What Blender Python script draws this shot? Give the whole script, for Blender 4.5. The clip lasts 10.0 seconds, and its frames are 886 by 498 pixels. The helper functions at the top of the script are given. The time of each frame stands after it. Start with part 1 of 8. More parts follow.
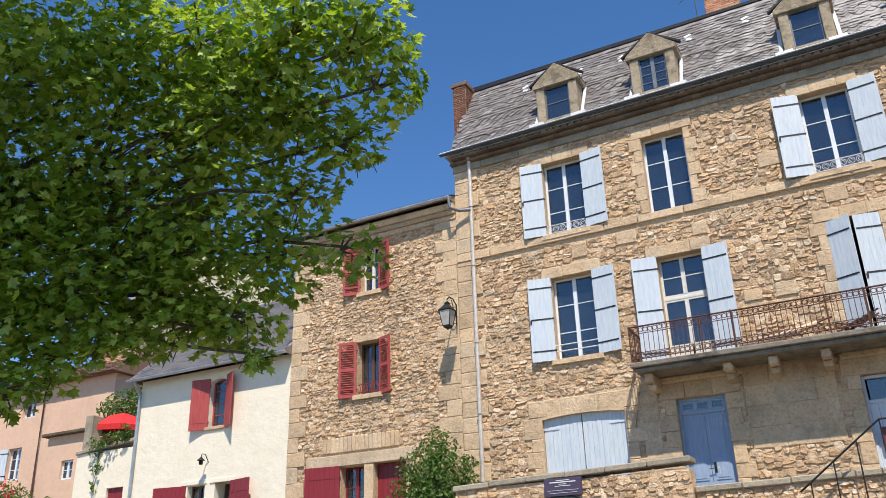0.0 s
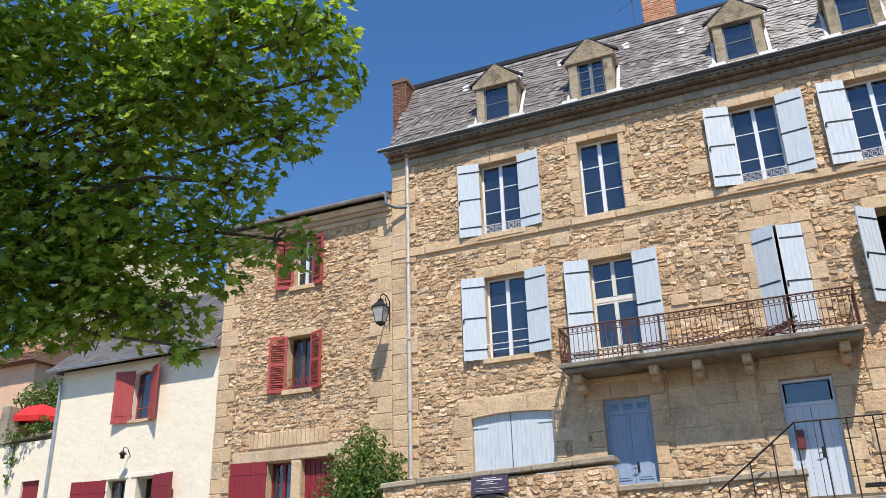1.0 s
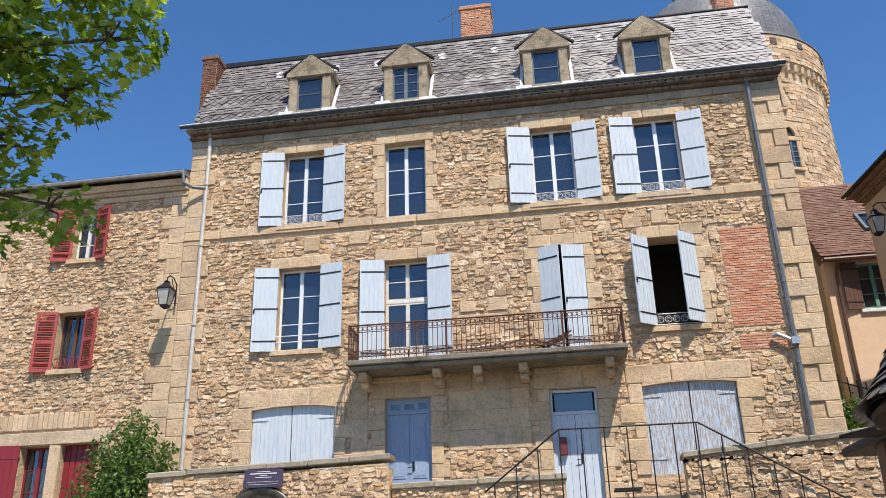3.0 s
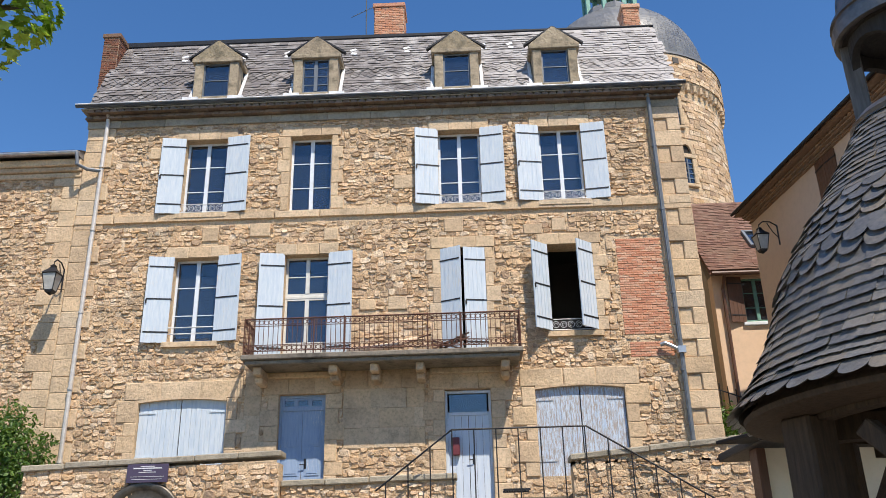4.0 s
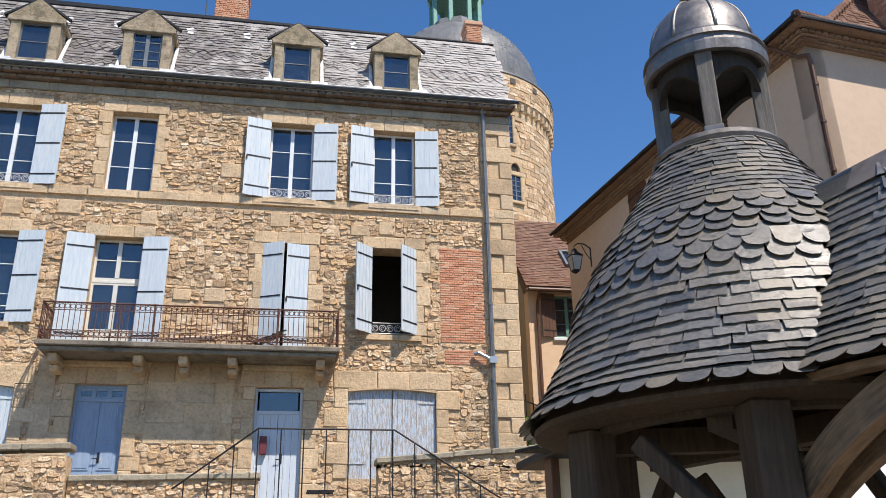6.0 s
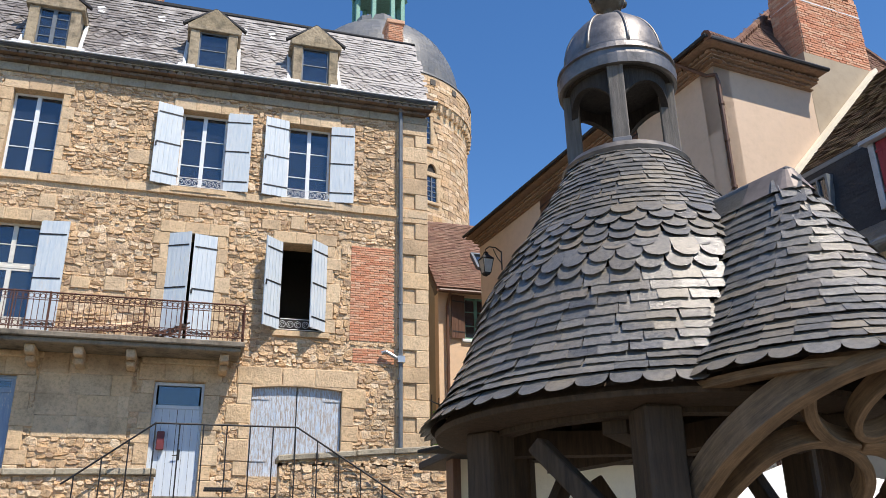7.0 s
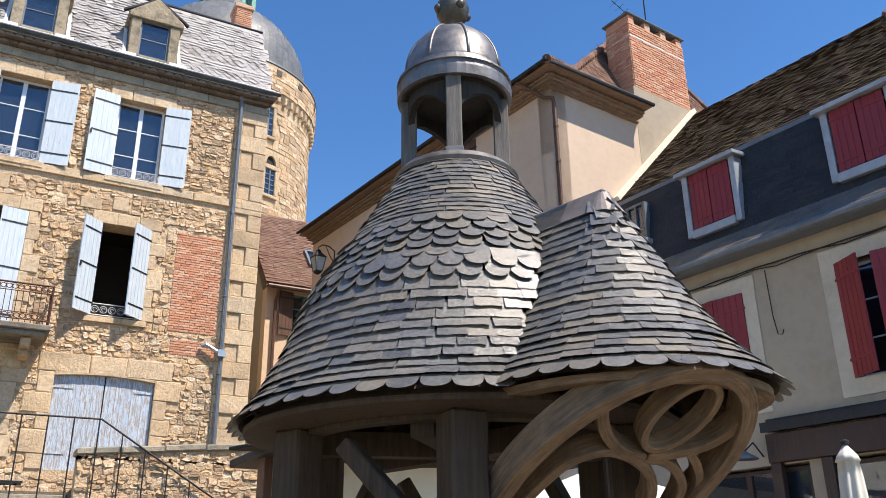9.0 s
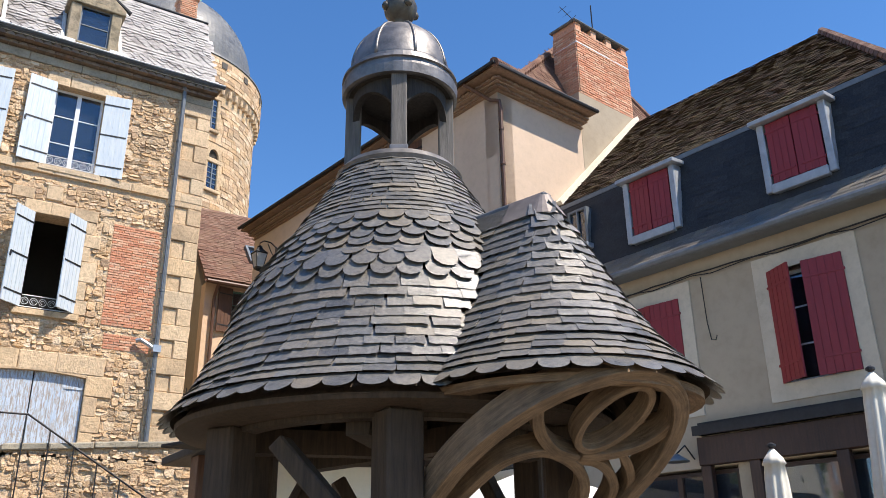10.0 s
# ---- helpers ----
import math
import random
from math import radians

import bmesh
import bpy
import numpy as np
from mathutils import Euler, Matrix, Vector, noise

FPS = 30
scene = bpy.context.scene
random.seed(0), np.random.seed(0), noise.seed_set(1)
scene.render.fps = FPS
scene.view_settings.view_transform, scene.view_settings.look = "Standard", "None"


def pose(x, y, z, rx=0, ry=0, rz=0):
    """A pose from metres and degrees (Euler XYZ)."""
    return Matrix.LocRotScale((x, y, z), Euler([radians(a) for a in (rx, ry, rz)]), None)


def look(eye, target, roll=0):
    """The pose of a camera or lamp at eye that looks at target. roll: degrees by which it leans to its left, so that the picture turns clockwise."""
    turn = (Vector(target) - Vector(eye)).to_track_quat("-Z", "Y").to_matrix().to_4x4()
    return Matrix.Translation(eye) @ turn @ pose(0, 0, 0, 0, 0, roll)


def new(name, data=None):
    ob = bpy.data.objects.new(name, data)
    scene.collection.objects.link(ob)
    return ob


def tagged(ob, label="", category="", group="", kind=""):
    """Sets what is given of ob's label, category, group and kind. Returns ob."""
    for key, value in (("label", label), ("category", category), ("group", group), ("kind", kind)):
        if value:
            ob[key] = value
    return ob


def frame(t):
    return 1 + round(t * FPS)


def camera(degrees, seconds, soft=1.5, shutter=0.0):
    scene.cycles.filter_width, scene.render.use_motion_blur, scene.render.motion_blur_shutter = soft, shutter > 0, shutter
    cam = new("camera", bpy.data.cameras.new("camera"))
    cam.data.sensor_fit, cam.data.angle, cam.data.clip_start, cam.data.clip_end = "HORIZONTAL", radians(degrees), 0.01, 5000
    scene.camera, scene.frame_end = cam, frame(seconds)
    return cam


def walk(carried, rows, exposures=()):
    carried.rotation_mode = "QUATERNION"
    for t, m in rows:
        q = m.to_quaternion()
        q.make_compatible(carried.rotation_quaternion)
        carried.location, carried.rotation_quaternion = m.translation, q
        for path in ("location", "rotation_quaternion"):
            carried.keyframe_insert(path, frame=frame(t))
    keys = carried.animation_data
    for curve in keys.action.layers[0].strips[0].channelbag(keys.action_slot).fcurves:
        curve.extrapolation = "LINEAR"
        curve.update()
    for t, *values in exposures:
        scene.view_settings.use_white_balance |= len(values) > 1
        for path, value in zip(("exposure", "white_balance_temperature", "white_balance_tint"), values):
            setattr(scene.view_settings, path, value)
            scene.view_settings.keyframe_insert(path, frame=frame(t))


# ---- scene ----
cam = camera(55.6, 10.0, soft=0.75)
PATH = [
    (0, (-0.17, 0.433, 1.89), (-1.0361, 2.062, 2.6627), -1.66),
    (0.5, (-0.165, 0.435, 1.885), (-0.9783, 2.0929, 2.6531), -1.71),
    (1, (-0.158, 0.437, 1.88), (-0.888, 2.1355, 2.6436), -1.67),
    (1.5, (-0.148, 0.44, 1.875), (-0.7786, 2.1791, 2.6352), -1.63),
    (2, (-0.135, 0.443, 1.87), (-0.6572, 2.2191, 2.6259), -1.65),
    (2.5, (-0.115, 0.447, 1.865), (-0.5166, 2.2571, 2.6149), -1.59),
    (4, (-0.05, 0.455, 1.845), (-0.1053, 2.3128, 2.5834), -1.4),
    (4.5, (-0.025, 0.445, 1.853), (0.0223, 2.3046, 2.5891), -1.3),
    (5, (0.007, 0.442, 1.86), (0.1508, 2.2966, 2.5941), -1.2),
    (5.5, (0.049, 0.445, 1.861), (0.291, 2.29, 2.593), -1.1),
    (5.7, (0.058, 0.453, 1.859), (0.341, 2.292, 2.592), -1.1),
    (7, (0.113, 0.462, 1.861), (0.657, 2.244, 2.59), -1.0),
    (7.5, (0.14, 0.473, 1.853), (0.775, 2.223, 2.583), -0.8),
    (8, (0.162, 0.462, 1.844), (0.89, 2.176, 2.574), -0.7),
    (8.5, (0.177, 0.451, 1.848), (0.997, 2.124, 2.576), -0.7),
    (9, (0.205, 0.448, 1.85), (1.105, 2.08, 2.577), -0.8),
    (9.5, (0.222, 0.439, 1.839), (1.189, 2.031, 2.567), -0.7),
    (10, (0.233, 0.453, 1.844), (1.247, 2.016, 2.57), -0.8),
]
walk(cam, [(t, look(eye, target, roll)) for t, eye, target, roll in PATH], exposures=[(0, 0.27), (5.5, 0.28), (7.5, 0.37), (10, 0.58)])

# ---- daylight ----
SUN_DIR = Vector((0.6, -1.05, 1.9)).normalized()
world = bpy.data.worlds.new("sky")
scene.world = world
world.use_nodes = True
wn = world.node_tree
sky = wn.nodes.new("ShaderNodeTexSky")
sky.sky_type, sky.sun_disc = "NISHITA", False
sky.sun_elevation = math.asin(SUN_DIR.z)
sky.sun_rotation = math.atan2(SUN_DIR.x, SUN_DIR.y)
sky.altitude, sky.air_density, sky.dust_density, sky.ozone_density = 200, 1.0, 0.0, 3.0
deep = wn.nodes.new("ShaderNodeHueSaturation")
deep.inputs["Hue"].default_value, deep.inputs["Saturation"].default_value = 0.504, 1.22
wn.links.new(sky.outputs[0], deep.inputs["Color"])
wn.links.new(deep.outputs[0], wn.nodes["Background"].inputs[0])
wn.nodes["Background"].inputs[1].default_value = 0.14
sun_data = bpy.data.lights.new("sun", "SUN")
sun_data.energy, sun_data.angle, sun_data.color = 5.0, radians(0.53), (1.0, 0.9, 0.78)
sun = new("sun", sun_data)
sun.matrix_world = look(SUN_DIR * 60, (0, 0, 0))

# ---- materials ----
def material(name, build):
    m = bpy.data.materials.new(name)
    m.use_nodes = True
    nt = m.node_tree
    b = nt.nodes["Principled BSDF"]
    build(nt, b)
    return m


def node(nt, kind, **values):
    n = nt.nodes.new(kind)
    for key, value in values.items():
        n.inputs[key].default_value = value
    return n


def coords(nt, scale=(1, 1, 1)):
    tc = nt.nodes.new("ShaderNodeTexCoord")
    mp = nt.nodes.new("ShaderNodeMapping")
    mp.inputs["Scale"].default_value = scale
    nt.links.new(tc.outputs["Object"], mp.inputs["Vector"])
    return mp.outputs[0]


def world_coords(nt, scale=(1, 1, 1)):
    g = nt.nodes.new("ShaderNodeNewGeometry")
    mp = nt.nodes.new("ShaderNodeMapping")
    mp.inputs["Scale"].default_value = scale
    nt.links.new(g.outputs["Position"], mp.inputs["Vector"])
    return mp.outputs[0]


def noise_out(nt, vec, scale, detail=4.0, rough=0.6):
    n = node(nt, "ShaderNodeTexNoise", Scale=scale, Detail=detail, Roughness=rough)
    nt.links.new(vec, n.inputs["Vector"])
    return n.outputs["Fac"]


def ramp(nt, fac, stops):
    r = nt.nodes.new("ShaderNodeValToRGB")
    els = r.color_ramp.elements
    while len(els) < len(stops):
        els.new(0.5)
    for e, (pos, col) in zip(els, stops):
        e.position, e.color = pos, (*col, 1)
    nt.links.new(fac, r.inputs[0])
    return r.outputs[0]


def mix(nt, fac, a, b, mode="MIX"):
    m = nt.nodes.new("ShaderNodeMix")
    m.data_type, m.blend_type = "RGBA", mode
    for sock, v in ((m.inputs[0], fac), (m.inputs[6], a), (m.inputs[7], b)):
        if hasattr(v, "links"):
            nt.links.new(v, sock)
        else:
            sock.default_value = v if isinstance(v, (int, float)) else (*v, 1)
    return m.outputs[2]


def calc(nt, op, a, b=0.0):
    m = nt.nodes.new("ShaderNodeMath")
    m.operation = op
    for sock, v in zip(m.inputs, (a, b)):
        if hasattr(v, "links"):
            nt.links.new(v, sock)
        else:
            sock.default_value = v
    return m.outputs[0]


def chance(nt):
    """A random number of each piece, joined or not."""
    o = nt.nodes.new("ShaderNodeObjectInfo")
    g = nt.nodes.new("ShaderNodeNewGeometry")
    return calc(nt, "FRACT", calc(nt, "ADD", o.outputs["Random"], g.outputs["Random Per Island"]))


def bump(nt, b, height, strength, distance):
    n = node(nt, "ShaderNodeBump", Strength=strength, Distance=distance)
    nt.links.new(height, n.inputs["Height"])
    nt.links.new(n.outputs[0], b.inputs["Normal"])


def stone_like(cols, dirt, grain=14.0, rough=0.9, spots=0.5, depth=0.02, patch=0.6, mottle=0.75):
    """Stone, mortar or render: a colour for each piece, patches, specks and relief."""
    def build(nt, b):
        v = world_coords(nt)
        k = len(cols)
        base = ramp(nt, chance(nt), [(i / max(k - 1, 1), c) for i, c in enumerate(cols)])
        big = noise_out(nt, v, patch, 5)
        small = noise_out(nt, v, grain, 6, 0.7)
        c = mix(nt, calc(nt, "MULTIPLY", ramp_fac(nt, big, 0.48, 0.72), spots), base, dirt)
        c = mix(nt, mottle, c, ramp(nt, small, [(0.25, (0.55, 0.54, 0.52)), (0.5, (1, 1, 1)), (0.78, (1.25, 1.22, 1.18))]), "MULTIPLY")
        nt.links.new(c, b.inputs["Base Color"])
        b.inputs["Roughness"].default_value = rough
        b.inputs["Specular IOR Level"].default_value = 0.2
        bump(nt, b, calc(nt, "ADD", small, calc(nt, "MULTIPLY", noise_out(nt, v, grain * 0.35, 5, 0.65), 1.4)), 0.8, depth * 1.6)
    return build


def ramp_fac(nt, fac, lo, hi):
    m = nt.nodes.new("ShaderNodeMapRange")
    m.inputs[1].default_value, m.inputs[2].default_value = lo, hi
    nt.links.new(fac, m.inputs[0])
    return m.outputs[0]


def painted(col, worn, wear=0.35, rough=0.5, along=(6, 6, 0.8), under=(0.62, 0.6, 0.56)):
    """Old paint on boards: streaks along the grain and flaked spots."""
    def build(nt, b):
        v = coords(nt, along)
        streak = noise_out(nt, v, 3.0, 6, 0.7)
        patch = noise_out(nt, world_coords(nt), 1.3, 4)
        c = mix(nt, ramp_fac(nt, streak, 0.35, 0.7), col, worn)
        flake = calc(nt, "MULTIPLY", ramp_fac(nt, noise_out(nt, v, 5.0, 6, 0.8), 0.66 - 0.16 * wear, 0.70 - 0.14 * wear), ramp_fac(nt, patch, 0.66 - 0.32 * wear, 0.8 - 0.3 * wear))
        c = mix(nt, flake, c, under)
        nt.links.new(c, b.inputs["Base Color"])
        b.inputs["Roughness"].default_value = rough
        bump(nt, b, streak, 0.25, 0.006)
    return build


def plain(col, rough=0.5, metal=0.0, vary=0.2, scale=9.0, relief=0.004):
    def build(nt, b):
        n = noise_out(nt, world_coords(nt), scale, 5, 0.65)
        lo, hi = [tuple(max(0, x * (1 + s * vary)) for x in col) for s in (-1, 1)]
        nt.links.new(ramp(nt, n, [(0.3, lo), (0.7, hi)]), b.inputs["Base Color"])
        b.inputs["Metallic"].default_value = metal
        r = ramp_fac(nt, n, 0.2, 0.9)
        nt.links.new(calc(nt, "ADD", calc(nt, "MULTIPLY", r, 0.2), rough - 0.1), b.inputs["Roughness"])
        bump(nt, b, n, 0.3, relief)
    return build


def slate_like(cols, moss, mossy=0.3, rough=0.42, patch=1.2, spec=0.5, drift=False):
    def build(nt, b):
        v = world_coords(nt)
        k = len(cols)
        c = ramp(nt, chance(nt), [(i / max(k - 1, 1), x) for i, x in enumerate(cols)])
        fine = noise_out(nt, v, 30.0, 6, 0.75)
        big = noise_out(nt, v, patch, 4)
        c = mix(nt, 0.8, c, ramp(nt, fine, [(0.3, (0.45, 0.45, 0.45)), (0.7, (1.5, 1.5, 1.5))]), "MULTIPLY")
        cover = calc(nt, "ADD", big, calc(nt, "MULTIPLY", fine, 0.35))
        if drift:
            xyz = nt.nodes.new("ShaderNodeSeparateXYZ")
            nt.links.new(v, xyz.inputs[0])
            cover = calc(nt, "ADD", cover, calc(nt, "SUBTRACT", calc(nt, "MULTIPLY", ramp_fac(nt, xyz.outputs[0], -5.0, 4.0), 0.26), 0.10))
        c = mix(nt, calc(nt, "MULTIPLY", ramp_fac(nt, cover, 0.62, 0.82), mossy), c, moss)
        nt.links.new(c, b.inputs["Base Color"])
        b.inputs["Specular IOR Level"].default_value = spec
        flake = noise_out(nt, world_coords(nt, (1, 1, 2.2)), 9.0, 7, 0.72)
        nt.links.new(calc(nt, "ADD", calc(nt, "ADD", calc(nt, "MULTIPLY", fine, 0.35), calc(nt, "MULTIPLY", chance(nt), 0.16)), rough - 0.25), b.inputs["Roughness"])
        bump(nt, b, calc(nt, "ADD", calc(nt, "MULTIPLY", fine, 0.5), flake), 0.7, 0.009)
    return build


def wood_like(dark, light, rough=0.8, along=(14, 14, 1.2)):
    def build(nt, b):
        v = coords(nt, along)
        g = noise_out(nt, v, 2.2, 7, 0.7)
        p = noise_out(nt, world_coords(nt), 2.0, 4)
        c = ramp(nt, calc(nt, "ADD", calc(nt, "MULTIPLY", g, 0.7), calc(nt, "MULTIPLY", p, 0.3)), [(0.32, dark), (0.66, light)])
        nt.links.new(c, b.inputs["Base Color"])
        b.inputs["Roughness"].default_value = rough
        bump(nt, b, g, 0.6, 0.012)
    return build


def glass_like(nt, b):
    b.inputs["Base Color"].default_value = (0.2, 0.27, 0.38, 1)
    b.inputs["Roughness"].default_value = 0.02
    b.inputs["Transmission Weight"].default_value = 0.92
    b.inputs["IOR"].default_value = 1.9
    n = noise_out(nt, world_coords(nt), 0.9, 2)
    bump(nt, b, n, 0.06, 0.05)


def leaf_like(cols, trans):
    def build(nt, b):
        c = ramp(nt, chance(nt), [(i / (len(cols) - 1), x) for i, x in enumerate(cols)])
        n = noise_out(nt, world_coords(nt), 30.0, 3)
        c = mix(nt, 0.5, c, ramp(nt, n, [(0.3, (0.7, 0.7, 0.7)), (0.7, (1.2, 1.2, 1.2))]), "MULTIPLY")
        nt.links.new(c, b.inputs["Base Color"])
        b.inputs["Roughness"].default_value = 0.42
        t = nt.nodes.new("ShaderNodeBsdfTranslucent")
        nt.links.new(mix(nt, 1.0, c, trans, "MULTIPLY"), t.inputs[0])
        a = nt.nodes.new("ShaderNodeMixShader")
        a.inputs[0].default_value = 0.44
        out = nt.nodes["Material Output"]
        nt.links.new(b.outputs[0], a.inputs[1])
        nt.links.new(t.outputs[0], a.inputs[2])
        nt.links.new(a.outputs[0], out.inputs[0])
    return build


M = {}
M["rubble"] = material("ochre rubble stone", stone_like([(0.60, 0.39, 0.21), (0.72, 0.51, 0.32), (0.50, 0.34, 0.20), (0.84, 0.67, 0.48), (0.64, 0.45, 0.27), (0.42, 0.29, 0.19), (0.76, 0.56, 0.37), (0.57, 0.38, 0.22)], (0.30, 0.25, 0.18), 13, patch=0.8, spots=0.55, depth=0.034, mottle=1.0))
M["mortar"] = material("sandy mortar", stone_like([(0.66, 0.49, 0.31), (0.68, 0.51, 0.33)], (0.40, 0.29, 0.18), 15, spots=0.6, depth=0.03, mottle=1.0))
M["dressed"] = material("dressed limestone", stone_like([(0.60, 0.44, 0.28), (0.70, 0.54, 0.36), (0.54, 0.40, 0.26), (0.65, 0.48, 0.30), (0.58, 0.46, 0.32)], (0.29, 0.22, 0.15), 16, spots=0.6, depth=0.016, patch=1.5, mottle=0.85))
M["greystone"] = material("weathered grey stone", stone_like([(0.36, 0.32, 0.25), (0.42, 0.37, 0.28), (0.32, 0.28, 0.21)], (0.16, 0.15, 0.12), 18, spots=0.7, depth=0.015, patch=1.8))
M["dormerstone"] = material("lichened dormer stone", stone_like([(0.34, 0.28, 0.20), (0.42, 0.35, 0.25), (0.30, 0.25, 0.17)], (0.11, 0.10, 0.075), 14, spots=0.9, depth=0.018, patch=3.2, mottle=1.0))
M["blackstone"] = material("blackened balcony stone", stone_like([(0.24, 0.21, 0.17), (0.26, 0.23, 0.18)], (0.07, 0.065, 0.055), 14, spots=0.9, depth=0.015, patch=2.2))
M["render_grey"] = material("old lime render", stone_like([(0.42, 0.33, 0.21), (0.44, 0.35, 0.23)], (0.26, 0.21, 0.14), 10, spots=0.8, depth=0.01, patch=0.8))
M["white"] = material("white limewash", stone_like([(0.81, 0.745, 0.60), (0.81, 0.75, 0.61)], (0.70, 0.62, 0.47), 5, spots=0.35, depth=0.012, patch=0.9, mottle=0.16))
M["beige"] = material("beige plaster", stone_like([(0.63, 0.49, 0.375), (0.64, 0.50, 0.385)], (0.52, 0.40, 0.29), 6, spots=0.45, depth=0.003, patch=0.5, mottle=0.2))
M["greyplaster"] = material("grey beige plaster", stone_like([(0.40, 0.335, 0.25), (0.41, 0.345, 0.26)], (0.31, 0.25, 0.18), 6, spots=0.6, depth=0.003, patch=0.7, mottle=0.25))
M["pink"] = material("pink plaster", stone_like([(0.68, 0.46, 0.33), (0.69, 0.47, 0.34)], (0.52, 0.36, 0.26), 6, spots=0.5, depth=0.003, patch=0.7, mottle=0.25))
M["peach"] = material("peach plaster", stone_like([(0.72, 0.52, 0.36), (0.72, 0.53, 0.37)], (0.56, 0.42, 0.3), 6, spots=0.4, depth=0.003, patch=0.7, mottle=0.25))
M["brick"] = material("red brick", stone_like([(0.56, 0.25, 0.15), (0.64, 0.32, 0.20), (0.48, 0.21, 0.13), (0.66, 0.42, 0.29), (0.60, 0.28, 0.17)], (0.44, 0.30, 0.20), 20, spots=0.6, depth=0.01))
M["oldbrick"] = material("sooty old brick", stone_like([(0.20, 0.085, 0.055), (0.27, 0.12, 0.075), (0.16, 0.08, 0.06), (0.24, 0.15, 0.10)], (0.12, 0.09, 0.07), 20, spots=0.6, depth=0.01))
M["brickjoint"] = material("brick joint mortar", stone_like([(0.50, 0.40, 0.30), (0.50, 0.40, 0.30)], (0.36, 0.28, 0.2), 20))
M["oldslate"] = material("lichened slate", slate_like([(0.135, 0.122, 0.118), (0.18, 0.165, 0.16), (0.23, 0.213, 0.205), (0.15, 0.136, 0.13), (0.27, 0.253, 0.243), (0.20, 0.177, 0.163), (0.16, 0.145, 0.14)], (0.54, 0.515, 0.495), 0.62, 0.6, 2.4, 0.35, True))
M["slate"] = material("thick grey slate", slate_like([(0.085, 0.083, 0.079), (0.135, 0.131, 0.125), (0.11, 0.107, 0.102), (0.165, 0.155, 0.14), (0.15, 0.146, 0.138), (0.09, 0.088, 0.084), (0.20, 0.17, 0.13), (0.11, 0.106, 0.10)], (0.24, 0.20, 0.14), 0.4, 0.39, 2.2, 1.0))
M["domeslate"] = material("small grey dome slate", slate_like([(0.13, 0.135, 0.14), (0.16, 0.165, 0.17), (0.19, 0.195, 0.20)], (0.24, 0.23, 0.20), 0.3, 0.45, 1.5, 0.5))
M["darkslate"] = material("dark blue slate", slate_like([(0.022, 0.025, 0.032), (0.03, 0.034, 0.042), (0.038, 0.042, 0.05)], (0.05, 0.05, 0.045), 0.25, 0.6, 1.2, 0.2))
M["tile"] = material("brown clay tile", slate_like([(0.07, 0.046, 0.035), (0.13, 0.08, 0.055), (0.045, 0.034, 0.028), (0.15, 0.11, 0.08), (0.06, 0.048, 0.038), (0.20, 0.14, 0.10)], (0.17, 0.135, 0.075), 0.75, 0.85, 2.6, 0.2))
M["redtile"] = material("red clay tile", slate_like([(0.17, 0.085, 0.06), (0.21, 0.115, 0.08), (0.13, 0.07, 0.052), (0.26, 0.16, 0.12), (0.17, 0.09, 0.07)], (0.22, 0.16, 0.11), 0.35, 0.85, 1.5, 0.2))
M["blue"] = material("pale blue shutter paint", painted((0.47, 0.555, 0.635), (0.64, 0.69, 0.72), 0.6))
M["oldblue"] = material("flaking blue paint", painted((0.40, 0.50, 0.63), (0.58, 0.65, 0.73), 1.15, 0.65, under=(0.36, 0.32, 0.29)))
M["doorblue"] = material("grey blue door paint", painted((0.23, 0.32, 0.47), (0.32, 0.41, 0.54), 0.6, 0.6))
M["red"] = material("dark red shutter paint", painted((0.20, 0.014, 0.022), (0.25, 0.022, 0.03), 0.1, 0.5))
M["faded_red"] = material("faded red shutter paint", painted((0.34, 0.045, 0.04), (0.42, 0.09, 0.08), 0.25, 0.55))
M["cream"] = material("cream window paint", plain((0.66, 0.64, 0.58), 0.5, vary=0.1))
M["whitepaint"] = material("white window paint", plain((0.70, 0.74, 0.78), 0.45, vary=0.08))
# darker copy of the pale zinc: mansard house shade is in the colour
M["shadezinc"] = material("zinc sheet darkened for shade", plain((0.36, 0.38, 0.41), 0.5, 0.25, 0.2, 5))
M["genoise"] = material("ochre eaves tile", stone_like([(0.30, 0.20, 0.14), (0.25, 0.165, 0.115), (0.34, 0.235, 0.165)], (0.17, 0.125, 0.09), 14, spots=0.5, depth=0.006))
M["eavestile"] = material("weathered eaves tile", stone_like([(0.21, 0.16, 0.12), (0.26, 0.20, 0.15), (0.17, 0.13, 0.10), (0.24, 0.16, 0.11)], (0.10, 0.085, 0.065), 14, spots=0.7, depth=0.008, patch=1.6))
M["zinc"] = material("zinc", plain((0.42, 0.45, 0.48), 0.4, 0.7, 0.2, 5))
M["palezinc"] = material("pale zinc flashing", plain((0.74, 0.74, 0.73), 0.5, 0.15, 0.12, 5))
M["pipe"] = material("grey painted pipe", plain((0.15, 0.17, 0.19), 0.5, 0.2, 0.2, 6))
M["bronze"] = material("dark bronze", plain((0.11, 0.095, 0.075), 0.45, 0.6, 0.35, 12, 0.01))
M["palepipe"] = material("pale zinc pipe", plain((0.60, 0.56, 0.50), 0.5, 0.3, 0.2, 6))
M["lead"] = material("weathered lead sheet", plain((0.19, 0.18, 0.175), 0.5, 0.7, 0.45, 5, 0.02))
M["capmetal"] = material("brownish zinc sheet", plain((0.22, 0.185, 0.165), 0.5, 0.3, 0.3, 6, 0.01))
M["iron"] = material("black iron", plain((0.03, 0.03, 0.032), 0.55, 0.5, 0.3))
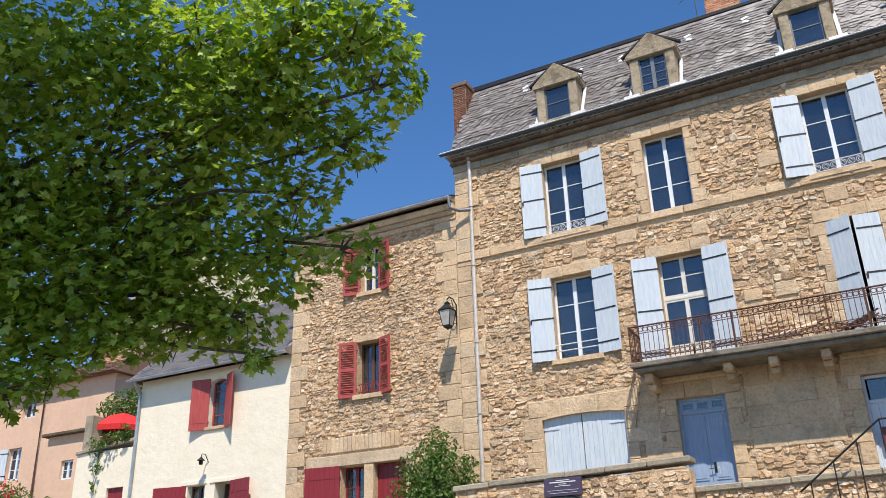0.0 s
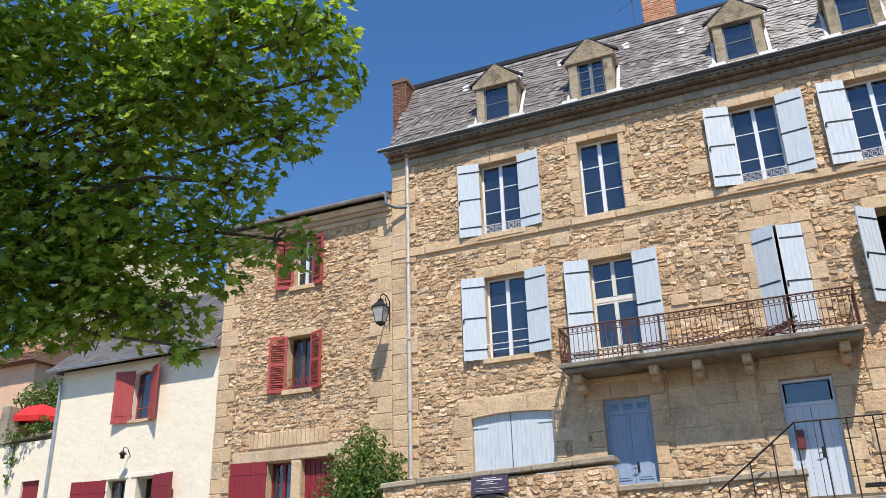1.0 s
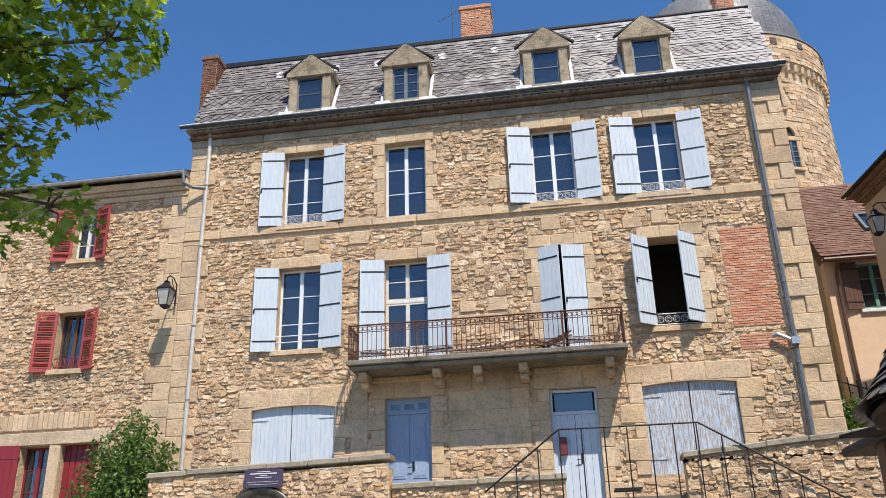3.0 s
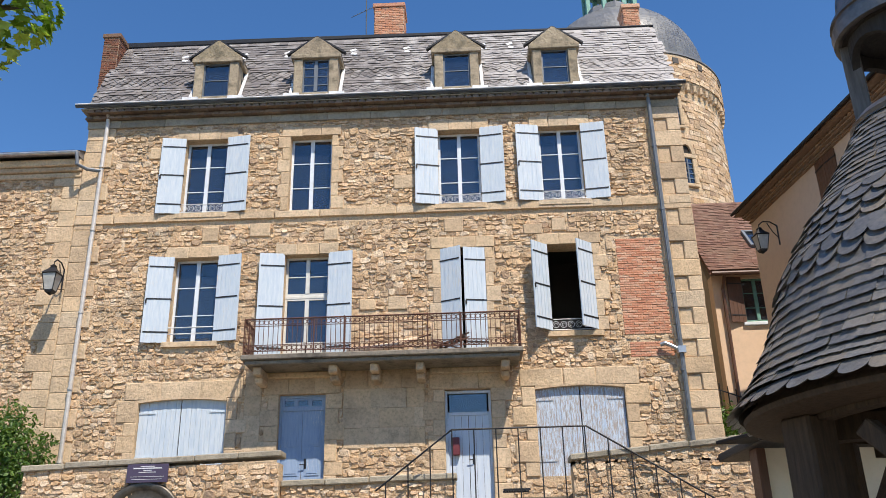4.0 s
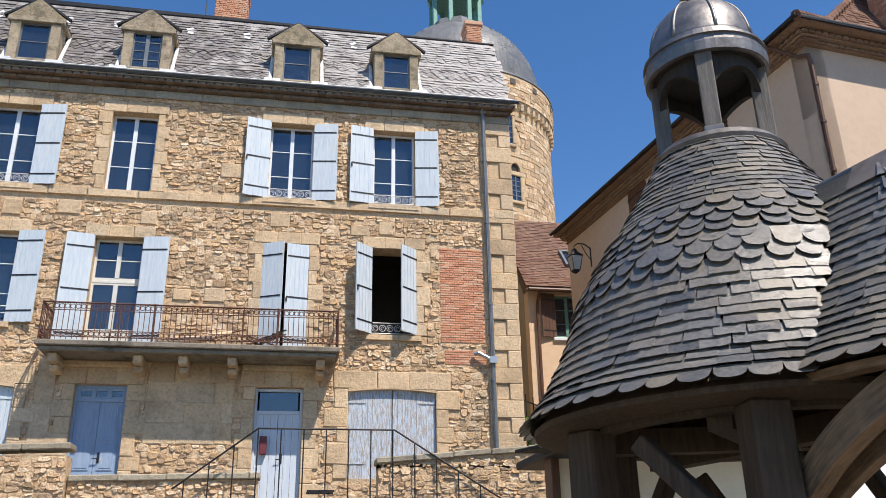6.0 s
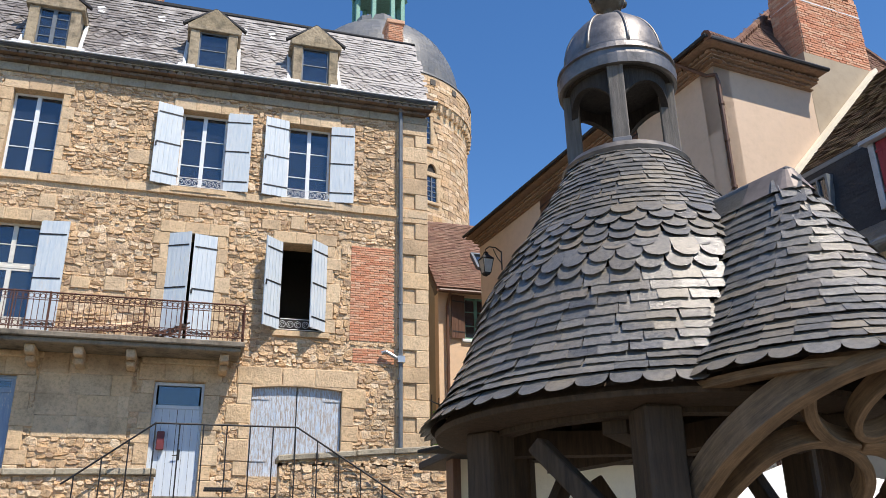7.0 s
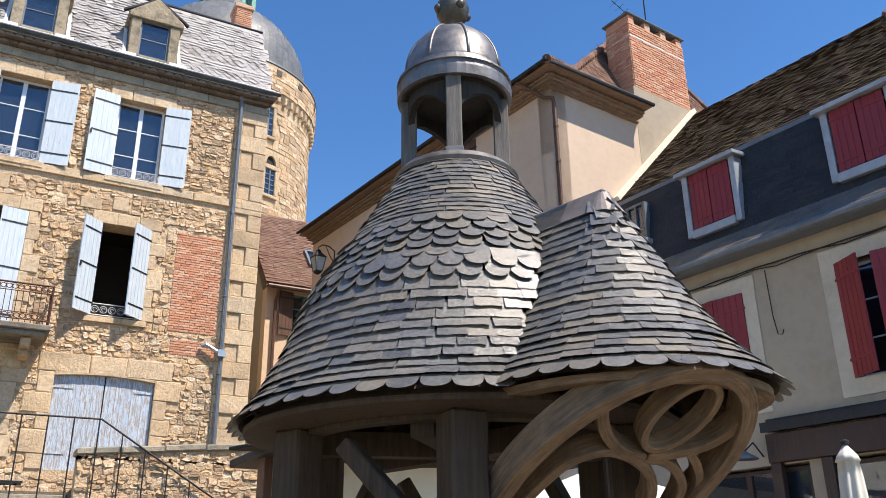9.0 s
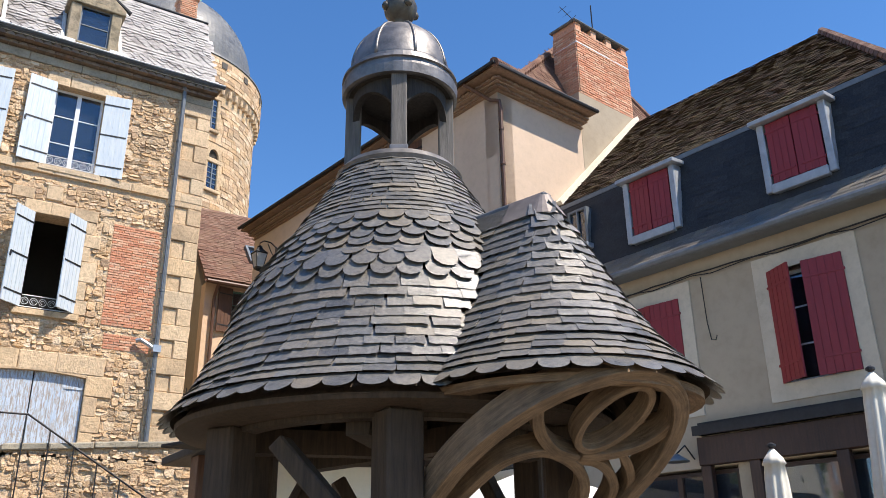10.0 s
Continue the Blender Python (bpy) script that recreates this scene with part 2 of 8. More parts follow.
M["rust"] = material("rusty iron railing", plain((0.11, 0.045, 0.028), 0.75, 0.2, 0.4, 14))
def curved_oak(dark, light):
    """Weathered oak whose grain follows each timber's own length."""
    def build(nt, b):
        tc = nt.nodes.new("ShaderNodeTexCoord")
        mp = nt.nodes.new("ShaderNodeMapping")
        mp.inputs["Scale"].default_value = (2.2, 26.0, 1.0)
        nt.links.new(tc.outputs["UV"], mp.inputs["Vector"])
        g = noise_out(nt, mp.outputs[0], 1.6, 8, 0.72)
        p = noise_out(nt, world_coords(nt), 4.5, 5, 0.65)
        c = ramp(nt, calc(nt, "ADD", calc(nt, "MULTIPLY", g, 0.62), calc(nt, "MULTIPLY", p, 0.38)), [(0.30, dark), (0.52, tuple((x + y) / 2 for x, y in zip(dark, light))), (0.70, light)])
        nt.links.new(c, b.inputs["Base Color"])
        b.inputs["Roughness"].default_value = 0.82
        bump(nt, b, calc(nt, "ADD", g, calc(nt, "MULTIPLY", p, 0.6)), 0.9, 0.014)
    return build


# same pavilion timber twice: underside shade painted dark, lit arches painted pale
M["oak"] = material("oak with shade in its colour", wood_like((0.028, 0.019, 0.012), (0.10, 0.066, 0.042)))
M["paleoak"] = material("oak with sunlight in its colour", curved_oak((0.05, 0.032, 0.019), (0.44, 0.29, 0.17)))
M["darkoak"] = material("blackened oak", wood_like((0.012, 0.010, 0.009), (0.045, 0.038, 0.032)))
M["greyoak"] = material("silvered oak", wood_like((0.085, 0.078, 0.07), (0.21, 0.19, 0.17)))
M["brownwood"] = material("dark brown joinery", wood_like((0.07, 0.032, 0.018), (0.15, 0.07, 0.04), 0.5))
M["glass"] = material("window glass", glass_like)
M["paledoor"] = material("pale blue grey door paint", painted((0.50, 0.58, 0.68), (0.62, 0.68, 0.74), 0.6, 0.6))
# near-black colour stands in for the shade inside rooms and openings
M["dark"] = material("room wall with gloom in its colour", plain((0.10, 0.09, 0.08), 0.9, vary=0.1))
M["curtain"] = material("pale curtain", plain((0.5, 0.5, 0.48), 0.9, vary=0.1))
M["shopwood"] = material("nearly black brown shop joinery", wood_like((0.02, 0.010, 0.007), (0.06, 0.027, 0.017), 0.5))
M["palestone"] = material("pale smooth limestone", stone_like([(0.56, 0.49, 0.385), (0.58, 0.51, 0.40)], (0.42, 0.36, 0.27), 8, spots=0.5, depth=0.004, patch=1.2, mottle=0.35))
M["lampglass"] = material("frosted lamp glass", plain((0.42, 0.41, 0.38), 0.25, vary=0.15))
M["leaf"] = material("plane tree leaf", leaf_like([(0.13, 0.225, 0.025), (0.22, 0.345, 0.045), (0.50, 0.60, 0.14), (0.145, 0.245, 0.025)], (1.35, 1.4, 0.5)))
M["shrub"] = material("shrub leaf", leaf_like([(0.06, 0.13, 0.025), (0.10, 0.19, 0.035), (0.16, 0.26, 0.05)], (1.0, 1.0, 0.55)))
M["bark"] = material("mottled bark", wood_like((0.05, 0.04, 0.03), (0.16, 0.13, 0.095), 0.9, (5, 5, 2)))
M["flower"] = material("red geranium petals", plain((0.55, 0.03, 0.05), 0.6))
M["canvas"] = material("ecru umbrella canvas", plain((0.74, 0.70, 0.60), 0.85, vary=0.08))
M["whitecloth"] = material("white parasol canvas", plain((0.82, 0.82, 0.80), 0.85, vary=0.04))
M["redcloth"] = material("red canvas", plain((0.62, 0.02, 0.02), 0.7))
M["copper"] = material("green copper", plain((0.14, 0.30, 0.25), 0.6, 0.2, 0.3))
M["sign"] = material("purple enamel sign", plain((0.07, 0.05, 0.09), 0.35, vary=0.05))
M["signtext"] = material("white sign lettering", plain((0.75, 0.75, 0.75), 0.5, vary=0.02))
M["asphalt"] = material("paving", stone_like([(0.165, 0.14, 0.108), (0.175, 0.15, 0.115)], (0.11, 0.095, 0.075), 12, spots=0.5))
M["blackcloth"] = material("black awning fabric", plain((0.012, 0.012, 0.013), 0.95))
M["silk"] = material("red box plastic", plain((0.14, 0.025, 0.03), 0.5))

# ---- builders ----
def mesh_of(name, bm, mat, smooth=False):
    me = bpy.data.meshes.new(name)
    bm.normal_update()
    bm.to_mesh(me)
    bm.free()
    me.materials.append(mat)
    if smooth:
        me.shade_smooth()
    return me


def place_of(ob):
    m = ob.matrix_basis
    return m if ob.parent is None else place_of(ob.parent) @ ob.matrix_parent_inverse @ m


def part(name, bm, mat, parent=None, label="", smooth=False):
    """Links a bmesh as one mesh object under a thing or a part."""
    ob = new(name, mesh_of(name, bm, M[mat], smooth))
    if parent is not None:
        ob.parent = parent
        ob.matrix_parent_inverse = place_of(parent).inverted()
    if label:
        ob["label"] = label
    return ob


def thing(name, label, category, group="", at=(0, 0, 0), kind=""):
    ob = new(name)
    ob.empty_display_size = 0.2
    ob.location = at
    ob.matrix_basis = Matrix.Translation(at)
    return tagged(ob, label, category, group, kind)


def box(bm, x0, x1, y0, y1, z0, z1, m=None):
    vs = [Vector((x, y, z)) for x in (x0, x1) for y in (y0, y1) for z in (z0, z1)]
    if m is not None:
        vs = [m @ v for v in vs]
    v = [bm.verts.new(p) for p in vs]
    flip = m is not None and m.to_3x3().determinant() < 0
    for f in ((0, 1, 3, 2), (4, 6, 7, 5), (0, 4, 5, 1), (2, 3, 7, 6), (0, 2, 6, 4), (1, 5, 7, 3)):
        bm.faces.new([v[i] for i in (reversed(f) if flip else f)])
    return v


def bevel_all(bm, w, seg=1):
    bmesh.ops.bevel(bm, geom=bm.edges[:], offset=w, segments=seg, profile=0.6, affect="EDGES", clamp_overlap=True)
    return bm


def bbox(x0, x1, y0, y1, z0, z1, w=0.01, m=None):
    """A box with worn edges, as a new bmesh."""
    bm = bmesh.new()
    box(bm, x0, x1, y0, y1, z0, z1, m)
    return bevel_all(bm, w)


def tube(bm, pts, r, n=8, r2=None):
    """A round bar along points, tapering from r to r2."""
    pts = [Vector(p) for p in pts]
    r2 = r if r2 is None else r2
    rings = []
    for i, p in enumerate(pts):
        d = (pts[min(i + 1, len(pts) - 1)] - pts[max(i - 1, 0)]).normalized()
        q = d.to_track_quat("Z", "Y")
        k = r + (r2 - r) * i / max(len(pts) - 1, 1)
        rings.append([bm.verts.new(p + q @ Vector((k * math.cos(a), k * math.sin(a), 0))) for a in (2 * math.pi * j / n for j in range(n))])
    for a, b in zip(rings, rings[1:]):
        for j in range(n):
            bm.faces.new((a[j], a[(j + 1) % n], b[(j + 1) % n], b[j]))
    bm.faces.new(list(reversed(rings[0])))
    bm.faces.new(rings[-1])


def lathe(bm, profile, n=24, centre=(0, 0, 0), close=True, a0=0.0, a1=2 * math.pi):
    """Turns (radius, height) pairs round an upright axis."""
    cx, cy, cz = centre
    full = abs(a1 - a0 - 2 * math.pi) < 1e-6
    steps = n if full else n + 1
    rings = []
    for r, z in profile:
        rings.append([bm.verts.new((cx + max(r, 1e-4) * math.sin(a0 + (a1 - a0) * j / n), cy - max(r, 1e-4) * math.cos(a0 + (a1 - a0) * j / n), cz + z)) for j in range(steps)])
    for a, b in zip(rings, rings[1:]):
        for j in range(n):
            k = (j + 1) % steps
            bm.faces.new((a[j], a[k], b[k], b[j]))
    if close and full:
        bm.faces.new(list(reversed(rings[0])))
        bm.faces.new(rings[-1])


def bar(bm, a, b, w, d, up=(0, 0, 1)):
    """A squared timber from a to b, w wide and d deep."""
    a, b = Vector(a), Vector(b)
    z = (b - a).normalized()
    x = Vector(up).cross(z)
    x = x.normalized() if x.length > 1e-4 else Vector((1, 0, 0))
    y = z.cross(x)
    m = Matrix((x, y, z)).transposed().to_4x4()
    m.translation = a
    box(bm, -w / 2, w / 2, -d / 2, d / 2, 0, (b - a).length, m)


def ribbon(bm, pts, w, n, d):
    """A band w wide and d deep that follows points lying in the plane with normal n."""
    n = Vector(n).normalized()
    pts = [Vector(p) for p in pts]
    rings = []
    for i, p in enumerate(pts):
        t = (pts[min(i + 1, len(pts) - 1)] - pts[max(i - 1, 0)]).normalized()
        s = n.cross(t).normalized()
        rings.append([bm.verts.new(p + s * a * w / 2 + n * b * d / 2) for a, b in ((-1, -1), (1, -1), (1, 1), (-1, 1))])
    closed = (pts[0] - pts[-1]).length < 1e-6
    uv = bm.loops.layers.uv.verify()
    run = [0.0]
    for p, q in zip(pts, pts[1:]):
        run.append(run[-1] + (q - p).length)
    wide = (0.0, w, w + d, 2 * w + d, 2 * w + 2 * d)
    for i, (a, b) in enumerate(zip(rings, rings[1:])):
        for j in range(4):
            f = bm.faces.new((a[j], a[(j + 1) % 4], b[(j + 1) % 4], b[j]))
            for lp, at in zip(f.loops, ((run[i], wide[j]), (run[i], wide[j + 1]), (run[i + 1], wide[j + 1]), (run[i + 1], wide[j]))):
                lp[uv].uv = at
    if not closed:
        bm.faces.new(list(reversed(rings[0])))
        bm.faces.new(rings[-1])


def wall_mesh(u0, u1, z0, z1, holes, y0, y1):
    """A wall along x from u0 to u1, with its face at y0 and back at y1, and openings (u0, u1, z0, z1) through it."""
    us = sorted({u0, u1, *[h[k] for h in holes for k in (0, 1)]})
    zs = sorted({z0, z1, *[h[k] for h in holes for k in (2, 3)]})
    us = [u for u in us if u0 <= u <= u1]
    zs = [z for z in zs if z0 <= z <= z1]
    solid = lambda i, j: 0 <= i < len(us) - 1 and 0 <= j < len(zs) - 1 and not any(
        h[0] < (us[i] + us[i + 1]) / 2 < h[1] and h[2] < (zs[j] + zs[j + 1]) / 2 < h[3] for h in holes)
    bm = bmesh.new()
    cache = {}
    def vert(u, y, z):
        if (u, y, z) not in cache:
            cache[u, y, z] = bm.verts.new((u, y, z))
        return cache[u, y, z]
    for i in range(len(us) - 1):
        for j in range(len(zs) - 1):
            if not solid(i, j):
                continue
            a, b, c, d = us[i], us[i + 1], zs[j], zs[j + 1]
            bm.faces.new([vert(*p) for p in ((a, y0, c), (b, y0, c), (b, y0, d), (a, y0, d))])
            bm.faces.new([vert(*p) for p in ((a, y1, c), (a, y1, d), (b, y1, d), (b, y1, c))])
            for di, dj, q in ((-1, 0, ((a, y0, c), (a, y0, d), (a, y1, d), (a, y1, c))), (1, 0, ((b, y0, c), (b, y1, c), (b, y1, d), (b, y0, d))),
                              (0, -1, ((a, y0, c), (a, y1, c), (b, y1, c), (b, y0, c))), (0, 1, ((a, y0, d), (b, y0, d), (b, y1, d), (a, y1, d)))):
                if not solid(i + di, j + dj):
                    bm.faces.new([vert(*p) for p in q])
    return bm


# ---- small pieces: one shared mesh, many objects; those past 300 joined ----
def stone_template(seed, soft=0.13):
    rnd = random.Random(seed)
    ang = [(-0.5, -0.3), (-0.34, -0.5), (0.33, -0.5), (0.5, -0.27), (0.5, 0.3), (0.31, 0.5), (-0.33, 0.5), (-0.5, 0.27)]
    j = lambda k: rnd.uniform(-k, k)
    out = [(x + j(0.14), z + j(0.14)) for x, z in ang]
    tilt = (j(0.5), j(0.5))
    vs = [(x, 0, z) for x, z in out] + [(x, -0.55, z) for x, z in out]
    vs += [(x * (1 - soft) + j(0.03), -1 + tilt[0] * x + tilt[1] * z + j(0.14), z * (1 - soft * 1.4) + j(0.04)) for x, z in out]
    fs = [(k, (k + 1) % 8, 8 + (k + 1) % 8, 8 + k) for k in range(8)] + [(8 + k, 8 + (k + 1) % 8, 16 + (k + 1) % 8, 16 + k) for k in range(8)]
    fs.append(tuple(range(16, 24)))
    return vs, fs


def block_template(seed, e=0.04):
    """A squared block with slightly worn edges; y from -1 (face) to 0."""
    rnd = random.Random(seed)
    j = lambda: rnd.uniform(-0.02, 0.02)
    c = ((-0.5, -0.5), (0.5, -0.5), (0.5, 0.5), (-0.5, 0.5))
    vs = [(x, 0, z) for x, z in c] + [(x + j(), -0.75, z + j()) for x, z in c] + [(x * (1 - 2 * e) + j(), -1 + j(), z * (1 - 2 * e) + j()) for x, z in c]
    fs = [(k, (k + 1) % 4, 4 + (k + 1) % 4, 4 + k) for k in range(4)] + [(4 + k, 4 + (k + 1) % 4, 8 + (k + 1) % 4, 8 + k) for k in range(4)] + [(8, 9, 10, 11)]
    return vs, fs


def shingle_template(seed, tail="square"):
    """A slate or tile: x across, y up the slope from its tail, z out of the roof."""
    rnd = random.Random(seed)
    j = lambda k: rnd.uniform(-k, k)
    if tail == "round":
        edge = [(-0.49, 0.54), (-0.46, 0.32), (-0.36, 0.14), (-0.2, 0.035), (0, 0), (0.2, 0.035), (0.36, 0.14), (0.46, 0.32), (0.49, 0.54)]
    elif tail == "diamond":
        edge = [(-0.48, 0.5), (-0.25, 0.25), (0, 0), (0.25, 0.25), (0.48, 0.5)]
    else:
        edge = [(-0.5, 0.02 + j(0.025)), (-0.46, j(0.02)), (-0.3, j(0.025)), (-0.12, j(0.025)), (0.05, j(0.025)), (0.22, j(0.025)), (0.44, j(0.02)), (0.5, 0.02 + j(0.025))]
    edge = [(x + j(0.012), y + j(0.02)) for x, y in edge]
    out = edge + [(0.5, 1.0), (-0.5, 1.0)]
    n = len(out)
    rise = j(0.25)
    top = [(x, y, (1.0 + rise * x) * (1 - y) + 0.12) for x, y in out]
    low = [(x * 0.97, y + (0.1 if y < 0.6 else 0), (1.0 + rise * x) * (1 - y) - 0.38) for x, y in out]
    fs = [tuple(range(n)), tuple(range(2 * n - 1, n - 1, -1))] + [(k, n + k, n + (k + 1) % n, (k + 1) % n) for k in range(n)]
    return top + low, fs


def lay(items, name, stuff_name, templates, mat, parent, keep, limit=300, smooth=False):
    """items: (template, 4 x 4 matrix). The first ones by keep(place) become objects of their own, the rest one joined mesh."""
    order = sorted(range(len(items)), key=lambda i: keep(items[i][1].translation))
    near = [i for i in order if keep(items[i][1].translation) < 1e6][:limit]
    chosen = set(near)
    meshes = {}
    back = place_of(parent).inverted()
    for i in near:
        k, m = items[i]
        if k not in meshes:
            me = bpy.data.meshes.new(name)
            me.from_pydata(templates[k][0], [], templates[k][1])
            me.materials.append(M[mat])
            meshes[k] = me
        if smooth:
            meshes[k].shade_smooth()
        ob = new(name, meshes[k])
        ob.parent = parent
        ob.matrix_parent_inverse = back
        ob.matrix_basis = m
    vs, fs, base = [], [], 0
    for i, (k, m) in enumerate(items):
        if i in chosen:
            continue
        a = np.array(templates[k][0]) @ np.array(m.to_3x3()).T + np.array(m.translation)
        vs.append(a)
        fs += [tuple(base + q for q in f) for f in templates[k][1]]
        base += len(a)
    if vs:
        me = bpy.data.meshes.new(stuff_name)
        me.from_pydata(np.concatenate(vs).tolist(), [], fs)
        me.materials.append(M[mat])
        if smooth:
            me.shade_smooth()
        ob = new(stuff_name, me)
        ob.parent = parent
        ob.matrix_parent_inverse = back
        tagged(ob, kind="stuff")


def frame_matrix(p, a, b, n, w, l, t):
    """Axes a (across), b and n scaled by w, l and t, at p."""
    m = Matrix((Vector(a) * w, Vector(b) * l, Vector(n) * t)).transposed().to_4x4()
    m.translation = p
    return m


STONES = [stone_template(s) for s in range(24)]
BLOCKS = [block_template(s) for s in range(6)]
SLATES = [shingle_template(s) for s in range(8)]
ROUNDS = [shingle_template(s, "round") for s in range(4)]
DIAMONDS = [shingle_template(s, "diamond") for s in range(3)]
SCALES = SLATES + ROUNDS + DIAMONDS


def rubble_items(u0, u1, z0, z1, holes, y, seed, h=(0.05, 0.20), l=(0.08, 0.27), proud=(0.004, 0.042), turn=None):
    """Uneven courses of field stones on the wall face y, leaving out the holes."""
    rnd = random.Random(seed)
    items = []
    z = z0
    while z < z1 - 0.05:
        hh = min(rnd.uniform(*h), z1 - z)
        u = u0 + rnd.uniform(-0.1, 0)
        while u < u1 - 0.04:
            ll = rnd.uniform(*l) * (0.6 + 2.6 * hh)
            a, b = max(u, u0), min(u + ll, u1)
            if b - a > 0.05:
                spans = [(a, b)]
                for (p, q, r, s) in holes:
                    if s - 0.02 > z and r + 0.02 < z + hh:
                        spans = [t for (c, d) in spans for t in ((c, min(d, p)), (max(c, q), d)) if t[1] - t[0] > 0.04]
                for c, d in spans:
                    w = d - c
                    two = hh > 0.13 and rnd.random() < 0.5
                    for k in range(2 if two else 1):
                        h2 = hh / 2 if two else hh
                        zc = z + h2 * (k + 0.5) + rnd.uniform(-0.02, 0.02)
                        m = Matrix.Translation(((c + d) / 2, y, zc)) @ Matrix.Rotation(rnd.uniform(-0.2, 0.2), 4, "Y") @ Matrix.Diagonal((w * rnd.uniform(0.78, 1.06), rnd.uniform(*proud), h2 * rnd.uniform(0.74, 1.12), 1))
                        items.append((rnd.randrange(len(STONES)), m if turn is None else turn @ m))
            u += ll
        z += hh
    return items


def slope_items(o, a, b, n, width, length, w, course, seed, style=None, thick=0.012, cut=None, overlap=1.9):
    """Courses of slates on a slope: o its lower left corner, a along the eaves, b up the slope, n out."""
    rnd = random.Random(seed)
    o, a, b, n = Vector(o), Vector(a).normalized(), Vector(b).normalized(), Vector(n).normalized()
    items = []
    rows = int(length / course)
    for r in range(rows):
        pick = style(r, rows) if style else range(len(SLATES))
        u = -w * (0.5 if r % 2 else 0.0) - rnd.uniform(0, 0.02)
        while u < width:
            ww = w * rnd.uniform(0.86, 1.12)
            c = u + ww / 2
            u += ww
            v = r * course
            if c < 0.03 or c > width - 0.03 or (cut and cut(c, v + course * 0.5)):
                continue
            p = o + a * c + b * (v + rnd.uniform(-0.006, 0.006)) + n * 0.004
            tw = rnd.uniform(-0.02, 0.02)
            items.append((rnd.choice(pick), frame_matrix(p, a + b * tw, b - a * tw, n, ww * 0.985, course * overlap, thick * rnd.uniform(0.8, 1.5))))
    return items

# ---- ground and terrace ----
def build_ground():
    bm = bmesh.new()
    grid = {}
    xs = [-900, -300, -120] + [-60 + 4 * i for i in range(31)] + [120, 300, 900]
    ys = [-900, -300, -100] + [-40 + 4 * i for i in range(26)] + [120, 300, 900]
    for i, x in enumerate(xs):
        for j, y in enumerate(ys):
            grid[i, j] = bm.verts.new((x, y, 0.15 + 0.03 * noise.noise((x * 0.2, y * 0.2, 0))))
    for i in range(len(xs) - 1):
        for j in range(len(ys) - 1):
            bm.faces.new((grid[i, j], grid[i + 1, j], grid[i + 1, j + 1], grid[i, j + 1]))
    tagged(part("ground", bm, "asphalt"), "pale worn paving of the village square", "ground", kind="structure")


build_ground()

NEAR_DOOR = lambda p: abs(p.x + 1) + max(0, p.z - 4)


def coping(bm, x0, z0, x1, z1, y0, y1, h=0.12, seed=1):
    rnd = random.Random(seed)
    n = max(1, int((x1 - x0) / 0.75))
    for i in range(n):
        a, b = x0 + (x1 - x0) * i / n, x0 + (x1 - x0) * (i + 1) / n
        za, zb = z0 + (z1 - z0) * i / n, z0 + (z1 - z0) * (i + 1) / n
        d = rnd.uniform(-0.012, 0.012)
        vs = box(bm, a + 0.006, b - 0.006, y0 - 0.07 + d, y1 + 0.05, 0, h)
        for v in vs:
            v.co.z += za + (zb - za) * (v.co.x - a) / (b - a) + d
    return bevel_all(bm, 0.02)


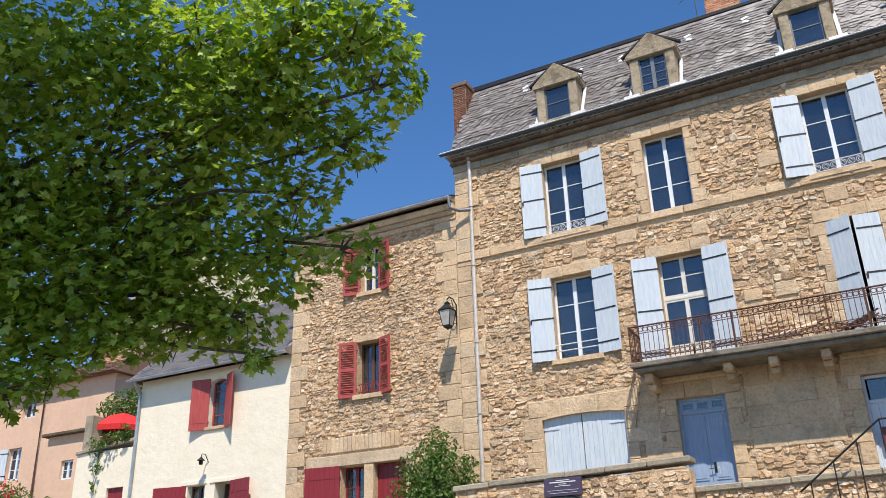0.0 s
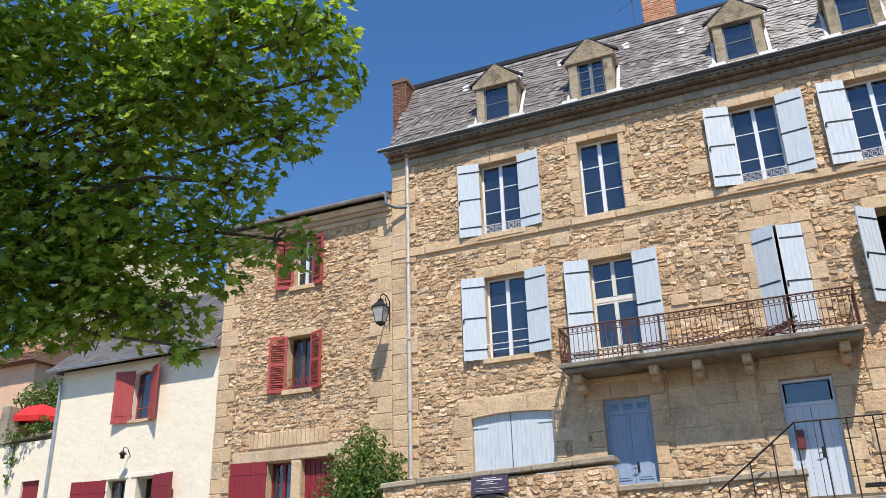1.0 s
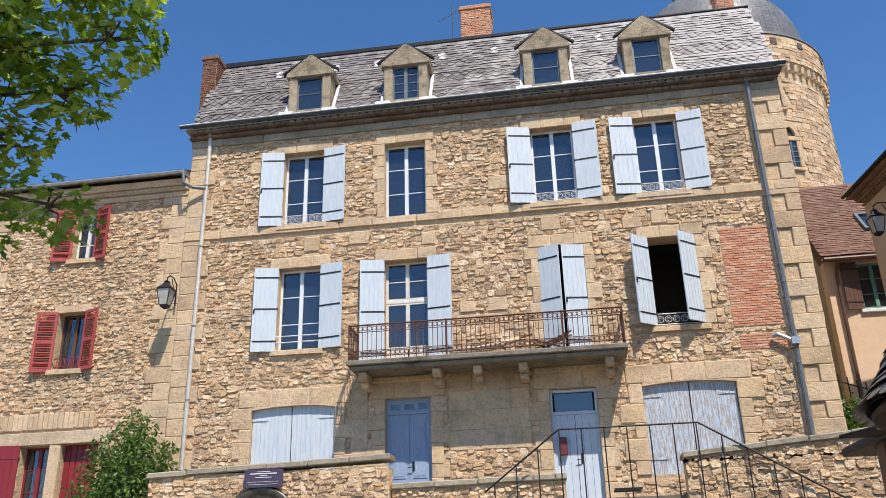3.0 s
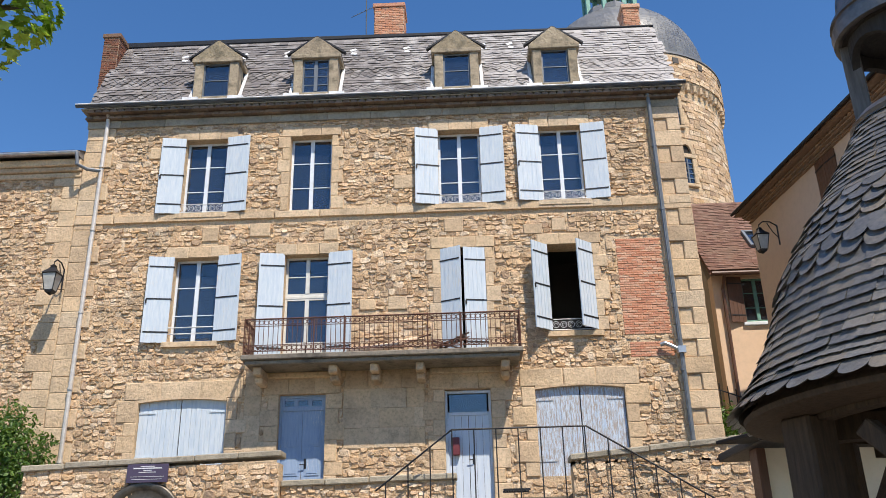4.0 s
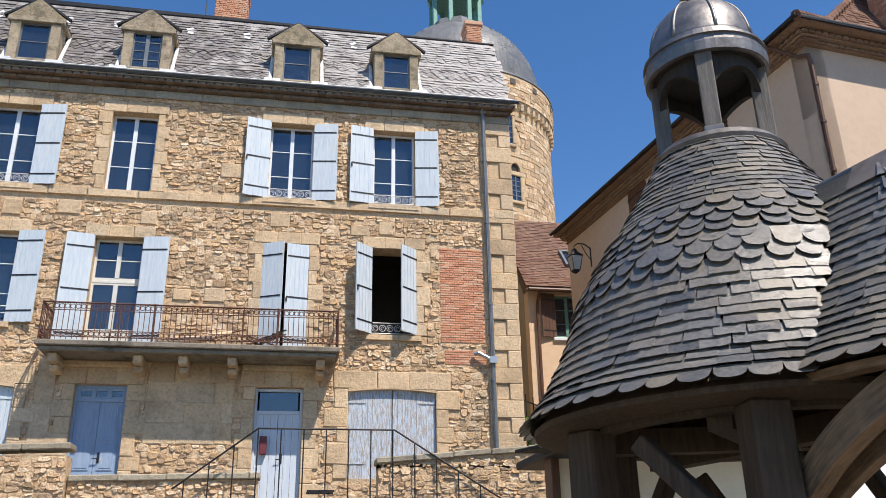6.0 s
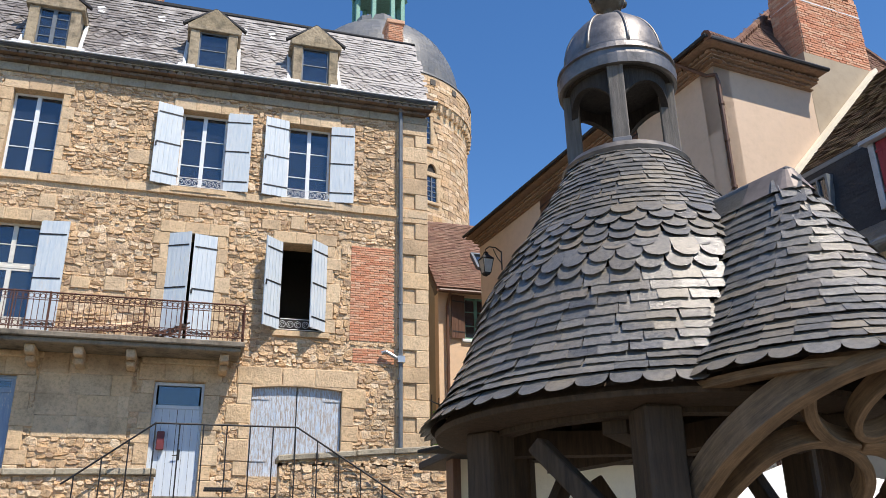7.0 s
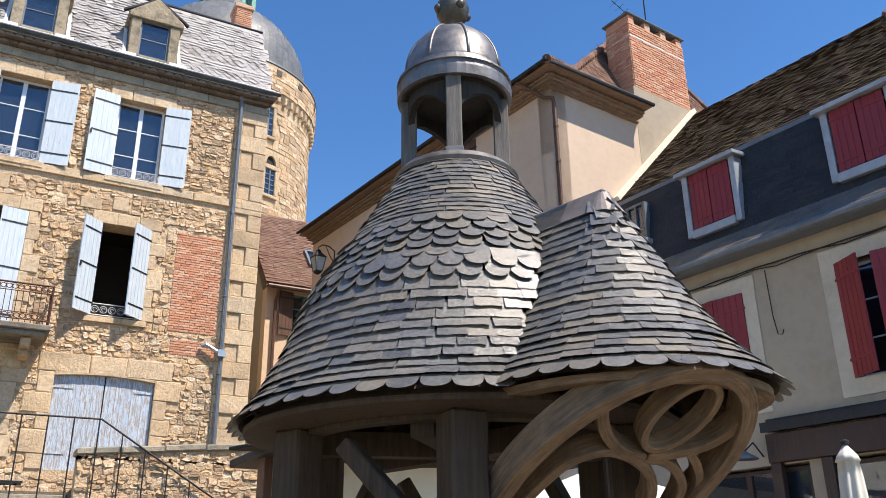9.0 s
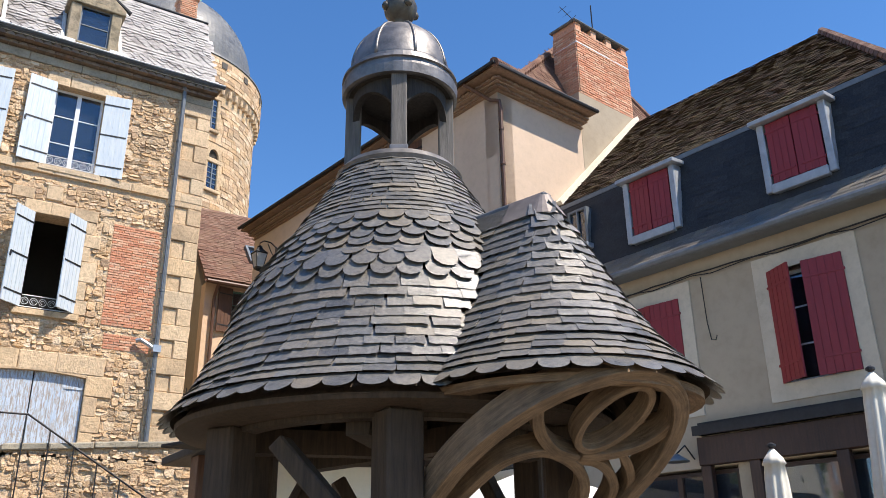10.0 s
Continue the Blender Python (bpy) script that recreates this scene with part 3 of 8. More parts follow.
def terrace():
    top = 3.42
    t = thing("terrace_wall", "low ochre rubble terrace wall with mossy stone coping", "wall", at=(-6.3, 17.3, 0.1), kind="structure")
    body = part("wall", wall_mesh(-8.9, -3.85, 0.1, 4.1, [], 17.12, 17.5), "mortar", t)
    part("coping", coping(bmesh.new(), -8.95, 4.06, -3.8, 4.22, 17.12, 17.5), "greystone", t, "mossy grey coping stones")
    lay(rubble_items(-8.9, -3.85, 2.6, 4.08, [], 17.12, 11), "stone", "stonework", STONES, "rubble", body, lambda p: abs(p.x + 5), 150)
    t = thing("stair_wall", "lower rubble wall beside the terrace stairs", "wall", at=(-2, 17.3, 0.1), kind="structure")
    body = part("wall", wall_mesh(-3.83, -0.42, 0.1, 3.70, [], 17.3, 17.6), "mortar", t)
    part("coping", coping(bmesh.new(), -3.83, 3.66, -0.38, 3.72, 17.3, 17.6, seed=4), "greystone", t, "mossy grey coping stones")
    lay(rubble_items(-3.83, -0.42, 2.6, 3.68, [], 17.3, 12), "stone", "stonework", STONES, "rubble", body, lambda p: abs(p.x + 2), 90)
    t = thing("retaining_wall", "sloping grey rubble retaining wall with flat coping", "wall", at=(4, 17.3, 0.1), kind="structure")
    body = part("wall", wall_mesh(1.85, 6.4, 0.1, 3.98, [], 17.1, 17.5), "mortar", t)
    part("coping", coping(bmesh.new(), 1.8, 3.98, 6.4, 4.36, 17.1, 17.5, seed=7), "greystone", t, "mossy grey coping stones")
    bm = bmesh.new()
    for v in box(bm, 1.85, 6.4, 17.1, 17.5, 3.9, 4.0):
        if v.co.z > 3.95 and v.co.x > 4:
            v.co.z = 4.36
    part("wall_top", bm, "mortar", t)
    lay(rubble_items(1.85, 6.4, 2.4, 4.0, [], 17.1, 13) + rubble_items(3.6, 6.4, 4.0, 4.14, [], 17.1, 14), "stone", "stonework", STONES, "rubble", body, lambda p: abs(p.x - 3), 120)
    bm = bmesh.new()
    box(bm, -9.0, -0.45, 17.45, 20.02, 0.1, top)
    box(bm, -0.45, 1.85, 18.2, 20.02, 0.1, top)
    box(bm, 1.85, 6.4, 17.45, 20.02, 0.1, top)
    tagged(part("terrace", bm, "asphalt"), "raised stone terrace in front of the house", "terrace", kind="structure")
    for i in range(6):
        ob = part("step", bbox(-0.4, 1.8, 16.6 + i * 0.28, 18.25, 2.5 + i * 0.17 - 0.3, 2.5 + i * 0.17, 0.012), "greystone")
        tagged(ob, "worn grey stone step", "step", "terrace steps", "structure")
    bm = bmesh.new()
    box(bm, -0.4, 1.8, 16.3, 18.2, 0.1, 2.2)
    tagged(part("step_base", bm, "greystone"), "stone base under the terrace steps", "step", kind="structure")
    r = thing("stair_railing", "thin black iron railing along the terrace stairs", "railing", at=(0.8, 17.2, 3.4))
    line = [(-1.95, 3.5), (-0.46, 4.62), (2.15, 4.62), (4.12, 3.40), (5.2, 2.75)]
    bm = bmesh.new()
    tube(bm, [(x, 17.0, z) for x, z in line], 0.019, 6)
    part("handrail", bm, "iron", r)
    height = lambda x: next(a[1] + (b[1] - a[1]) * (x - a[0]) / (b[0] - a[0]) for a, b in zip(line, line[1:]) if a[0] <= x <= b[0])
    x = -1.75
    while x < 4.6:
        bm = bmesh.new()
        lean = 0.0
        tube(bm, [(x + lean, 17.0, 2.35), (x, 17.0, height(x) + 0.005)], 0.013, 6)
        part("post", bm, "iron", r)
        x += 0.43
    bm = bmesh.new()
    for i in range(9):
        box(bm, 0.55 + 0.05 * i, 0.565 + 0.05 * i, 17.2, 17.6, 3.48, 3.5)
    box(bm, 0.5, 1.02, 17.18, 17.22, 3.46, 3.5)
    box(bm, 0.5, 1.02, 17.58, 17.62, 3.46, 3.5)
    tagged(part("doormat_grate", bm, "iron"), "small black iron grate on the terrace edge", "grate")
    s = thing("information_sign", "dark purple information sign mounted on the terrace wall", "sign", at=(-6.4, 17.0, 3.8))
    part("panel", bbox(-6.8, -5.99, 17.0, 17.03, 3.78, 4.13, 0.004), "sign", s)
    rows = [(4.085, 0.14, 0.006), (4.05, 0.28, 0.010), (4.01, 0.08, 0.006), (3.975, 0.17, 0.006), (3.89, 0.33, 0.003), (3.84, 0.3, 0.003)]
    for z, half, h in rows:
        bm = bmesh.new()
        box(bm, -6.395 - half, -6.395 + half, 16.993, 17.0, z - h, z + h)
        part("text_line", bm, "signtext", s)
    d = thing("bronze_medallion", "dark bronze round relief medallion on the wall", "medallion", at=(-6.45, 17.0, 3.3))
    bm = bmesh.new()
    lathe(bm, [(0.78, 0), (0.78, 0.06), (0.73, 0.1), (0.62, 0.055), (0.60, 0.04), (0.42, 0.07), (0.2, 0.13), (0, 0.14)], 48)
    bmesh.ops.transform(bm, matrix=Matrix.Translation((-6.45, 17.125, 3.04)) @ Matrix.Rotation(radians(90), 4, "X"), verts=bm.verts)
    part("disc", bm, "bronze", d, smooth=True)


terrace()

# ---- main house ----
Y = 20.0


def window(house, x0, x1, z0, z1, y, mat="whitepaint", bars=2, depth=0.06, name="window", m=None, leaf=2, fr=0.055):
    """A casement with its frame, bars and panes."""
    bm = bmesh.new()
    box(bm, x0, x0 + fr, y, y + depth, z0, z1, m)
    box(bm, x1 - fr, x1, y, y + depth, z0, z1, m)
    box(bm, x0 + fr, x1 - fr, y, y + depth, z1 - fr, z1, m)
    box(bm, x0 + fr, x1 - fr, y, y + depth, z0, z0 + fr * 1.3, m)
    xm = (x0 + x1) / 2
    cells = [(x0 + fr, x1 - fr)]
    if leaf == 2:
        box(bm, xm - 0.048, xm + 0.048, y - 0.015, y + depth - 0.012, z0 + fr * 1.3, z1 - fr, m)
        cells = [(x0 + fr, xm - 0.048), (xm + 0.048, x1 - fr)]
    for k in range(bars):
        z = z0 + (z1 - z0) * (k + 1) / (bars + 1)
        for a, b in cells:
            box(bm, a, b, y + 0.008, y + depth - 0.016, z - 0.011, z + 0.011, m)
    w = part(name, bm, mat, house)
    for a, b in cells:
        bm = bmesh.new()
        box(bm, a, b, y + 0.026, y + 0.032, z0 + fr, z1 - fr, m)
        part("pane", bm, "glass", w)
    return w


def shutter(house, x, way, z0, z1, w, angle, mat="blue", y=19.97, straps=3, louvre=False, name="shutter", m=None, hook=False, boards=6):
    """A board shutter hinged at x; way +1 closes towards +x; angle in degrees from closed."""
    a = radians(angle)
    e1 = Vector((way * math.cos(a), -math.sin(a), 0))
    n = Vector((e1.y, -e1.x, 0)) * way
    t = Matrix((e1, n, Vector((0, 0, 1)))).transposed().to_4x4()
    t.translation = (x, y, 0)
    if m is not None:
        t = m @ t
    bm = bmesh.new()
    slats = []
    if louvre:
        for lo, hi in ((0, 0.07), (w - 0.07, w)):
            box(bm, lo, hi, -0.02, 0.02, z0, z1, t)
        for lo, hi in ((z0, z0 + 0.1), (z1 - 0.08, z1), ((z0 + z1) / 2 - 0.05, (z0 + z1) / 2 + 0.05)):
            box(bm, 0.07, w - 0.07, -0.018, 0.018, lo, hi, t)
        for lo, hi in ((z0 + 0.1, (z0 + z1) / 2 - 0.05), ((z0 + z1) / 2 + 0.05, z1 - 0.08)):
            k = int((hi - lo) / 0.065)
            for i in range(k):
                z = lo + (hi - lo) * (i + 0.5) / k
                slats.append(z)
    else:
        box(bm, 0.002, w - 0.002, -0.01, 0.01, z0 + 0.02, z1 - 0.02, t)
    s = part(name, bm, mat, house)
    for z in slats:
        bm = bmesh.new()
        box(bm, 0.07, w - 0.07, -0.03, 0.03, -0.006, 0.006, t @ Matrix.Translation((0, 0, z)) @ Matrix.Rotation(radians(38), 4, "X"))
        part("slat", bm, mat, s)
    if not louvre:
        bw = w / boards
        for i in range(boards):
            bm = bmesh.new()
            box(bm, i * bw + 0.004, (i + 1) * bw - 0.004, -0.017, 0.017, z0 + 0.004 * (i % 3), z1 - 0.003 * (i % 2), t)
            part("board", bm, mat, s)
    for k in range(straps):
        z = z0 + (z1 - z0) * ((0.12, 0.5, 0.88)[k] if straps == 3 else (0.15, 0.85)[k])
        bm = bmesh.new()
        box(bm, -0.02, w * 0.94, -0.026, 0.026, z - 0.018, z + 0.018, t)
        part("strap_hinge", bm, mat if mat in ("red", "faded_red") else "iron", s)
    if hook:
        bm = bmesh.new()
        box(bm, w - 0.06, w - 0.02, -0.04, 0.04, (z0 + z1) / 2 - 0.12, (z0 + z1) / 2 - 0.02, t)
        part("latch", bm, "iron", s)
    return s


def grille(house, x0, x1, z0, h=0.28, y=19.96):
    """A low wrought iron guard with scrolls in front of a window."""
    bm = bmesh.new()
    for z in (z0, z0 + h):
        tube(bm, [(x0, y, z), (x1, y, z)], 0.011, 6)
    n = 6
    for i in range(n):
        c = x0 + (x1 - x0) * (i + 0.5) / n
        r = min(h, (x1 - x0) / n) * 0.42
        tube(bm, [(c + r * math.cos(q), y, z0 + h / 2 + r * math.sin(q)) for q in (2 * math.pi * k / 12 for k in range(13))], 0.008, 5)
        tube(bm, [(c + r * 0.5 * math.cos(q), y, z0 + h / 2 + r * 0.5 * math.sin(q)) for q in (2 * math.pi * k / 8 for k in range(7))], 0.007, 5)
    return part("window_guard", bm, "palezinc", house, "pale wrought iron window guard")


def brick_items(x0, x1, z0, z1, y, seed, w=0.22, h=0.06, turn=None, proud=0.015, cut=None):
    rnd = random.Random(seed)
    items = []
    r = 0
    z = z0
    while z + h < z1 + 0.01:
        u = x0 - (w / 2 if r % 2 else 0)
        while u < x1 - 0.02:
            a, b = max(u, x0), min(u + w, x1)
            if b - a > 0.04 and not (cut and cut((a + b) / 2, z)):
                m = Matrix.Translation(((a + b) / 2, y, z + h / 2)) @ Matrix.Diagonal(((b - a) - 0.012, proud * rnd.uniform(0.6, 1.5), h - 0.012, 1))
                items.append((rnd.randrange(len(BLOCKS)), m if turn is None else turn @ m))
            u += w
        z += h
        r += 1
    return items


def face_block(items, x0, x1, z0, z1, y, seed, proud=0.03, gap=0.005, turn=None):
    m = Matrix.Translation(((x0 + x1) / 2, y, (z0 + z1) / 2)) @ Matrix.Diagonal((x1 - x0 - gap, proud, z1 - z0 - gap, 1))
    items.append((seed % len(BLOCKS), m if turn is None else turn @ m))


def surround(items, x0, x1, z0, z1, rnd, y, jamb=0.22, lintel=0.33, sill=True, turn=None, holes=None):
    """Dressed stones round an opening: toothed jambs, a lintel of two or three stones and a sill."""
    z = z0
    k = 0
    while z < z1 - 0.02:
        h = min(rnd.uniform(0.3, 0.5), z1 - z)
        if z1 - z - h < 0.15:
            h = z1 - z
        for s in (-1, 1):
            w = jamb * (rnd.uniform(1.3, 1.9) if (k + (s > 0)) % 2 else rnd.uniform(0.8, 1.1))
            a, b = (x0 - w, x0) if s < 0 else (x1, x1 + w)
            face_block(items, a, b, z, z + h, y, rnd.randrange(6), rnd.uniform(0.035, 0.05), turn=turn)
            if holes is not None:
                holes.append((a, b, z, z + h))
        z += h
        k += 1
    a, b = x0 - jamb * 1.2, x1 + jamb * 1.2
    cuts = [a, a + (b - a) * rnd.uniform(0.3, 0.38), a + (b - a) * rnd.uniform(0.62, 0.72), b]
    for p, q in zip(cuts, cuts[1:]):
        face_block(items, p, q, z1, z1 + lintel, y, rnd.randrange(6), rnd.uniform(0.04, 0.055), turn=turn)
    if holes is not None:
        holes.append((a, b, z1, z1 + lintel))
    if sill:
        face_block(items, x0 - 0.12, x1 + 0.12, z0 - 0.14, z0, y, 1, 0.09, turn=turn)
        if holes is not None:
            holes.append((x0 - 0.12, x1 + 0.12, z0 - 0.14, z0))


def main_house():
    rnd = random.Random(5)
    house = thing("house", "three storey ochre rubble stone house with slate mansard and blue shutters", "house", at=(-2.2, 24, 3.4))
    L, R, Z0, Z1 = -10.12, 5.66, 3.3, 13.9
    cols = ((-7.4, -6.28), (-4.6, -3.5), (-0.7, 0.4), (1.95, 3.05))
    holes = [(a, b, 10.83, 12.97) for a, b in cols]
    holes += [(-7.4, -6.28, 7.42, 9.6), (-4.6, -3.5, 6.82, 9.58), (-0.7, 0.4, 6.82, 9.62), (1.95, 3.05, 7.38, 9.62)]
    holes += [(-7.92, -5.82, 4.35, 6.02), (-4.58, -3.48, 3.42, 6.05), (-0.68, 0.4, 3.42, 6.06), (1.44, 3.52, 4.02, 6.06)]
    wall = part("wall", wall_mesh(L, R, Z0, Z1, holes, Y, Y + 0.5), "mortar", house, "ochre rubble stone wall")
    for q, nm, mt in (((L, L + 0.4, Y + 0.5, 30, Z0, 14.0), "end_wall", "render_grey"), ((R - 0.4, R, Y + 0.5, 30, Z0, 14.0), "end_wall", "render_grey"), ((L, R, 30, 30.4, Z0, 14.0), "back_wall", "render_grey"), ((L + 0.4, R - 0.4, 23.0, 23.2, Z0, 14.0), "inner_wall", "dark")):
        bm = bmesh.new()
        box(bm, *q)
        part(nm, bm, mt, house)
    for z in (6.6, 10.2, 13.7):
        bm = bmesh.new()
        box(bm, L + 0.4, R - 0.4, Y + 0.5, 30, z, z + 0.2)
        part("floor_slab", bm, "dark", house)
    # dressed stones
    cut = list(holes)
    dress = []
    for (a, b, c, d), s in zip(holes[:8], (1, 0, 1, 1, 1, 0, 0, 1)):
        surround(dress, a, b, c, d, rnd, Y, 0.2, 0.3, bool(s), holes=cut)
    for a, b, c, d in holes[8:]:
        surround(dress, a, b, c, d, rnd, Y, 0.3, 0.42, False, holes=cut)
    x = L
    while x < R - 0.1:
        w = min(rnd.uniform(0.7, 1.3), R - x)
        face_block(dress, x, x + w, 10.61, 10.81, Y, rnd.randrange(6), 0.07)
        x += w
    cut.append((L, R, 10.6, 10.82))
    z, k = Z0, 0
    while z < 13.6:
        h = min(rnd.uniform(0.36, 0.48), 13.6 - z)
        w = 0.75 if k % 2 else 0.48
        face_block(dress, L, L + w, z, z + h, Y, rnd.randrange(6), 0.045)
        cut.append((L, L + w, z, z + h))
        face_block(dress, 4.82 if k % 2 else 5.32, R, z, z + h, Y, rnd.randrange(6), 0.06)
        if k % 2 == 0:
            face_block(dress, 4.82, 5.0, z, z + h, Y, rnd.randrange(6), 0.06)
            face_block(dress, 5.02, 5.30, z + 0.02, z + h - 0.02, Y, rnd.randrange(6), 0.012)
        cut.append((4.8, R, z, z + h))
        z += h
        k += 1
    # smooth rendered patch under the balcony and big flat blocks beside the doors
    for x0, x1, z0, z1 in ((-3.05, -1.15, 4.75, 6.6), (-5.4, -5.0, 4.2, 6.6)):
        z = z0
        while z < z1 - 0.05:
            h = min(0.46, z1 - z)
            xx = x0
            while xx < x1 - 0.05:
                w = min(rnd.uniform(0.5, 0.9), x1 - xx)
                face_block(dress, xx, xx + w, z, z + h, Y, rnd.randrange(6), 0.03, 0.002)
                xx += w
            z += h
        cut.append((x0, x1, z0, z1))
    for i in range(26):
        x0, z0 = rnd.uniform(L + 1, 3), rnd.choice((rnd.uniform(9.9, 10.3), rnd.uniform(4, 6.3), rnd.uniform(7.4, 9.5), rnd.uniform(11, 13)))
        w, h = rnd.uniform(0.35, 0.6), rnd.uniform(0.26, 0.4)
        if not any(x0 < q and x0 + w > p and z0 < s and z0 + h > r for p, q, r, s in cut):
            face_block(dress, x0, x0 + w, z0, z0 + h, Y, rnd.randrange(6), 0.04)
            cut.append((x0, x0 + w, z0, z0 + h))
    lay(dress, "dressed_stone", "dressed_stonework", BLOCKS, "dressed", wall, lambda p: p.z, 220)
    # brick infill
    panel = [(3.66, 4.78, 7.25, 9.75), (3.75, 4.78, 6.7, 7.1)]
    bricks = []
    for i, (a, b, c, d) in enumerate(panel):
        bricks += brick_items(a, b, c, d, Y, 30 + i, 0.24, 0.06, proud=0.016)
        cut.append((a, b, c, d))
    lay(bricks, "brick", "brickwork", BLOCKS, "brick", wall, lambda p: p.z, 200)
    stones = rubble_items(L, R, Z0, 13.62, cut, Y, 3)
    lay(stones, "stone", "stonework", STONES, "rubble", wall, lambda p: abs(p.x + 1) + p.z, 300)
    # stone frieze, two rows of tile ends and a slim gutter with a pale lip
    x = L - 0.02
    while x < R - 0.05:
        w = min(rnd.uniform(0.7, 1.2), R + 0.02 - x)
        part("frieze_stone", bbox(x + 0.003, x + w - 0.003, 19.93 - rnd.uniform(0, 0.012), Y + 0.02, 13.42, 13.64, 0.01), "greystone", house)
        x += w
    half = [(0.5 * math.cos(math.pi * k / 6), y, 0.5 * math.sin(math.pi * k / 6)) for y in (-0.5, 1.6) for k in range(7)]
    fs = [(k, k + 1, 8 + k, 7 + k) for k in range(6)] + [tuple(range(6, -1, -1)), (0, 7, 13, 6)]
    tiles = []
    for row, (yy, zz, n) in enumerate(((19.87, 13.65, 78), (19.73, 13.76, 78))):
        for i in range(n):
            x = L + (R - L) * (i + 0.25 + 0.5 * row) / n
            tiles.append((0, Matrix.Translation((x, yy, zz)) @ Matrix.Diagonal(((R - L) / n * 0.98, 0.16, 0.17, 1))))
    lay(tiles, "eaves_tile", "eaves_tiling", [(half, fs)], "eavestile", house, lambda p: abs(p.x), 156)
    part("eaves_bed", bbox(L - 0.04, R + 0.04, 19.84, Y + 0.02, 13.735, 13.76, 0.004), "eavestile", house, "mortar bed between the tile rows")
    part("eaves_board", bbox(L - 0.12, R + 0.12, 19.64, Y + 0.02, 13.85, 13.885, 0.004), "greystone", house)
    bm = bmesh.new()
    prof = [(19.54 + 0.06 - 0.06 * math.cos(q), 13.955 - 0.06 * math.sin(q)) for q in (math.pi * k / 6 for k in range(7))]
    ring = [[bm.verts.new((x, y, z)) for y, z in prof] for x in (L - 0.25, R + 0.2)]
    for k in range(6):
        bm.faces.new((ring[0][k], ring[1][k], ring[1][k + 1], ring[0][k + 1]))
    bmesh.ops.solidify(bm, geom=bm.faces[:], thickness=0.004)
    # dark grey paints the gutter's underside as lying in its own shadow
    gutter = part("gutter", bm, "pipe", house, "zinc eaves gutter with its own shadow painted dark")
    bm = bmesh.new()
    # pale zinc paints the sunlit line along the lip
    tube(bm, [(L - 0.25, 19.54, 13.965), (R + 0.2, 19.54, 13.965)], 0.02, 6)
    part("gutter_lip", bm, "palezinc", gutter, "rolled gutter lip painted pale as sunlit")
    part("eaves_flashing", bbox(L - 0.1, R + 0.1, 19.67, 19.76, 13.95, 14.0, 0.006), "palezinc", house, "pale zinc flashing at the eaves")
    # roof: mansard slope, top and ends
    s0, s1 = Vector((0, 19.72, 13.97)), Vector((0, 21.3, 16.95))
    up = (s1 - s0).normalized()
    nrm = Vector((0, -up.z, up.y))
    bm = bmesh.new()
    pr = [(19.72, 13.95), (21.3, 16.95), (25, 17.5), (28.7, 16.95), (30.4, 13.95)]
    ends = [[bm.verts.new((x, y, z)) for y, z in pr] for x in (L, R)]
    for k in range(4):
        bm.faces.new((ends[0][k], ends[1][k], ends[1][k + 1], ends[0][k + 1]))
    bm.faces.new((ends[0][4], ends[1][4], ends[1][0], ends[0][0]))
    bm.faces.new(ends[0][::-1])
    bm.faces.new(ends[1])
    roof = part("roof", bm, "oldslate", house, "grey lichened slate mansard roof")
    dormers = (-6.70, -3.97, -0.14, 2.52)
    def style(r, rows):
        q = range(len(SLATES))
        rd = range(len(SLATES), len(SLATES) + 4)
        di = range(len(SLATES) + 4, len(SCALES))
        return di if 1 <= r < 4 or 7 <= r < 11 else rd if r in (14, 15) else q
    hidden = lambda c, v: any(abs(L + c - d) < 0.62 and v < 1.75 for d in dormers)
    items = slope_items((L, s0.y, s0.z), (1, 0, 0), up, nrm, R - L, 3.32, 0.25, 0.135, 8, style, 0.03, hidden)
    lay(items, "slate", "slating", SCALES, "oldslate", roof, lambda p: abs(p.x - 3) + p.z - 14, 300)
    bm = bmesh.new()
    for v in box(bm, L + 0.02, R + 0.03, 21.25, 21.42, 16.94, 17.0):
        if v.co.x < 0 and v.co.z > 16.99:
            v.co.z = 17.13
    part("ridge_flashing", bevel_all(bm, 0.02), "darkslate", house, "dark metal roof edge")
    for x in (-8.05, -6.3, -5.05, -3.12, -1.58, 0.62, 1.4, 3.33):
        for k, (v, ww) in enumerate(((2.60, 0.10), (2.38, 0.085))):
            q = s0 + up * v + nrm * 0.035 + Vector((x + 0.03 * k, 0, 0))
            m = frame_matrix(q, (1, 0, 0), up, nrm, 1, 1, 1) @ Matrix.Rotation(0.5 - 0.9 * k, 4, "Z")
            part("lead_patch", bbox(-ww, ww, -0.055, 0.055, -0.012, 0.012, 0.01, m), "palezinc", roof, "pale lead patch on the slates")
    for d in dormers:
        m = Matrix.Translation((d, -0.2, -0.17))
        bm = bmesh.new()
        for a, b, c, e in ((-0.60, -0.36, 14.2, 15.42), (0.36, 0.60, 14.2, 15.42), (-0.36, 0.36, 14.2, 14.36)):
            box(bm, a, b, 19.95, 20.45, c, e, m)
        box(bm, -0.68, 0.68, 19.9, 20.6, 15.42, 15.56, m)
        vs = [bm.verts.new(m @ Vector(p)) for p in ((-0.7, 19.93, 15.56), (0.7, 19.93, 15.56), (0.03, 19.93, 16.13), (-0.03, 19.93, 16.13), (-0.7, 20.9, 15.56), (0.7, 20.9, 15.56), (0.03, 21.2, 16.13), (-0.03, 21.2, 16.13))]
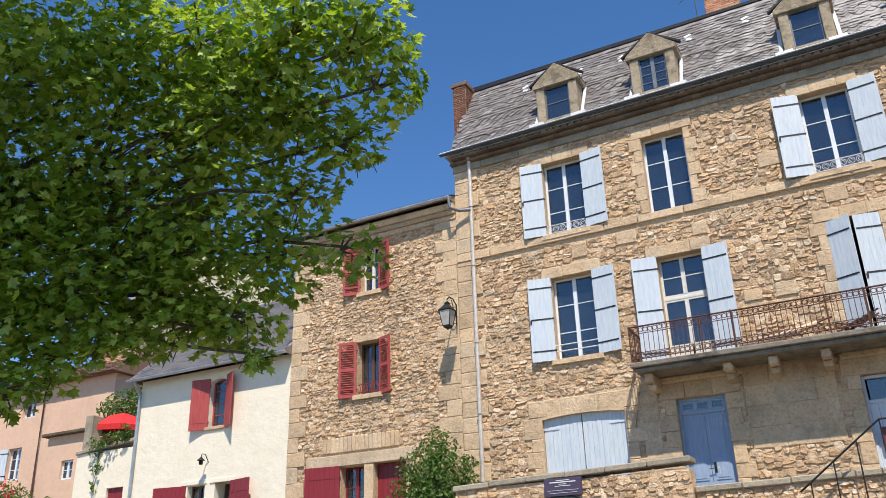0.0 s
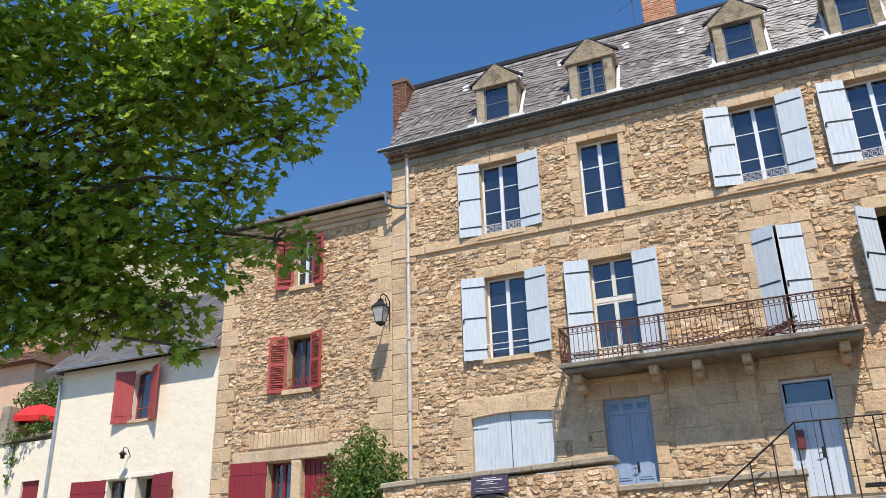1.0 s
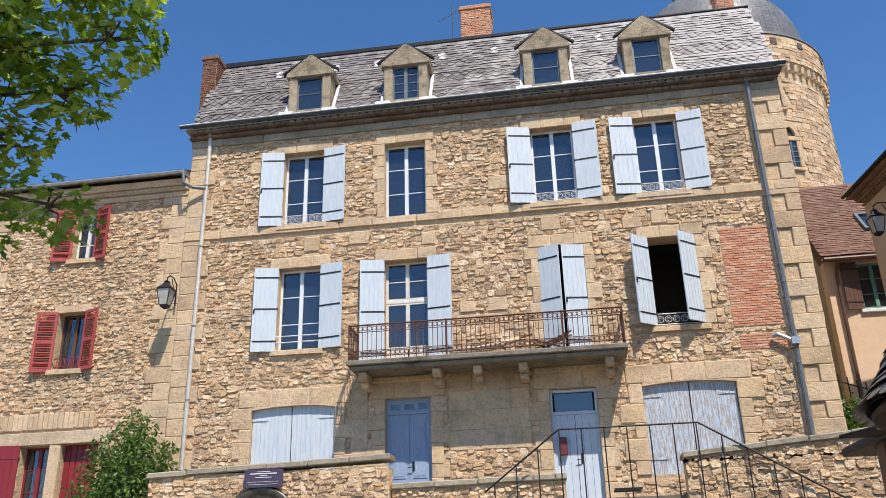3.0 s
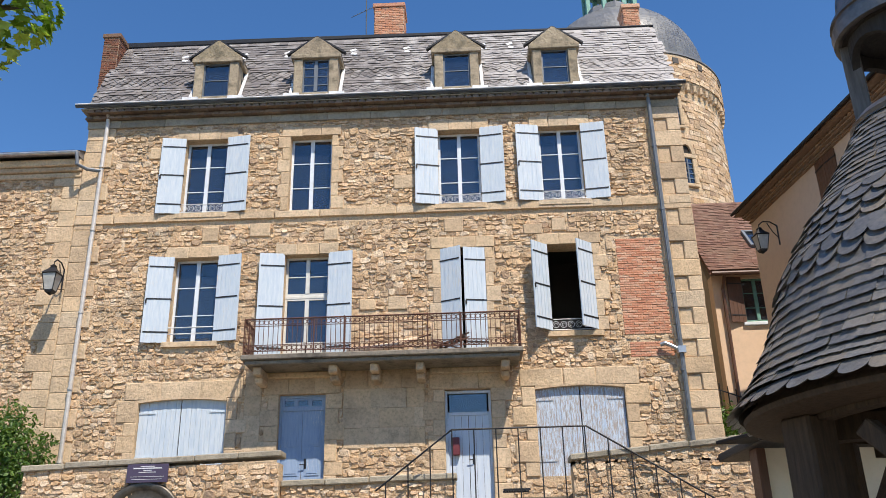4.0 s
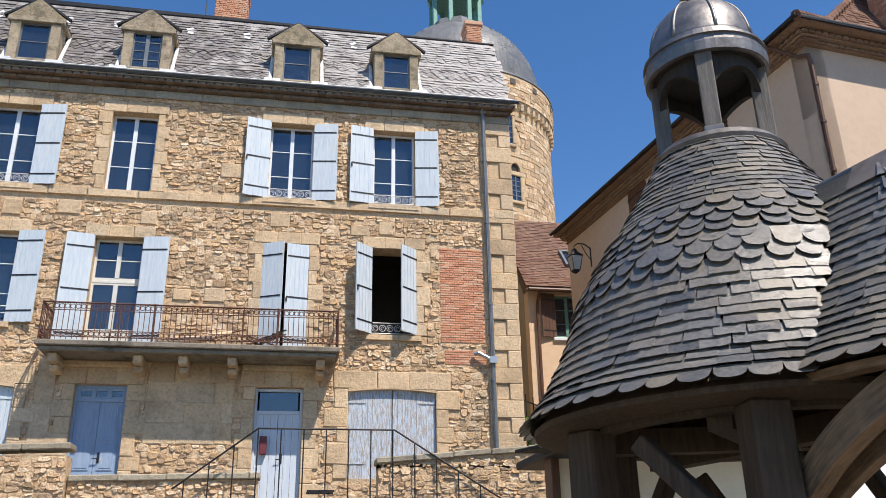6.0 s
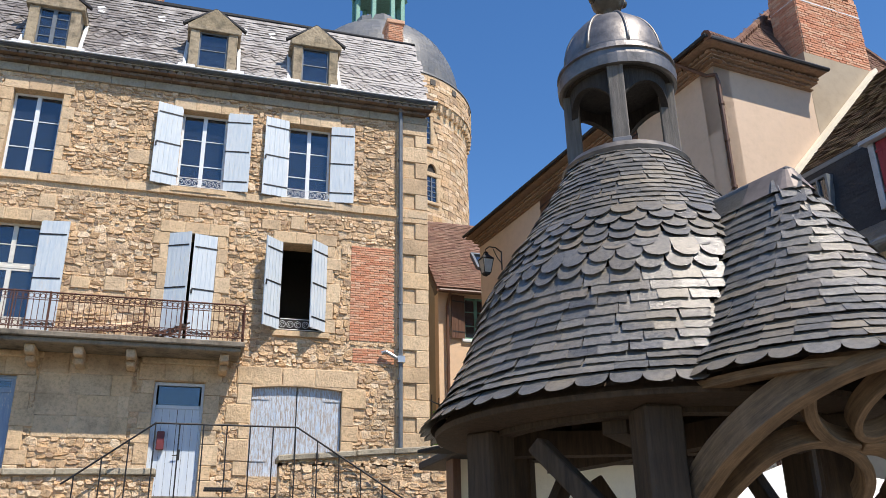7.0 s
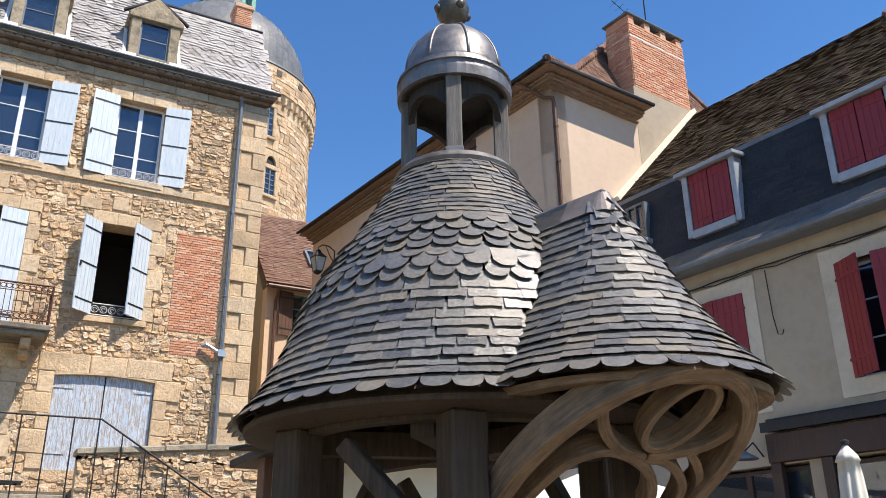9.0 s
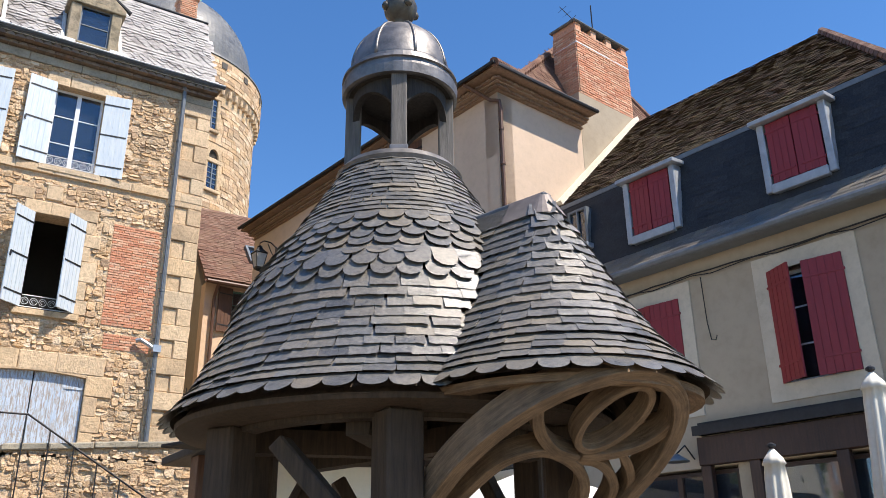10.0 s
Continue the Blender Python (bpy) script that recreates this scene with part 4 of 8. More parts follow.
        for f in ((0, 1, 2, 3), (5, 4, 7, 6), (1, 5, 6, 2), (4, 0, 3, 7), (2, 6, 7, 3), (0, 4, 5, 1)):
            bm.faces.new([vs[i] for i in f])
        dorm = part("dormer", bevel_all(bm, 0.015), "dormerstone", house, "weathered stone dormer with a pediment")
        bm = bmesh.new()
        for s in (-1, 1):
            box(bm, min(s * 0.52, s * 0.60), max(s * 0.52, s * 0.60), 20.45, 21.3, 14.3, 15.5, m)
            bar(bm, (d + s * 0.80, 19.82, 15.95 - 0.52), (d, 19.82, 15.98), 0.05, 0.12, (0, 1, 0))
        part("cheek", bm, "darkslate", dorm)
        for s in (-1, 1):
            bm = bmesh.new()
            box(bm, min(s * 0.40, s * 0.82), max(s * 0.40, s * 0.82), 19.80, 20.05, 14.1, 14.27, m)
            bar(bm, (d + s * 0.68, 19.72, 14.05), (d + s * 0.66, 20.4, 15.3), 0.09, 0.03, (0, -1, 0.5))
            part("flashing", bevel_all(bm, 0.01), "palezinc", dorm, "pale zinc flashing")
        window(house, d - 0.36, d + 0.36, 14.19, 15.25, 19.82, "pipe", 1 if d != -3.97 else 3, leaf=1 if d != -3.97 else 2, fr=0.04)
    # chimneys
    for nm, x0, x1, y0, y1, z0, z1 in (("chimney", -10.42, -9.98, 20.7, 21.7, 13.9, 16.97), ("chimney", -2.62, -1.72, 21.8, 22.6, 16.8, 18.5), ("chimney", 4.95, 5.42, 21.7, 22.3, 16.7, 18.0)):
        bm = bmesh.new()
        box(bm, x0, x1, y0, y1, z0, z1)
        c = part(nm, bm, "brickjoint", house, "red brick chimney stack")
        it = brick_items(x0, x1, z0, z1 - 0.05, y0, 50, 0.22, 0.065)
        turn = Matrix.Translation((x0, 0, 0)) @ Matrix.Rotation(radians(-90), 4, "Z")
        it += brick_items(-y1, -y0, z0, z1 - 0.05, 0, 51, 0.22, 0.065, turn=turn)
        it += brick_items(y0, y1, z0, z1 - 0.05, 0, 52, 0.22, 0.065, turn=Matrix.Translation((x1, 0, 0)) @ Matrix.Rotation(radians(90), 4, "Z"))
        lay(it, "brick", "brickwork", BLOCKS, "oldbrick" if x0 < -9 else "brick", c, lambda p: -p.z, 150)
        part("chimney_cap", bbox(x0 - 0.05, x1 + 0.05, y0 - 0.05, y1 + 0.05, z1 - 0.06, z1 + 0.08, 0.015), "oldbrick" if x0 < -9 else "brick", c)
    bm = bmesh.new()
    tube(bm, [(-2.9, 22.0, 17.2), (-2.9, 22.0, 18.9)], 0.015, 5)
    tube(bm, [(-3.35, 21.9, 18.2), (-2.6, 22.1, 18.75)], 0.01, 5)
    for k in range(6):
        c = Vector((-3.3 + 0.12 * k, 21.91 + 0.03 * k, 18.24 + 0.088 * k))
        tube(bm, [c + Vector((0.05, -0.2, -0.12)), c + Vector((-0.05, 0.2, 0.12))], 0.007, 4)
    tagged(part("television_aerial", bm, "iron"), "thin metal television aerial beside the chimney", "aerial")
    # windows and shutters
    for a, b in cols:
        if a == -4.6:
            continue
        grille(house, a, b, 10.86, 0.22)
    for a, b in cols:
        window(house, a, b, 10.83, 12.97, Y + 0.2)
    window(house, -7.4, -6.28, 7.42, 9.6, Y + 0.2)
    grille(house, 1.95, 3.05, 7.42, 0.26, 19.99)
    bm = bmesh.new()
    for z in (7.62, 7.78):
        tube(bm, [(-7.4, 19.97, z), (-6.28, 19.97, z)], 0.014, 6)
    part("window_bar", bm, "palezinc", house)
    # french window with a tall transom on to the balcony
    window(house, -4.6, -3.5, 8.55, 9.58, Y + 0.2, "cream", 1)
    w = window(house, -4.6, -3.5, 7.3, 8.5, Y + 0.2, "cream", 0)
    bm = bmesh.new()
    box(bm, -4.6, -3.5, Y + 0.19, Y + 0.26, 8.49, 8.56)
    for a, b in ((-4.6, -4.07), (-4.03, -3.5)):
        box(bm, a, b, Y + 0.21, Y + 0.25, 6.84, 7.32)
        box(bm, a + 0.1, b - 0.1, Y + 0.195, Y + 0.215, 6.95, 7.22)
    part("door_panel", bevel_all(bm, 0.006), "cream", house, "cream panelled lower door leaves")
    for a, b in cols:
        if a == -4.6:
            continue
        shutter(house, a, 1, 10.83, 13.02, 0.62, 170 if a != -0.7 else 166, boards=5, hook=True)
        shutter(house, b, -1, 10.83, 13.02, 0.62, 172, boards=5)
    shutter(house, -7.4, 1, 7.4, 9.63, 0.62, 168, boards=5, hook=True)
    shutter(house, -6.28, -1, 7.4, 9.63, 0.62, 170, boards=5)
    shutter(house, -4.6, 1, 6.84, 9.62, 0.62, 168, boards=5)
    shutter(house, -3.5, -1, 6.84, 9.62, 0.62, 172, "blue", boards=5)
    shutter(house, -0.7, 1, 6.84, 9.6, 0.55, 25, boards=5, y=19.98)
    shutter(house, 0.4, -1, 6.84, 9.6, 0.55, 12, boards=5, y=19.98, hook=True)
    shutter(house, 1.95, 1, 7.4, 9.62, 0.56, 138, boards=5, hook=True)
    shutter(house, 3.05, -1, 7.4, 9.62, 0.56, 42, boards=5)
    # ground floor: arched board shutters and doors
    for x0, x1, z0, z1, mat, off in ((-7.92, -5.82, 4.35, 6.02, "blue", 0), (1.44, 3.52, 4.02, 6.06, "oldblue", 0)):
        xm = (x0 + x1) / 2 - (0.0 if mat == "oldblue" else 0.05)
        for a, b in ((x0 + 0.01, xm - 0.012), (xm + 0.012, x1 - 0.01)):
            bm = bmesh.new()
            box(bm, a, b, Y + 0.085, Y + 0.1, z0, z1 - 0.14)
            s = part("board_shutter", bm, mat, house, "large flaking blue board shutter" if mat == "oldblue" else "large pale blue board shutter")
            k = 9
            for i in range(k):
                bm = bmesh.new()
                p, q = a + (b - a) * i / k, a + (b - a) * (i + 1) / k
                arch = lambda x: z1 - 0.07 * ((x - (x0 + x1) / 2) / ((x1 - x0) / 2)) ** 2
                vs = box(bm, p + 0.002, q - 0.002, Y + 0.07 - 0.004 * (i % 2), Y + 0.11, z0, z1)
                for v in vs:
                    if v.co.z > z1 - 0.01:
                        v.co.z = arch(v.co.x)
                part("board", bm, mat, s)
            for z in (z0 + 0.35, z1 - 0.3):
                bm = bmesh.new()
                o = a if a < xm - 0.5 else b - 0.4
                box(bm, o, o + 0.4, Y + 0.05, Y + 0.075, z - 0.02, z + 0.02)
                part("strap_hinge", bm, mat, s)
        bm = bmesh.new()
        ring = []
        for i in range(13):
            x = x0 + (x1 - x0) * i / 12
            zz = z1 - 0.07 * ((x - (x0 + x1) / 2) / ((x1 - x0) / 2)) ** 2
            ring.append([bm.verts.new((x, yy, zq)) for yy, zq in ((Y - 0.045, zz), (Y + 0.16, zz), (Y + 0.16, z1 + 0.03), (Y - 0.045, z1 + 0.03))])
        for p, q in zip(ring, ring[1:]):
            for j in range(4):
                bm.faces.new((p[j], q[j], q[(j + 1) % 4], p[(j + 1) % 4]))
        part("arch_soffit", bm, "dressed", house)
    for x0, x1, lights, mat in ((-4.58, -3.48, 3, "doorblue"), (-0.68, 0.4, 1, "paledoor")):
        zt = 5.72 if lights == 3 else 5.5
        bm = bmesh.new()
        for a, b, c, d in ((x0, x0 + 0.06, 3.44, 6.05), (x1 - 0.06, x1, 3.44, 6.05), (x0 + 0.06, x1 - 0.06, 5.98, 6.05), (x0 + 0.06, x1 - 0.06, zt - 0.04, zt + 0.04)):
            box(bm, a, b, Y + 0.1, Y + 0.2, c, d)
        door = part("door", bevel_all(bm, 0.006), mat, house, "grey blue panelled wooden front door with a transom light" if lights == 3 else "pale blue plank front door with a transom light")
        bm = bmesh.new()
        xm = (x0 + x1) / 2
        for a, b in ((x0 + 0.06, xm - 0.004), (xm + 0.004, x1 - 0.06)):
            if lights == 3:
                box(bm, a, b, Y + 0.14, Y + 0.18, 3.44, zt - 0.04)
                for c, d in ((3.55, 4.1), (4.2, 4.75), (4.85, 5.6)):
                    box(bm, a + 0.08, b - 0.08, Y + 0.125, Y + 0.145, c, d)
                    box(bm, a + 0.12, b - 0.12, Y + 0.115, Y + 0.13, c + 0.05, d - 0.05)
            else:
                for k in range(3):
                    p, q = a + (b - a) * k / 3, a + (b - a) * (k + 1) / 3
                    box(bm, p + 0.003, q - 0.003, Y + 0.13, Y + 0.17, 3.44, zt - 0.04)
        part("leaf", bm, mat, door)
        span = (x1 - x0 - 0.12) / lights
        for k in range(lights):
            a = x0 + 0.06 + span * k
            if lights == 3:
                bm = bmesh.new()
                for c, d, e, f in ((a, a + 0.05, zt + 0.04, 5.98), (a + span - 0.05, a + span, zt + 0.04, 5.98), (a + 0.05, a + span - 0.05, zt + 0.04, zt + 0.08), (a + 0.05, a + span - 0.05, 5.93, 5.98)):
                    box(bm, c, d, Y + 0.13, Y + 0.17, e, f)
                part("transom_frame", bm, mat, door)
            bm = bmesh.new()
            box(bm, a + 0.04, a + span - 0.04, Y + 0.15, Y + 0.156, zt + 0.05, 5.96)
            part("pane", bm, "glass", door)
        bm = bmesh.new()
        tube(bm, [(xm + 0.1, Y + 0.1, 4.45), (xm + 0.1, Y + 0.06, 4.45), (xm - 0.02, Y + 0.06, 4.44)], 0.012, 6)
        box(bm, xm + 0.07, xm + 0.13, Y + 0.12, Y + 0.135, 4.35, 4.58)
        part("door_handle", bm, "iron", door, "dark iron door handle")
    bm = bbox(-0.52, -0.36, Y + 0.0, Y + 0.12, 4.55, 4.95, 0.012)
    box(bm, -0.49, -0.39, Y - 0.006, Y + 0.0, 4.82, 4.85)
    tagged(part("letter_box", bm, "silk"), "small dark red letter box on the door", "letter box")
    # rainwater pipes
    for x, mat, pts in ((-9.57, "palepipe", [(-9.57, 19.62, 14.0), (-9.57, 19.85, 13.75), (-9.57, 19.88, 13.5), (-9.57, 19.88, 3.5)]), (4.9, "pipe", [(4.88, 19.62, 14.0), (4.88, 19.82, 13.78), (4.9, 19.86, 13.5), (4.92, 19.86, 3.5)])):
        bm = bmesh.new()
        tube(bm, pts, 0.055, 10)
        for z in (12.2, 10.4, 8.2, 6.3, 4.6):
            tube(bm, [(x, 19.87, z), (x, 19.87, z + 0.05)], 0.068, 10)
        part("rainwater_pipe", bm, mat, house, "pale zinc rainwater pipe" if mat == "palepipe" else "grey rainwater pipe", smooth=False)
    bm = bmesh.new()
    tube(bm, [(4.45, 19.9, 6.95), (4.55, 19.86, 6.98), (4.7, 19.85, 6.9), (4.9, 19.84, 6.78)], 0.05, 8)
    box(bm, 4.82, 5.0, 19.76, 19.92, 6.72, 6.88)
    part("overflow_pipe", bm, "zinc", house)
    bm = bmesh.new()
    tube(bm, [(-10.15, 19.6, 12.55), (-10.1, 19.6, 12.2), (-9.9, 19.75, 12.12), (-9.57, 19.86, 12.1)], 0.05, 8)
    part("branch_pipe", bm, "pipe", house)


main_house()


def balcony():
    b = thing("balcony", "long stone balcony with a rusty wrought iron railing", "balcony", at=(-2.1, 20, 6.6))
    X0, X1, YF = -5.28, 1.16, 18.95
    bm = bmesh.new()
    box(bm, X0, X1, YF, Y - 0.06, 6.66, 6.78)
    box(bm, X0 + 0.08, X1 - 0.08, YF + 0.08, Y - 0.06, 6.56, 6.66)
    part("slab", bevel_all(bm, 0.02), "blackstone", b, "weathered stone slab with dark stains")
    for x in (-4.95, -3.2, -2.25, -1.2, 0.75):
        bm = bmesh.new()
        box(bm, x - 0.1, x + 0.1, YF + 0.25, Y - 0.04, 6.36, 6.56)
        box(bm, x - 0.1, x + 0.1, YF + 0.5, Y - 0.04, 6.22, 6.36)
        part("bracket", bevel_all(bm, 0.03), "dressed", b, "carved stone bracket")
    for x0, x1 in ((-5.0, -3.0), (-1.0, 0.95)):
        part("moulding", bbox(x0, x1, Y - 0.14, Y - 0.04, 6.42, 6.56, 0.02), "dressed", b)
    z0, z1 = 6.80, 7.62
    bm = bmesh.new()
    line = [(X0 + 0.05, Y - 0.06), (X0 + 0.05, YF + 0.05), (X1 - 0.05, YF + 0.05), (X1 - 0.05, Y - 0.06)]
    for z, r in ((z1, 0.02), (z0 + 0.06, 0.013), (z1 - 0.17, 0.010), (z0 + 0.2, 0.009)):
        for p, q in zip(line, line[1:]):
            tube(bm, [(*p, z), (*q, z)], r, 6)
    rail = part("railing", bm, "rust", b, "rusty wrought iron railing")
    posts = [-5.23, -3.62, -2.92, -1.0, -0.25, 1.11]
    for x in posts:
        bm = bmesh.new()
        tube(bm, [(x, YF + 0.05, z0 - 0.03), (x, YF + 0.05, z1 + 0.03)], 0.017, 6)
        part("post", bm, "rust", rail)
    rod = bmesh.new()
    tube(rod, [(0, 0, 0), (0, 0, z1 - z0)], 0.0085, 5)
    rod_mesh = mesh_of("baluster", rod, M["rust"])
    curl = bmesh.new()
    for zc, r in ((z1 - z0 - 0.085, 0.05),):
        tube(curl, [(0.055 + r * math.cos(q), 0, zc + r * math.sin(q)) for q in (2 * math.pi * k / 9 for k in range(10))], 0.0085, 4)
    low = bmesh.new()
    tube(low, [(0.055 + 0.05 * math.cos(q), 0, 0.13 + 0.05 * math.sin(q)) for q in (2 * math.pi * k / 9 for k in range(10))], 0.0085, 4)
    low_mesh = mesh_of("scroll", low, M["rust"])
    curl_mesh = mesh_of("scroll", curl, M["rust"])
    k = 0
    for p, q in zip(line, line[1:]):
        d = Vector((q[0] - p[0], q[1] - p[1], 0))
        n = int(d.length / 0.11)
        for i in range(n):
            at = Vector((*p, z0)) + d * (i / n)
            turn = math.atan2(d.y, d.x)
            for nm, me in (("baluster", rod_mesh), ("scroll", curl_mesh), ("scroll", low_mesh)):
                ob = new(nm, me)
                ob.parent = rail
                ob.matrix_basis = Matrix.Translation(at) @ Matrix.Rotation(turn, 4, "Z")
    c = thing("deck_chair", "folded reddish wooden deck chair lying on the balcony", "chair", at=(-0.7, 19.4, 6.78))
    bm = bmesh.new()
    for y in (19.25, 19.6):
        bar(bm, (-0.95, y, 6.82), (-0.05, y, 7.22), 0.04, 0.03)
        bar(bm, (-0.9, y, 7.05), (-0.2, y, 6.82), 0.04, 0.03)
    part("frame", bm, "brownwood", c)
    for k in range(6):
        bm = bmesh.new()
        t = k / 6
        box(bm, -0.9 + 0.8 * t, -0.8 + 0.8 * t, 19.22, 19.63, 6.86 + 0.36 * t, 6.885 + 0.36 * t)
        part("slat", bm, "brownwood", c)
    p = thing("parasol", "folded cream canvas parasol lying along the balcony", "parasol", at=(-2.0, 19.4, 6.8))
    bm = bmesh.new()
    tube(bm, [(-2.9, 19.45, 6.86), (-2.0, 19.42, 6.98), (-1.25, 19.4, 7.16)], 0.13, 10, 0.05)
    part("canopy", bm, "peach", p, "rolled cream canvas", smooth=True)
    bm = bmesh.new()
    tube(bm, [(-1.3, 19.4, 7.15), (-0.95, 19.4, 7.25)], 0.02, 6)
    part("pole", bm, "brownwood", p)


balcony()

# ---- neighbouring stone house with red shutters ----
def ochre_house():
    rnd = random.Random(21)
    h = thing("house", "narrow ochre rubble house with louvred red shutters and slate roof", "house", at=(-13, 23, 3))
    L, R, Z0, Z1 = -15.85, -10.14, 0.1, 12.4
    y = 20.04
    holes = [(-13.5, -12.72, 7.33, 8.87), (-13.4, -12.75, 10.4, 11.85), (-14.0, -13.2, 3.2, 5.38), (-12.9, -11.9, 3.2, 5.4)]
    wall = part("wall", wall_mesh(L, R, Z0, Z1, holes, y, y + 0.5), "mortar", h, "ochre rubble stone wall")
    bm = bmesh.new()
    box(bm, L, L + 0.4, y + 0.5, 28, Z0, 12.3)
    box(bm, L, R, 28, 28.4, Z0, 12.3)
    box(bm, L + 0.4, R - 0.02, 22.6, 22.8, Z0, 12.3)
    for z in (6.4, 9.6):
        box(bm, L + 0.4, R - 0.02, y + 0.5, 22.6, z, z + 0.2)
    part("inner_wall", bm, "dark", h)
    cut = list(holes)
    dress = []
    for q in holes[:2]:
        surround(dress, *q, rnd, y, 0.12, 0.2, True, holes=cut)
    # door and shop window under one long lintel
    face_block(dress, -15.2, -11.6, 5.4, 5.72, y, 2, 0.06)
    cut.append((-15.2, -11.6, 5.38, 5.72))
    face_block(dress, -13.2, -12.9, 3.0, 5.4, y, 3, 0.05)
    cut.append((-13.2, -12.9, 3.0, 5.4))
    z, k = Z0, 0
    while z < 12.0:
        e = min(rnd.uniform(0.34, 0.46), 12.0 - z)
        for s in (-1, 1):
            w = (0.6 if (k + (s > 0)) % 2 else 0.36)
            a, b = (L - 0.02, L + w) if s < 0 else (R - w - 0.1, R)
            face_block(dress, a, b, z, z + e, y, rnd.randrange(6), 0.05)
            cut.append((a, b, z, z + e))
        z += e
        k += 1
    x = -14.6
    while x < -12.2:
        face_block(dress, x, x + 0.13, 5.78, 6.2, y, rnd.randrange(6), 0.045)
        cut.append((x, x + 0.13, 5.78, 6.2))
        x += 0.14
    lay(dress, "dressed_stone", "dressed_stonework", BLOCKS, "dressed", wall, lambda p: p.z, 160)
    lay(rubble_items(L, R, Z0 + 1.2, 12.0, cut, y, 22, (0.05, 0.14), (0.08, 0.25)), "stone", "stonework", STONES, "rubble", wall, lambda p: p.z, 300)
    for e, d, z0, z1 in ((0.05, 0.08, 12.0, 12.16), (0.08, 0.15, 12.16, 12.3), (0.1, 0.22, 12.3, 12.5)):
        part("cornice", bbox(L - e, R, y - d, y + 0.1, z0 + 0.001, z1, 0.025), "dressed", h, "moulded stone cornice")
    bm = bmesh.new()
    vs = [bm.verts.new(p) for p in ((L - 0.15, 19.62, 12.5), (R, 19.62, 12.5), (R, 24, 14.3), (L - 0.15, 24, 14.3), (L - 0.15, 19.62, 12.6), (R, 19.62, 12.6), (R, 24, 14.45), (L - 0.15, 24, 14.45), (L - 0.15, 28.4, 12.5), (R, 28.4, 12.5))]
    for f in ((0, 1, 5, 4), (4, 5, 6, 7), (0, 3, 2, 1), (7, 6, 9, 8), (0, 4, 7, 8), (1, 9, 6, 5)):
        bm.faces.new([vs[i] for i in f])
    roof = part("roof", bm, "oldslate", h, "grey slate roof")
    up = Vector((0, 4.38, 1.85)).normalized()
    lay(slope_items((L - 0.15, 19.6, 12.6), (1, 0, 0), up, (0, -up.z, up.y), R - L + 0.15, 4.6, 0.24, 0.14, 24), "slate", "slating", SLATES, "oldslate", roof, lambda p: p.y, 200)
    bm = bmesh.new()
    tube(bm, [(L - 0.2, 19.6, 12.56), (R, 19.6, 12.56)], 0.05, 8)
    part("gutter", bm, "zinc", h)
    window(h, -13.5, -12.72, 7.33, 8.87, y + 0.25, "brownwood", 0)
    window(h, -13.4, -12.75, 10.4, 11.85, y + 0.2, "cream", 2)
    for a, b, c, d in holes[:2]:
        shutter(h, a, 1, c - 0.06, d + 0.03, 0.54, 165, "faded_red", y - 0.03, straps=2, louvre=True)
        shutter(h, b, -1, c - 0.06, d + 0.03, 0.46, 160, "faded_red", y - 0.03, straps=2, louvre=True)
    bm = bmesh.new()
    for z in (7.4, 7.62):
        tube(bm, [(-13.45, y - 0.02, z), (-12.75, y - 0.02, z)], 0.014, 5)
    for i in range(6):
        tube(bm, [(-13.4 + 0.12 * i, y - 0.02, 7.36), (-13.34 + 0.12 * i, y - 0.02, 7.62)], 0.009, 4)
        tube(bm, [(-13.34 + 0.12 * i, y - 0.02, 7.36), (-13.4 + 0.12 * i, y - 0.02, 7.62)], 0.009, 4)
    part("window_guard", bm, "red", h, "dark red iron window guard")
    window(h, -14.0, -13.2, 3.2, 5.38, y + 0.25, "red", 3)
    shutter(h, -14.0, 1, 3.3, 5.42, 1.1, 172, "red", y - 0.04, straps=2, boards=7)
    bm = bmesh.new()
    box(bm, -12.9, -11.9, y + 0.2, y + 0.25, 3.2, 5.4)
    door = part("door", bm, "red", h, "dark red plank door")
    for i in range(6):
        bm = bmesh.new()
        box(bm, -12.88 + i * 0.16, -12.74 + i * 0.16, y + 0.18, y + 0.2, 3.2, 5.38)
        part("board", bm, "red", door)


ochre_house()


